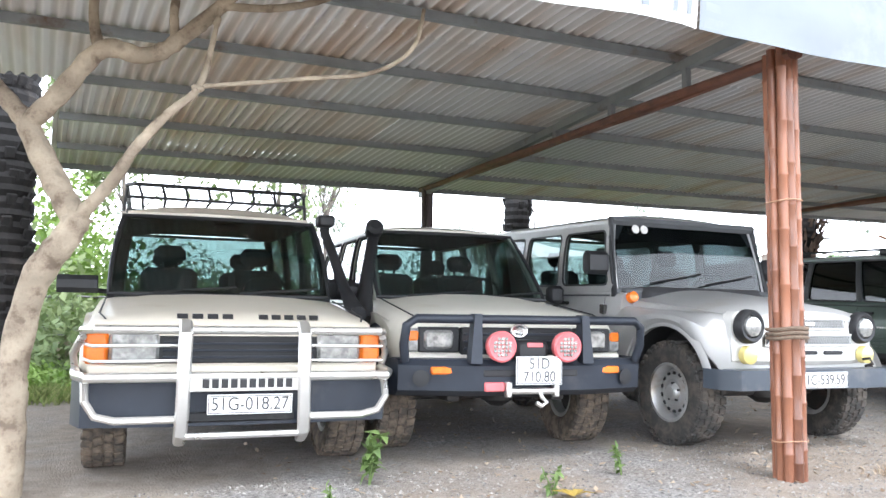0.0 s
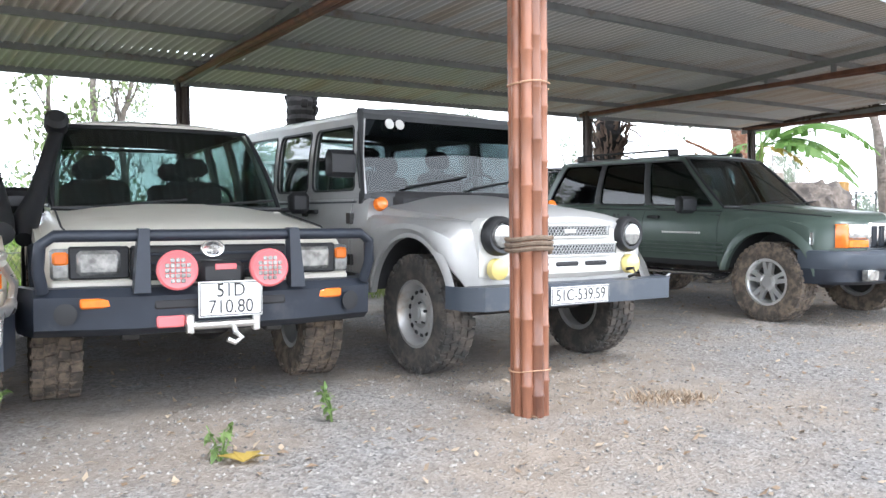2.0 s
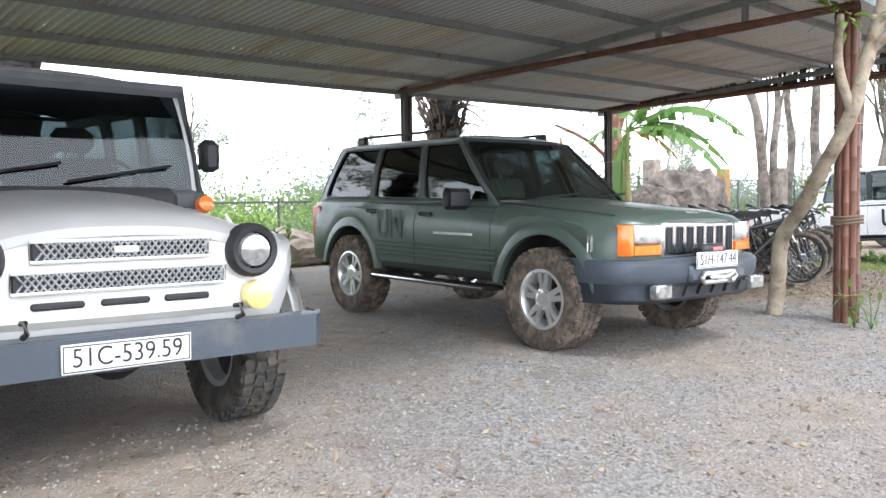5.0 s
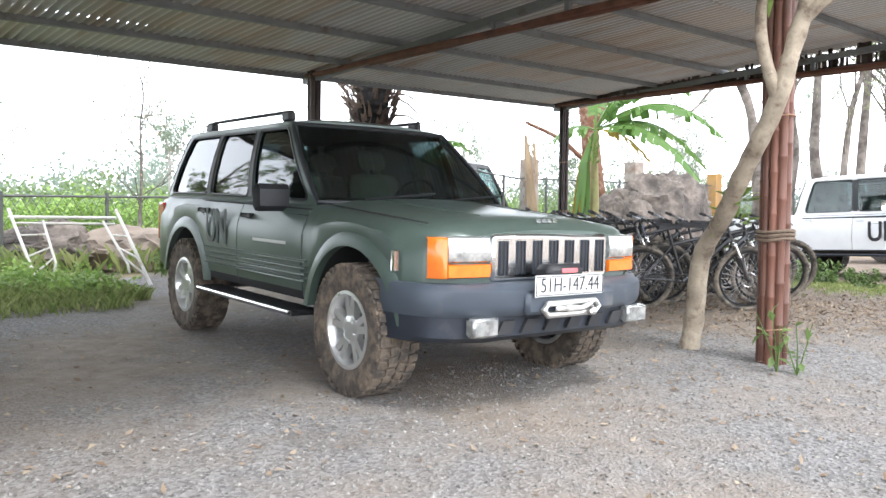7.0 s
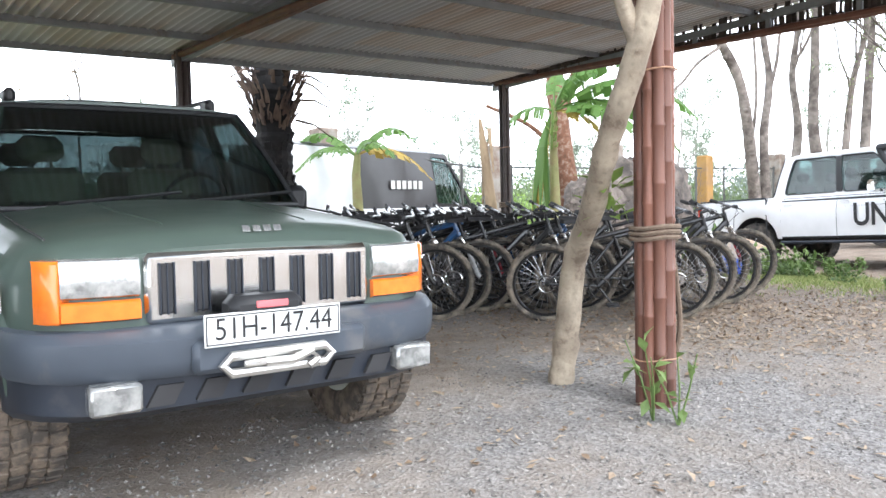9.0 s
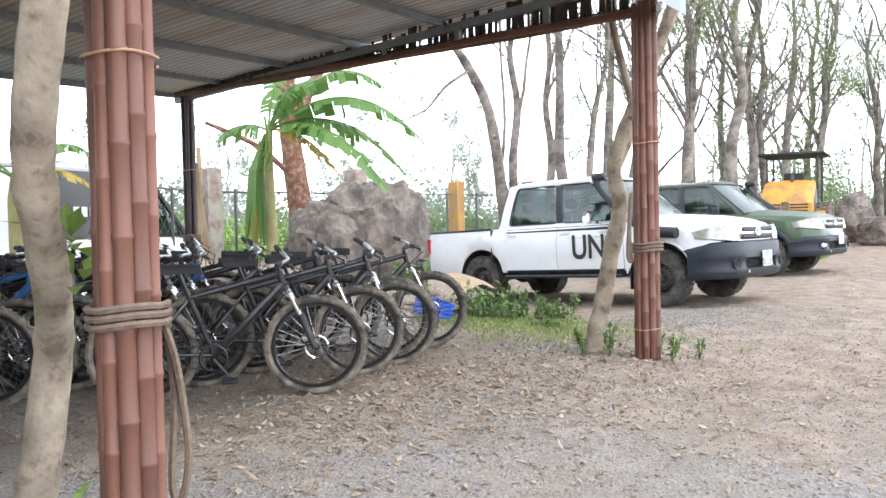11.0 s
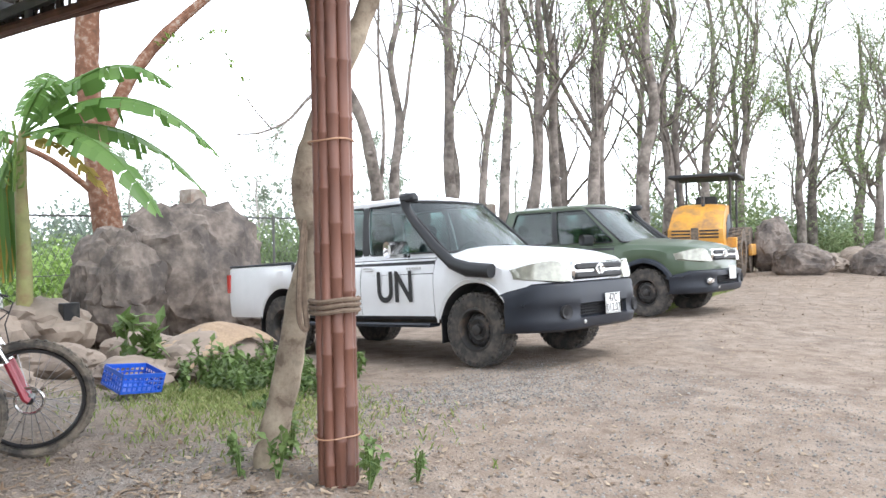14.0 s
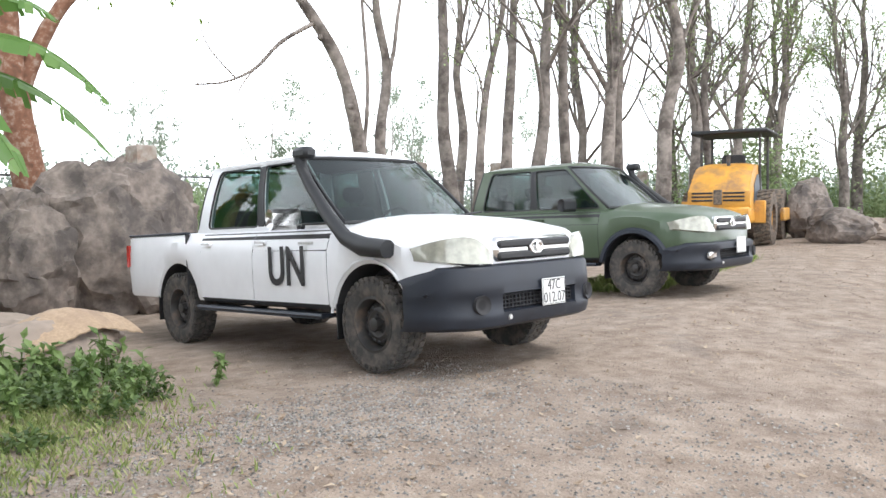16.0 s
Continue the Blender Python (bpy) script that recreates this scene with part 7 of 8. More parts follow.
for i in range(14):
    a, z = i * 2.4, -0.035 * i
    part("banana", Shape().tube([(0.05 * math.cos(a), 0.05 * math.sin(a), z), (0.10 * math.cos(a), 0.10 * math.sin(a), z + 0.02), (0.12 * math.cos(a), 0.12 * math.sin(a), z + 0.09)], [0.012, 0.022, 0.008], 6), LEAF, fr_)
part("stalk", Shape().tube([(0, 0, 0.4), (0.03, 0, 0.2), (0, 0, -0.5)], 0.02, 6), LEAF, fr_)

DRYSTALK = mat("dry_banana_stalk", (0.36, 0.27, 0.17), 0.9, var=0.3, scale=8, c2=(0.20, 0.14, 0.09), amount=0.5, scale2=4, stretch=(1, 1, 0.3))
ds = thing("dead_banana_stalk", Matrix.Translation((10.95, 19.3, ground_z(10.9, 19.3) - 0.05)), "dead brown banana stalk with ragged dry sheaths", "plant")
part("stem", Shape().tube([(0.25, 0, 0), (0.15, 0, 1.2), (0.02, 0, 2.3), (-0.05, 0, 2.85)], [0.13, 0.11, 0.08, 0.03], 10), DRYSTALK, ds)
rr = random.Random(4)
for i in range(9):
    z, a = rr.uniform(1.2, 2.8), rr.uniform(0, 6.28)
    p = Vector((0.08, 0, z))
    part("dry_sheath", Shape().sheet([[p + Vector((math.cos(a) * (0.09 + 0.12 * f), math.sin(a) * (0.09 + 0.12 * f), -0.7 * f)) + Vector((-math.sin(a), math.cos(a), 0)) * q * 0.05 * (1 - f * 0.7) for q in (-1, 0, 1)] for f in np.linspace(0, 1, 6)]), DRYSTALK, ds, fix=False)

# tall trees along the fence
stem_tree("orange_barked_tree", "tree with orange-brown lichen-spotted trunk", [
    ([(13.75, 21.3, 0.5), (13.55, 21.3, 1.8), (13.35, 21.25, 3.2), (13.2, 21.2, 5.0), (13.3, 21.1, 7.0)], 0.27, 0.18),
    ([(13.33, 21.25, 3.4), (13.8, 21.2, 4.6), (14.5, 21.2, 5.6), (15.5, 21.2, 6.6)], 0.13, 0.08),
    ([(13.45, 21.25, 2.6), (12.6, 21.2, 3.3), (11.6, 21.1, 3.7)], 0.07, 0.035)], REDBARK, [((14.6, 21.0, 5.2), 30, 1.4), ((13.0, 20.8, 6.0), 30, 1.6), ((15.4, 21, 5.4), 25, 1.4)], LEAF, 12, 0.14)
stem_tree("bent_bare_tree", "grey bare tree bending outward with thin twigs", [
    ([(20.6, 24.3, 0.4), (20.35, 24.2, 2.0), (19.95, 23.9, 3.6), (19.55, 23.7, 4.8), (18.9, 23.6, 5.8), (18.1, 23.4, 6.6)], 0.2, 0.09),
    ([(19.0, 23.6, 5.7), (18.2, 23.5, 5.2), (17.6, 23.4, 4.6), (17.0, 23.4, 4.3), (16.4, 23.3, 4.2)], 0.05, 0.012),
    ([(17.7, 23.4, 4.7), (17.3, 23.4, 4.2), (17.1, 23.4, 3.5)], 0.02, 0.006),
    ([(17.2, 23.4, 4.4), (16.7, 23.3, 4.9), (16.5, 23.3, 5.4)], 0.02, 0.006),
    ([(20.2, 24.1, 2.9), (20.3, 24.0, 4.5), (20.2, 24.0, 6.5), (20.25, 24.0, 8.0)], 0.05, 0.03)], GREYBARK, [((18.2, 23.4, 6.4), 14, 1.2), ((16.6, 23.3, 5.2), 8, 0.8)], LEAF, 13, 0.12)
row = [(20.75, 24.2, 9, 0.17, 0.0, 0.0, 40), (22.6, 24.2, 9.5, 0.21, -0.05, 0.0, 70), (22.9, 24.0, 9.0, 0.14, 0.12, 0.0, 70), (24.2, 24.4, 10, 0.19, 0.06, 0.02, 90), (24.7, 24.1, 10, 0.22, 0.10, 0.0, 100), (26.4, 24.6, 10.5, 0.2, -0.04, 0.0, 110), (27.0, 24.2, 10, 0.24, 0.13, 0.0, 110), (27.4, 24.4, 9, 0.16, 0.05, 0.0, 100), (29.0, 25.6, 11, 0.2, -0.05, 0.0, 120), (29.6, 24.6, 11, 0.27, 0.13, 0.02, 140), (32.6, 26.2, 11, 0.22, 0.02, 0.0, 160), (33.4, 26.0, 10, 0.18, -0.08, 0.0, 160), (35.4, 27.0, 11, 0.2, 0.04, 0.0, 200), (38.0, 27.4, 11, 0.22, 0.08, 0.0, 220), (40.0, 26.0, 9, 0.2, -0.04, 0.0, 220), (42.6, 27.2, 10, 0.24, 0.06, 0.0, 240), (44.0, 25.2, 8, 0.22, 0.10, 0.0, 240), (41.0, 30.0, 12, 0.2, 0.0, 0.0, 240), (36.5, 31.0, 12, 0.2, 0.0, 0.0, 220), (47.5, 28.0, 11, 0.24, 0.0, 0.0, 240), (46.0, 23.0, 9, 0.2, 0.05, 0.0, 220), (52.0, 27.0, 12, 0.25, 0.0, 0.0, 240), (31.0, 30.0, 12, 0.2, 0.0, 0.0, 150), (26.0, 30.0, 11, 0.2, 0.05, 0.0, 100)]
for i, (x, y, h, r0, lx, ly, nl) in enumerate(row):
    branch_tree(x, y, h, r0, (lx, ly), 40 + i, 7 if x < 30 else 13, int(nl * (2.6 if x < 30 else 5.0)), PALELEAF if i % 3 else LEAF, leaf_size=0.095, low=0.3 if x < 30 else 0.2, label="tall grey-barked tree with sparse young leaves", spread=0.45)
branch_tree(2.75, 24.6, 4.6, 0.05, (0, 0), 90, 15, 130, DRYLEAF, leaf_size=0.08, low=0.15, label="thin leafless sapling in the field", spread=0.9, name="sapling", group="")
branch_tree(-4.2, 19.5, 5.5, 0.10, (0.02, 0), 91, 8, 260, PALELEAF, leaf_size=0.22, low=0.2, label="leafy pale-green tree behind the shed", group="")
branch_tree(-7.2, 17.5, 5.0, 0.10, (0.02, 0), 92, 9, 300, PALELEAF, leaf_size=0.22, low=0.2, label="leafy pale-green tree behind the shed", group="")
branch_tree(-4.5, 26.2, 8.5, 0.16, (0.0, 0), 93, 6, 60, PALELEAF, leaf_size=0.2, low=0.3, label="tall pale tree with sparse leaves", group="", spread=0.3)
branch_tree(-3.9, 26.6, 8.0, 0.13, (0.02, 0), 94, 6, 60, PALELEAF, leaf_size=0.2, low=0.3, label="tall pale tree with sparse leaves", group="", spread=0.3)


def rock(x, y, sx, sy, sz, seed, label, material, group="volcanic boulders", sink=0.15, turn=0):
    """A weathered boulder, broken by noise."""
    bm = bmesh.new()
    bmesh.ops.create_icosphere(bm, subdivisions=5 if sx > 0.7 and x < 20 else 4, radius=1)
    o = Vector((seed * 3.7, seed * 1.3, seed * 2.1))
    for vv in bm.verts:
        p = vv.co.copy()
        k = 1 + 0.34 * noise.noise(p * 0.9 + o) + 0.26 * (0.5 - abs(noise.noise(p * 2.1 + o))) + 0.10 * (0.4 - abs(noise.noise(p * 4 + o))) + 0.035 * noise.noise(p * 9 + o) + 0.02 * noise.noise(p * 17 + o)
        q = noise.cell_vector(p * 1.6 + o) * 0.13
        vv.co = Vector(((p.x + q.x) * k * sx, (p.y + q.y) * k * sy, (p.z + q.z) * k * sz))
    me = bpy.data.meshes.new("boulder")
    bm.to_mesh(me)
    bm.free()
    me.materials.append(material)
    me.shade_smooth()
    me.set_sharp_from_angle(angle=radians(24))
    ob = placed(new("boulder", me), Matrix.Translation((x, y, ground_z(x, y) + sz * (1 - sink) - 0.05)) @ pose(0, 0, 0, 0, 0, turn))
    return tagged(ob, label, "rock", group)


ROCK = mat("dark_volcanic_rock", (0.21, 0.175, 0.15), 0.9, var=0.35, scale=9, c2=(0.085, 0.073, 0.066), amount=0.65, scale2=2.0, bump=1.0, bscale=13)
PALEROCK = mat("tan_rock", (0.33, 0.27, 0.22), 0.9, var=0.2, scale=3, c2=(0.2, 0.165, 0.14), amount=0.5, scale2=1.8, bump=0.7, bscale=9)
for i, (x, y, a, b, c_, k) in enumerate([(14.35, 19.7, 0.95, 0.75, 1.12, 0), (13.3, 19.2, 0.75, 0.6, 0.85, 0), (15.6, 19.6, 0.9, 0.7, 0.45, 0), (12.2, 18.3, 0.7, 0.55, 0.42, 1), (11.3, 17.7, 0.55, 0.5, 0.35, 1), (10.4, 17.6, 0.6, 0.5, 0.35, 1), (13.35, 14.85, 0.62, 0.42, 0.24, 1), (12.5, 14.3, 0.4, 0.35, 0.16, 1), (13.1, 16.6, 0.55, 0.45, 0.22, 1), (12.0, 15.2, 0.35, 0.3, 0.18, 1), (11.4, 14.0, 0.3, 0.25, 0.12, 1), (16.6, 19.4, 0.6, 0.5, 0.3, 0), (-1.2, 16.2, 0.9, 0.5, 0.35, 0), (0.6, 16.6, 1.0, 0.6, 0.36, 1), (2.2, 16.4, 0.8, 0.5, 0.42, 0), (3.4, 16.6, 0.7, 0.5, 0.36, 1), (4.6, 17.0, 0.7, 0.5, 0.34, 1), (5.6, 17.2, 0.6, 0.5, 0.3, 1), (-2.8, 15.8, 0.8, 0.6, 0.4, 1), (-3.6, 12.4, 0.6, 0.5, 0.4, 1), (-4.6, 11.4, 0.7, 0.5, 0.45, 1), (-3.0, 10.6, 0.4, 0.4, 0.28, 0)]):
    rock(x, y, a, b, c_, i + 1, "dark rough volcanic boulder resting on the ground" if k == 0 else "tan weathered boulder resting on the ground", PALEROCK if k else ROCK, turn=37 * i)
rr = random.Random(8)
for i in range(26):
    x = rr.uniform(31, 52)
    rock(x, 19.5 + (x - 31) * 0.22 + rr.uniform(-1.2, 1.5), rr.uniform(0.3, 0.9), rr.uniform(0.3, 0.6), rr.uniform(0.2, 0.45), 50 + i, "tan weathered boulder beside the dirt drive", PALEROCK if rr.random() < 0.5 else ROCK, "boulders beside the drive", turn=rr.uniform(0, 360))
rock(33.2, 22.4, 0.7, 0.5, 0.85, 91, "upright dark boulder beside the drive", ROCK, "boulders beside the drive")

# fence of concrete posts and wire mesh
CONCRETE = mat("stained_concrete", (0.36, 0.33, 0.29), 0.9, var=0.15, c2=(0.22, 0.15, 0.11), amount=0.5, scale2=2.5, bump=0.4)
YELLOWPOST = mat("faded_yellow_post", (0.42, 0.24, 0.07), 0.8, var=0.2, c2=(0.28, 0.18, 0.10), amount=0.5, scale2=3)
WIRE = mat("fence_wire", (0.13, 0.13, 0.125), 0.6, 0.4, var=0.2)
fence = tagged(new("fence"), "chain-link fence with square concrete posts", "fence")
def fence_top(u):
    return 1.15 if u < 9 else 2.0


for k, u in enumerate(np.arange(11.25, 60, 4.15)):
    p = uv(u, 9.8)
    w = 0.17 if k % 2 else 0.2
    part("fence_post", Shape().box(-w, w, -w, w, -0.2, 2.35 + 0.1 * (k % 3), 0.03), YELLOWPOST if abs(u - 23.7) < 0.3 else CONCRETE, fence, m=Matrix.Translation((p.x, p.y, ground_z(p.x, p.y))) @ pose(0, 0, 0, 0, 0, 26.6))
for u in np.arange(-13, 58, 1.45):
    p = uv(u, 9.8)
    part("thin_post", Shape().tube([(0, 0, -0.1), (0, 0, fence_top(u) + 0.06)], 0.03, 6), WIRE, fence, m=Matrix.Translation((p.x, p.y, ground_z(p.x, p.y))))
for a, b in ((-13, 9.0), (9.0, 58)):
    for f_ in (1.0, 0.5, 0.07):
        part("rail", Shape().tube([uv(u, 9.8, ground_z(*uv(u, 9.8)[:2]) + fence_top(a + 0.1) * f_) for u in np.arange(a, b, 1.0)], 0.02 if f_ == 1.0 else 0.008, 5), WIRE, fence, fix=False)
s = Shape()
for u in np.arange(-13, 56, 0.14):
    g, h = ground_z(*uv(u, 9.8)[:2]), fence_top(u)
    s.tube([uv(u, 9.8, g + 0.1), uv(u + 0.5 * h, 9.8, g + h)], 0.0045, 3)
    s.tube([uv(u + 0.5 * h, 9.81, g + 0.1), uv(u, 9.81, g + h)], 0.0045, 3)
part("wire_mesh", s, WIRE, fence, fix=False, sharp=0)["kind"] = "stuff"


def bush_mass(name, label, spots, material, seed, size=0.16, n=420, category="bushes"):
    """Thickets made of many single leaves round uneven cores."""
    r = random.Random(seed)
    s = Shape()
    for x, y, w, h in spots:
        g = ground_z(x, y)
        for _ in range(n):
            d = rand_dir(r)
            k = r.random() ** 0.4
            p = Vector((x + d.x * w * k * r.uniform(0.7, 1.15), y + d.y * w * k, g + abs(d.z) * h * k * r.uniform(0.75, 1.2)))
            leaf(s, p, rand_dir(r, 0.3), size * 0.38, size * r.uniform(0.7, 1.5), rng_=r)
    me = s.mesh(name, material, 0, False)
    return tagged(new(name, me), label, category, kind="stuff")


rr = random.Random(17)
# distance haze is mixed straight into these leaf and bark colours
HAZYGREEN = foliage("haze_tinted_leaf", (0.17, 0.25, 0.10), (0.30, 0.38, 0.19), 0.7, 0.45)
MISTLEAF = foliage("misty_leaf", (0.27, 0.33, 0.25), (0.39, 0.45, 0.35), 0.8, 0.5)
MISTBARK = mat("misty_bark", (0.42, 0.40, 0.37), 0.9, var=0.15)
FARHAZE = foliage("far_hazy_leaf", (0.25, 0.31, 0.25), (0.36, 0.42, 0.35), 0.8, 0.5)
bush_mass("field_bushes", "bright green bushes across the field", [(rr.uniform(-16, 16), rr.uniform(27, 35), rr.uniform(0.9, 1.8), rr.uniform(0.7, 1.7)) for _ in range(130)], BRIGHTWEED, 1, 0.13, 700)
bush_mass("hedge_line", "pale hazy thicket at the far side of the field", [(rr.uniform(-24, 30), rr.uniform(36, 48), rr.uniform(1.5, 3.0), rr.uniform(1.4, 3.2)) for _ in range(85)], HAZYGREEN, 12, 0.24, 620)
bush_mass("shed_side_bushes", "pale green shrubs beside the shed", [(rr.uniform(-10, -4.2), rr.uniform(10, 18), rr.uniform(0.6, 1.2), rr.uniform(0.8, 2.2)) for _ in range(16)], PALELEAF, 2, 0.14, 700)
bush_mass("shed_side_thicket", "bright yellow-green thicket beside the shed", [(rr.uniform(-9.5, -5.2), rr.uniform(12.5, 17), rr.uniform(0.8, 1.5), rr.uniform(2.2, 4.2)) for _ in range(12)], LEAF, 22, 0.15, 900)
bush_mass("fence_scrub", "scrub behind the wire fence", [tuple(uv(rr.uniform(12, 60), rr.uniform(11, 17))[:2]) + (rr.uniform(0.7, 1.6), rr.uniform(0.4, 1.25)) for _ in range(85)], HAZYGREEN, 3, 0.11, 620)
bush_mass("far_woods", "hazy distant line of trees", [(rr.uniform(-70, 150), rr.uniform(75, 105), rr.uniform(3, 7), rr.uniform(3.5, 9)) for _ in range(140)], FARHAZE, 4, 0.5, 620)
bush_mass("drive_scrub", "low green scrub under the trees", [(rr.uniform(32, 60), rr.uniform(25, 34), rr.uniform(0.8, 2.0), rr.uniform(0.8, 2.2)) for _ in range(60)], HAZYGREEN, 5, 0.15, 560)
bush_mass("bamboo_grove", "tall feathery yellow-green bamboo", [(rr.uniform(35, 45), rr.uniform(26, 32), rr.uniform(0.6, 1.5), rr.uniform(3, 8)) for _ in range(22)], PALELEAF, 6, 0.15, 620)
bush_mass("verge_weeds", "low broad-leaved green weeds behind the shed", [tuple(uv(rr.uniform(-6, 4.6), rr.uniform(6.0, 8.6))[:2]) + (rr.uniform(0.25, 0.5), rr.uniform(0.12, 0.4)) for _ in range(190)], BRIGHTWEED, 7, 0.07, 170, "weeds")
bush_mass("boulder_weeds", "leafy dark green weeds beside the boulders", [(rr.gauss(13.4, 0.35), rr.gauss(13.6, 0.65), rr.uniform(0.14, 0.28), rr.uniform(0.08, 0.26)) for _ in range(15)], DARKLEAF, 8, 0.05, 130, "weeds")
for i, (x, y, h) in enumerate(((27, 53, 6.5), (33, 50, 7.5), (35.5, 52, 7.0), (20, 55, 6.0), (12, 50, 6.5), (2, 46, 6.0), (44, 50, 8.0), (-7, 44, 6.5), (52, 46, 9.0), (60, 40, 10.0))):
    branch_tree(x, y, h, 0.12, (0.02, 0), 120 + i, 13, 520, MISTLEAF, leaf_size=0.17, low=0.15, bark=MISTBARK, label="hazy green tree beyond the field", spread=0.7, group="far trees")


# ---- ground ----
GRAVEL = bpy.data.materials.new("gravel_and_dirt")
GRAVEL.use_nodes = True
_N, _L = GRAVEL.node_tree.nodes, GRAVEL.node_tree.links
_p = _N["Principled BSDF"]
_tc = _N.new("ShaderNodeTexCoord")


def _noise(scale, detail=6, rough=0.6):
    n_ = _N.new("ShaderNodeTexNoise")
    n_.inputs["Scale"].default_value, n_.inputs["Detail"].default_value, n_.inputs["Roughness"].default_value = scale, detail, rough
    _L.new(_tc.outputs["Object"], n_.inputs["Vector"])
    return n_.outputs[0]


def _range(src, a, b, c=0.0, d=1.0):
    r_ = _N.new("ShaderNodeMapRange")
    for i_, v_ in enumerate((a, b, c, d)):
        r_.inputs[i_ + 1].default_value = v_
    _L.new(src, r_.inputs[0])
    return r_.outputs[0]


def _mix(fac, a, b, blend="MIX"):
    m_ = _N.new("ShaderNodeMix")
    m_.data_type, m_.blend_type = "RGBA", blend
    for sock, val in ((m_.inputs[0], fac), (m_.inputs[6], a), (m_.inputs[7], b)):
        if isinstance(val, (tuple, float, int)):
            sock.default_value = val
        else:
            _L.new(val, sock)
    return m_.outputs[2]


_vo = _N.new("ShaderNodeTexVoronoi")
_vo.inputs["Scale"].default_value = 55
_L.new(_tc.outputs["Object"], _vo.inputs["Vector"])
_vo2 = _N.new("ShaderNodeTexVoronoi")
_vo2.inputs["Scale"].default_value = 120
_L.new(_tc.outputs["Object"], _vo2.inputs["Vector"])
_stone = _mix(_range(_vo.outputs["Color"], 0, 1), (0.13, 0.125, 0.122, 1), (0.39, 0.375, 0.36, 1))
_dirt = _mix(_range(_noise(7), 0.35, 0.7), (0.25, 0.212, 0.175, 1), (0.36, 0.31, 0.262, 1))
_base = _mix(_range(_noise(0.55, 8), 0.42, 0.60), _stone, _dirt)
_base = _mix(_range(_noise(0.16, 5), 0.50, 0.66, 0.0, 0.6), _base, (0.31, 0.245, 0.185, 1))
_sx = _N.new("ShaderNodeSeparateXYZ")
_L.new(_tc.outputs["Object"], _sx.inputs[0])
_wob = _N.new("ShaderNodeMath")
_wob.operation = "MULTIPLY_ADD"
_wob.inputs[1].default_value = 9.0
_L.new(_noise(0.5, 7), _wob.inputs[0])
_L.new(_sx.outputs[0], _wob.inputs[2])
_base = _mix(_range(_wob.outputs[0], 14.6, 17.4, 0.0, 0.88), _base, _mix(_range(_noise(3.5, 8, 0.7), 0.35, 0.65), (0.215, 0.16, 0.12, 1), (0.40, 0.325, 0.26, 1)))
_base = _mix(_range(_noise(1.3, 8, 0.7), 0.56, 0.70, 0.0, 0.55), _base, (0.17, 0.15, 0.135, 1))
_base = _mix(_range(_noise(60, 3), 0.66, 0.72, 0.0, 0.7), _base, (0.60, 0.56, 0.50, 1))
_base = _mix(_range(_noise(38, 3), 0.66, 0.72, 0.0, 0.8), _base, (0.10, 0.085, 0.075, 1))
_L.new(_base, _p.inputs["Base Color"])
_p.inputs["Roughness"].default_value = 0.95
_p.inputs["Specular IOR Level"].default_value = 0.2
_h = _mix(0.5, _vo.outputs["Distance"], _noise(90, 3))
_b = _N.new("ShaderNodeBump")
_b.inputs["Strength"].default_value, _b.inputs["Distance"].default_value = 0.9, 0.02
_L.new(_h, _b.inputs["Height"])
_L.new(_b.outputs[0], _p.inputs["Normal"])
FIELD = mat("dry_grass_field", (0.24, 0.20, 0.125), 0.95, var=0.35, scale=1.6, c2=(0.33, 0.25, 0.16), amount=0.5, scale2=0.25, bump=0.6, bscale=6)

axis_x = sorted(set(list(np.arange(-6, 26, 0.2)) + list(np.arange(26, 60, 1.0)) + list(np.arange(-30, -6, 1.0)) + [-1500, -600, -250, -120, -60, 80, 120, 250, 600, 1500]))
axis_y = sorted(set(list(np.arange(-3, 22, 0.2)) + list(np.arange(22, 50, 1.0)) + list(np.arange(-20, -3, 1.0)) + [-1500, -600, -250, -120, -50, 70, 100, 160, 300, 700, 1500]))
s = Shape()
vs = []
for y in axis_y:
    for x in axis_x:
        u, v = to_uv(x, y)
        near = 1.0 if -8 < u < 40 and -8 < v < 10 else 0.0
        vs.append((x, y, ground_z(x, y) + near * (0.018 * noise.noise(Vector((x * 0.9, y * 0.9, 0))) + 0.006 * noise.noise(Vector((x * 4, y * 4, 3))))))
nx = len(axis_x)
s.v = vs
for j in range(len(axis_y) - 1):
    for i in range(nx - 1):
        u, v = to_uv((axis_x[i] + axis_x[i + 1]) / 2, (axis_y[j] + axis_y[j + 1]) / 2)
        wob = 1.2 * noise.noise(Vector((u * 0.35, v * 0.35, 5)))
        field = (v > 8.6 + wob) or u < -9 or (u > 24 and v > 5.5 + wob + 0.0 * u)
        s.f.append((j * nx + i, j * nx + i + 1, (j + 1) * nx + i + 1, (j + 1) * nx + i))
        s.m.append(1 if field else 0)
ground = tagged(new("ground", s.mesh("ground", [GRAVEL, FIELD], 60, False)), "gravel and beaten dirt yard with dry grass beyond", "ground", kind="structure")


def scatter(name, label, category, material, count, area, make, seed):
    """Countless small things strewn over a stretch of the yard."""
    r = random.Random(seed)
    s_ = Shape()
    n_ = 0
    while n_ < count:
        got = area(r)
        n_ += 1
        if got is None:
            continue
        x, y = got
        make(s_, Vector((x, y, ground_z(x, y) + 0.018 * noise.noise(Vector((x * 0.9, y * 0.9, 0))) + 0.006 * noise.noise(Vector((x * 4, y * 4, 3))))), r)
    return tagged(new(name, s_.mesh(name, material, 0, False)), label, category, kind="stuff")


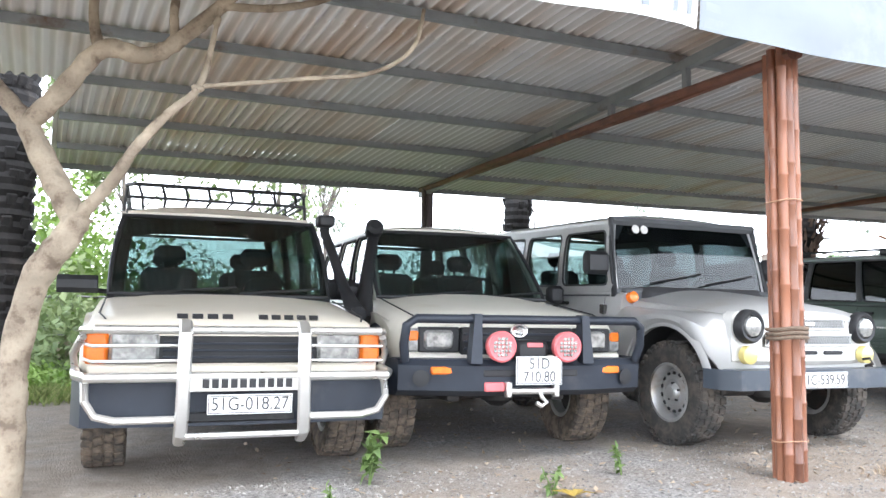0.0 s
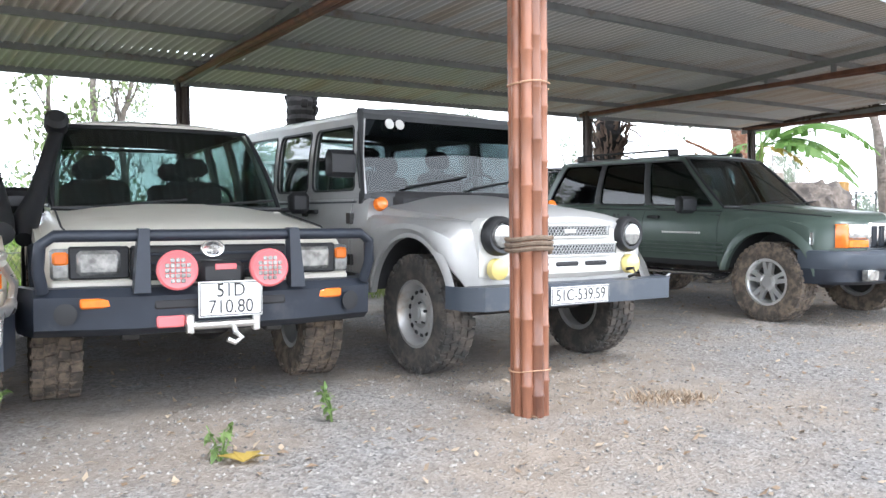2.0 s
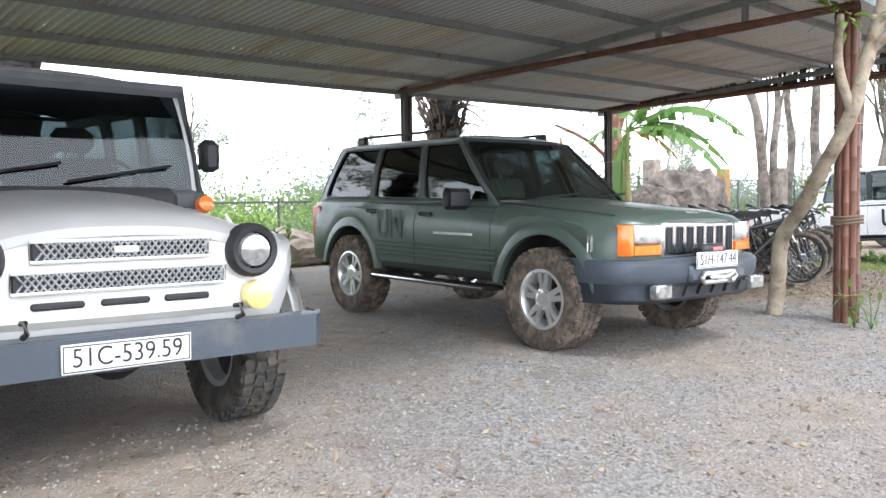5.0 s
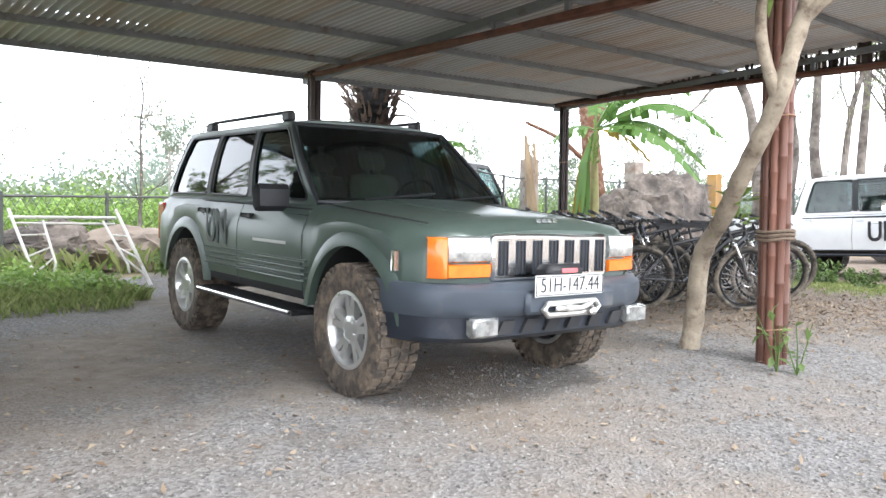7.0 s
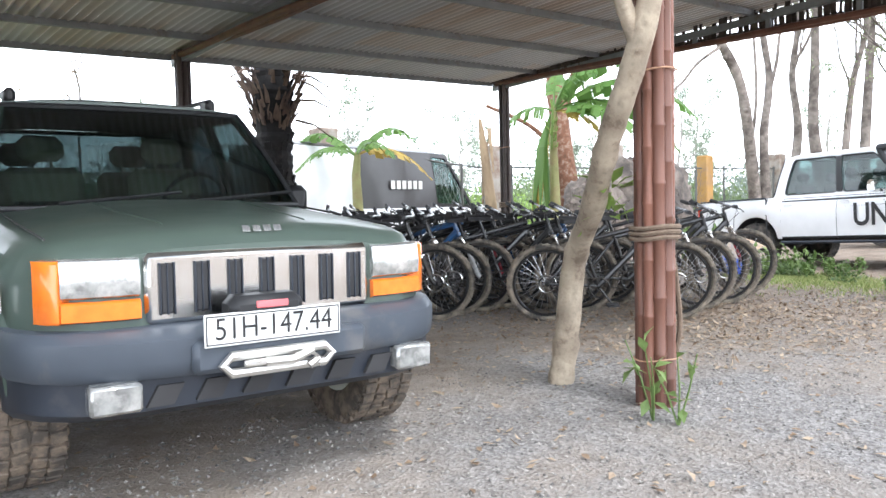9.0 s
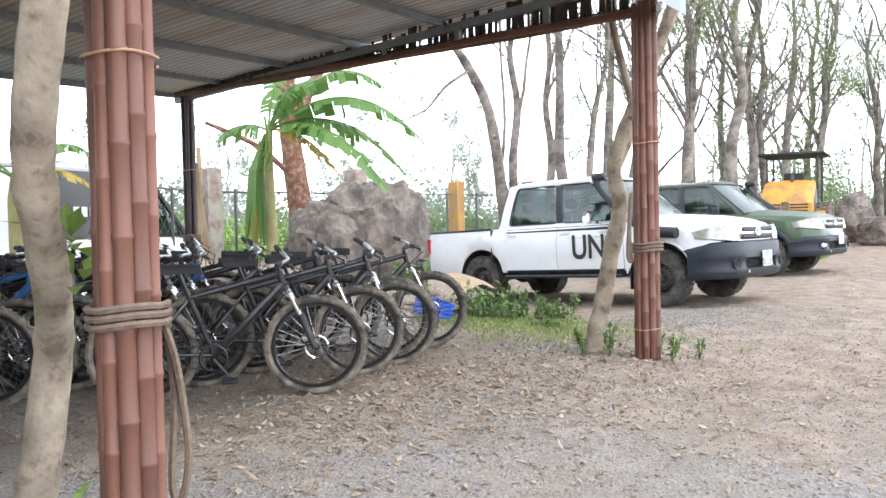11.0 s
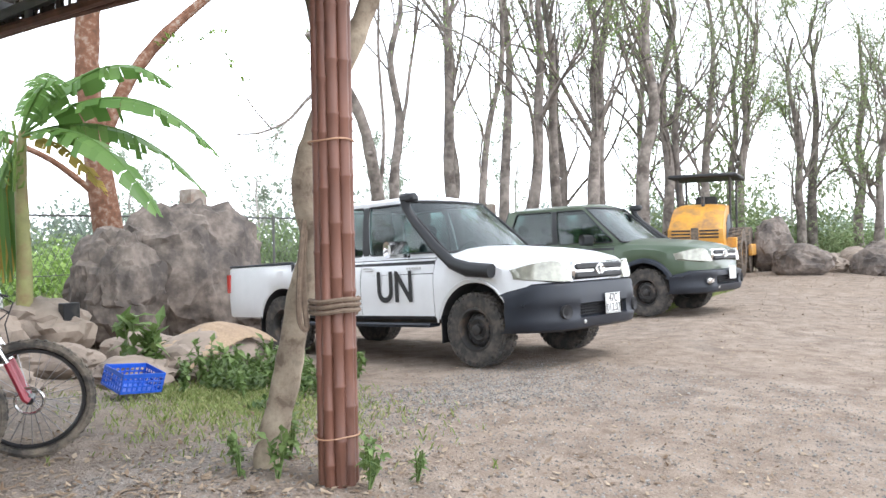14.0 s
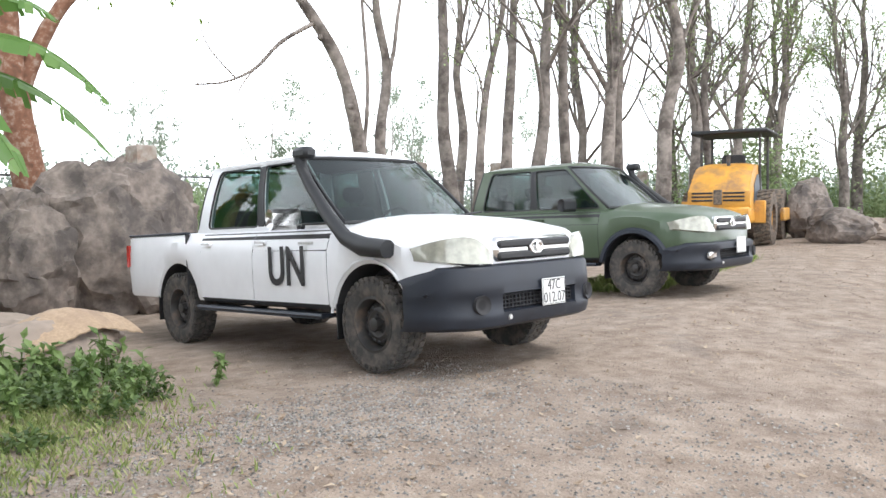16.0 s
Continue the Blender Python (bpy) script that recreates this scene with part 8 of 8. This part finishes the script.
def strip(u0, u1, v0, v1):
    def pick(r):
        p = uv(r.uniform(u0, u1), r.uniform(v0, v1))
        return p.x, p.y
    return pick


def pebble(s_, p, r):
    a = r.uniform(0.005, 0.014)
    d = [Vector((r.uniform(0.6, 1.3) * a * math.cos(t + r.uniform(-0.3, 0.3)), r.uniform(0.6, 1.3) * a * math.sin(t), 0)) for t in (0, 1.57, 3.14, 4.71)]
    top = Vector((r.uniform(-0.3, 0.3) * a, r.uniform(-0.3, 0.3) * a, a * r.uniform(0.5, 0.9)))
    s_.add([p + q for q in d] + [p + top], [(0, 1, 4), (1, 2, 4), (2, 3, 4), (3, 0, 4)])


def litter(s_, p, r):
    leaf(s_, p + Vector((0, 0, 0.008)), Vector((r.uniform(-1, 1), r.uniform(-1, 1), r.uniform(-0.05, 0.25))), r.uniform(0.007, 0.017), r.uniform(0.025, 0.075), r.uniform(-0.2, 0.25), r)


def blade(s_, p, r, hmin=0.05, hmax=0.16):
    for _ in range(3):
        h = r.uniform(hmin, hmax)
        a = r.uniform(0, 6.28)
        d = Vector((math.cos(a), math.sin(a), 0))
        w = d.cross(Vector((0, 0, 1))) * r.uniform(0.003, 0.006)
        q = p + Vector((r.uniform(-0.05, 0.05), r.uniform(-0.05, 0.05), -0.01))
        s_.add([q - w, q + w, q + d * h * 0.25 + Vector((0, 0, h * 0.7)) + w * 0.7, q + d * h * 0.6 + Vector((0, 0, h))], [(0, 1, 2), (0, 2, 3)])


STONES = foliage("loose_stones", (0.10, 0.095, 0.09), (0.36, 0.34, 0.31), 0.9, 0.0)
DRIVESTONES = foliage("dusty_drive_stones", (0.13, 0.10, 0.08), (0.42, 0.36, 0.30), 0.9, 0.0)
scatter("loose_gravel", "loose grey and pale gravel stones", "gravel", STONES, 34000, strip(-4, 16, -2.6, 1.2), pebble, 1)
scatter("coarse_gravel", "patch of coarse dark gravel by the pickup", "gravel", STONES, 5000, lambda r: (r.gauss(14.7, 0.7), r.gauss(11.9, 0.45)), pebble, 2)
scatter("drive_gravel", "loose stones over the drive", "gravel", DRIVESTONES, 14000, strip(10, 34, -5, 2), pebble, 3)
scatter("fallen_leaves", "dry brown fallen leaves", "leaves", DRYLEAF, 4000, strip(-3, 14, -2.4, 4.5), litter, 4)
scatter("leaf_litter", "heaps of dry leaves under the bicycles", "leaves", DRYLEAF, 5200, lambda r: (r.gauss(10.5, 1.5), r.gauss(10.6, 0.9)), litter, 5)
scatter("drive_leaves", "dry leaves strewn over the drive", "leaves", DRYLEAF, 3000, strip(12, 36, -4, 3), litter, 6)


def clump(cx, cy, sx, sy):
    return lambda r: (r.gauss(cx, sx), r.gauss(cy, sy))


scatter("verge_grass", "short green grass beside the posts", "grass", GRASSMAT, 2600, clump(13.0, 12.85, 0.45, 0.8), lambda s_, p, r: blade(s_, p, r, 0.02, 0.07), 7)
scatter("grass_patch", "short grass before the boulders", "grass", GRASSMAT, 9000, strip(-9, 4.6, 5.2, 9.0), lambda s_, p, r: blade(s_, p, r, 0.05, 0.16), 8)
scatter("tall_grass", "bright green grass behind the shed", "grass", GRASSMAT, 26000, strip(-6, 4.9, 5.7, 9.0), lambda s_, p, r: blade(s_, p, r, 0.05, 0.17), 9)
scatter("field_grass", "yellowing field grass", "grass", GRASSMAT, 22000, strip(-14, 30, 9, 22), lambda s_, p, r: blade(s_, p, r, 0.15, 0.5), 10)
scatter("dry_tuft", "tuft of dry yellow grass on the gravel", "grass", DRYLEAF, 120, clump(3.1, 5.3, 0.12, 0.06), lambda s_, p, r: blade(s_, p, r, 0.02, 0.06), 11)
scatter("drive_grass", "grass strip beside the drive", "grass", GRASSMAT, 3200, strip(21, 27, 1.0, 2.4), lambda s_, p, r: blade(s_, p, r, 0.05, 0.16), 12)


def weed(x, y, h, seed, n=14, label="small green weed growing in the gravel"):
    r = random.Random(seed)
    t = thing("weed", Matrix.Translation((x, y, ground_z(x, y))), label, "plant", "weeds in the gravel")
    st, lv = Shape(), Shape()
    for k in range(3):
        tip = Vector((r.uniform(-0.3, 0.3) * h, r.uniform(-0.3, 0.3) * h, h * r.uniform(0.7, 1.0)))
        st.tube([(0, 0, -0.02), tip * 0.5 + Vector((0.01, 0, 0)), tip], [0.006, 0.005, 0.003], 5)
        for i in range(n):
            leaf(lv, tip * r.uniform(0.2, 1.0), rand_dir(r, 0.3), h * 0.07, h * r.uniform(0.18, 0.36), 0.2, r)
    part("stem", st, WEEDLEAF, t, fix=False)
    part("foliage", lv, WEEDLEAF, t, fix=False, sharp=0)


for i, (x, y, h) in enumerate([(-0.42, 4.82, 0.34), (-0.55, 4.15, 0.14), (0.63, 4.6, 0.2), (1.15, 5.15, 0.2), (8.42, 8.05, 0.4), (8.5, 7.95, 0.35), (12.55, 10.6, 0.3), (12.9, 10.25, 0.24), (12.4, 10.75, 0.26), (13.0, 10.5, 0.22), (12.75, 10.95, 0.3), (13.15, 10.2, 0.18), (12.6, 14.5, 0.7), (12.75, 14.3, 0.5), (13.3, 13.7, 0.4), (13.7, 13.9, 0.4), (13.5, 13.3, 0.35), (13.9, 13.5, 0.3), (13.1, 13.9, 0.4), (3.9, 15.3, 0.6), (4.2, 15.6, 0.8), (0.2, 14.9, 0.5)]):
    weed(x, y, h, i, 4 if i in (4, 5) else (22 if h > 0.3 else 12))
rr = random.Random(31)
for i in range(26):
    weed(rr.gauss(13.45, 0.3), rr.gauss(13.75, 0.6), rr.uniform(0.16, 0.3), 60 + i, 20, "leafy green weed beside the boulders")

# ---- small things ----
CRATEBLUE = mat("blue_crate_plastic", (0.02, 0.10, 0.55), 0.4, var=0.08, coat=0.2)
cr = thing("plastic_crate", Matrix.Translation((12.35, 13.35, ground_z(12.4, 13.3) + 0.08)) @ pose(0, 0, 0, 14, 6, 24) @ Matrix.Scale(0.74, 4), "blue perforated plastic crate lying on the grass", "crate")
for nm, a in (("end_panel", ((-0.26, -0.25), (-0.18, 0.18))), ("end_panel", ((0.25, 0.26), (-0.18, 0.18))), ("side_panel", ((-0.25, 0.25), (-0.18, -0.17))), ("side_panel", ((-0.25, 0.25), (0.17, 0.18)))):
    (x0, x1), (y0, y1) = a
    for z0, z1 in ((0.0, 0.03), (0.07, 0.09), (0.12, 0.14), (0.17, 0.22)):
        part("slat", Shape().box(x0, x1, y0, y1, z0, z1, 0.003), CRATEBLUE, cr)
    n = 9
    for i in range(n):
        if x1 - x0 > 0.1:
            q = lerp(x0, x1 - 0.02, i / (n - 1))
            part("rib", Shape().box(q, q + 0.02, y0 + 0.001, y1 - 0.001, 0, 0.21, 0.002), CRATEBLUE, cr)
        else:
            q = lerp(y0, y1 - 0.02, i / (n - 1))
            part("rib", Shape().box(x0 + 0.001, x1 - 0.001, q, q + 0.02, 0, 0.21, 0.002), CRATEBLUE, cr)
part("bottom", Shape().box(-0.25, 0.25, -0.17, 0.17, 0.0, 0.012, 0.002), CRATEBLUE, cr)

SACK = mat("tan_woven_mat", (0.42, 0.31, 0.21), 0.9, var=0.15, scale=40, c2=(0.33, 0.24, 0.17), amount=0.4, scale2=4, bump=0.4, bscale=90)
mt = thing("woven_mat", Matrix.Translation((13.38, 14.78, ground_z(13.4, 14.8) + 0.40)) @ pose(0, 0, 0, 6, -8, 28), "tan ribbed mat draped over a boulder", "mat")
part("sheet", Shape().sheet([[(x, y, 0.10 - 0.35 * x * x - 0.75 * y * y + 0.02 * math.sin(x * 9) + 0.006 * math.sin(x * 60)) for x in np.linspace(-0.6, 0.6, 40)] for y in np.linspace(-0.36, 0.36, 16)], (0, 0, -0.012)), SACK, mt, fix=False)

FRAMEWHITE = mat("chalky_white_steel", (0.62, 0.60, 0.56), 0.55, 0.2, var=0.12, c2=(0.36, 0.26, 0.18), amount=0.25, scale2=6)


def trestle(x, y, turn, roll=0):
    """A scaffold end frame: a top rail with two ladder sides that lean forward."""
    t = thing("scaffold_frame", Matrix.Translation((x, y, ground_z(x, y))) @ pose(0, 0, 0, 0, 0, turn) @ pose(0, 0, 0, roll), "chalky white steel scaffold frame on the grass", "scaffold frame", "scaffold frames on the grass")
    for sx in (-0.72, 0.68):
        a0, a1 = Vector((sx, 0, 0.9)), Vector((sx + 0.64, -0.6, 0.0))
        b0, b1 = Vector((sx + (0.45 if sx < 0 else -0.17), 0, 0.80)), Vector((sx + (0.80 if sx < 0 else 0.30), -0.45, 0.26))
        part("leg", Shape().tube([a0 + Vector((-0.02, 0.05, 0.06)), a1], 0.022, 8), FRAMEWHITE, t)
        part("inner_leg", Shape().tube([b0, b1, b1 * 0.5 + (a1 * 0.18 + a0 * 0.0) * 0.5 + Vector((b1.x * 0.41, b1.y * 0.45, 0.02))], 0.017, 8), FRAMEWHITE, t)
        for f_ in (0.32, 0.62, 0.86):
            part("rung", Shape().tube([a0.lerp(a1, f_), b0.lerp(b1, f_)], 0.015, 6), FRAMEWHITE, t)
    part("top_rail", Shape().tube([(-0.72, 0, 0.85), (0.68, 0, 0.85)], 0.022, 8), FRAMEWHITE, t)
    part("second_rail", Shape().tube([(-0.66, 0, 0.77), (0.66, 0, 0.77)], 0.016, 8), FRAMEWHITE, t)


trestle(2.7, 15.0, -12)
trestle(0.1, 14.4, -12, -25)

rp = thing("rope_coil", Matrix.Translation((*uv(7.25, 0.03)[:2], ground_z(*uv(7.1, 0)[:2]))), "slack brown rope hanging from the post", "rope")
part("strand", Shape().tube(catmull([(0.03, 0, 0.86), (0.07, 0.0, 0.7), (0.10, 0.0, 0.4), (0.07, 0.01, 0.22), (0.04, 0.0, 0.3), (0.06, 0.02, 0.6), (0.04, 0.02, 0.84)], 6), 0.014, 6), ROPE, rp)
rp = thing("rope_coil", Matrix.Translation((*uv(11.75, 0.05)[:2], ground_z(*uv(11.6, 0)[:2]))), "slack brown rope hanging from the post", "rope")
part("strand", Shape().tube(catmull([(-0.03, 0, 1.35), (-0.06, 0.0, 1.1), (-0.06, 0.02, 0.85), (-0.02, 0.02, 0.8), (-0.03, 0.03, 1.0), (-0.02, 0.02, 1.3)], 6), 0.014, 6), ROPE, rp)
hose = thing("garden_hose", Matrix.Translation((11.6, 15.2, ground_z(11.6, 15.2) + 0.03)), "loop of pale plastic hose on the ground", "hose")
part("loop", Shape().tube(catmull([(-1.2, 0.2, 0), (-0.5, -0.2, 0.01), (0.3, -0.1, 0.02), (0.6, 0.3, 0.02), (0.2, 0.6, 0.02), (-0.6, 0.5, 0.0), (-1.4, 0.7, 0.0)], 8), 0.018, 6), PALE, hose)
bx = thing("junction_box", Matrix.Translation((12.35, 18.0, ground_z(12.3, 18) + 0.62)) @ pose(0, 0, 0, 0, 0, 20), "small black electrical box fixed to a boulder", "electrical box")
part("case", Shape().box(-0.11, 0.11, -0.32, -0.18, -0.1, 0.13, 0.012), BLACK, bx)
part("cable", Shape().tube([(0.03, -0.25, -0.1), (0.05, -0.3, -0.3), (0.0, -0.32, -0.6)], 0.012, 6), BLACK, bx)
lf = thing("yellow_leaf", Matrix.Translation((0.74, 4.5, ground_z(0.74, 4.5) + 0.01)), "large fallen yellow leaf on the gravel", "leaf")
sl = Shape()
for a in (0.2, 1.0, 1.9, 2.6):
    leaf(sl, Vector((0, 0, 0.01)), Vector((math.cos(a), math.sin(a), 0.3)), 0.03, 0.14, 0.2, random.Random(int(a * 10)))
part("blade", sl, BANANADRY, lf, fix=False, sharp=0)
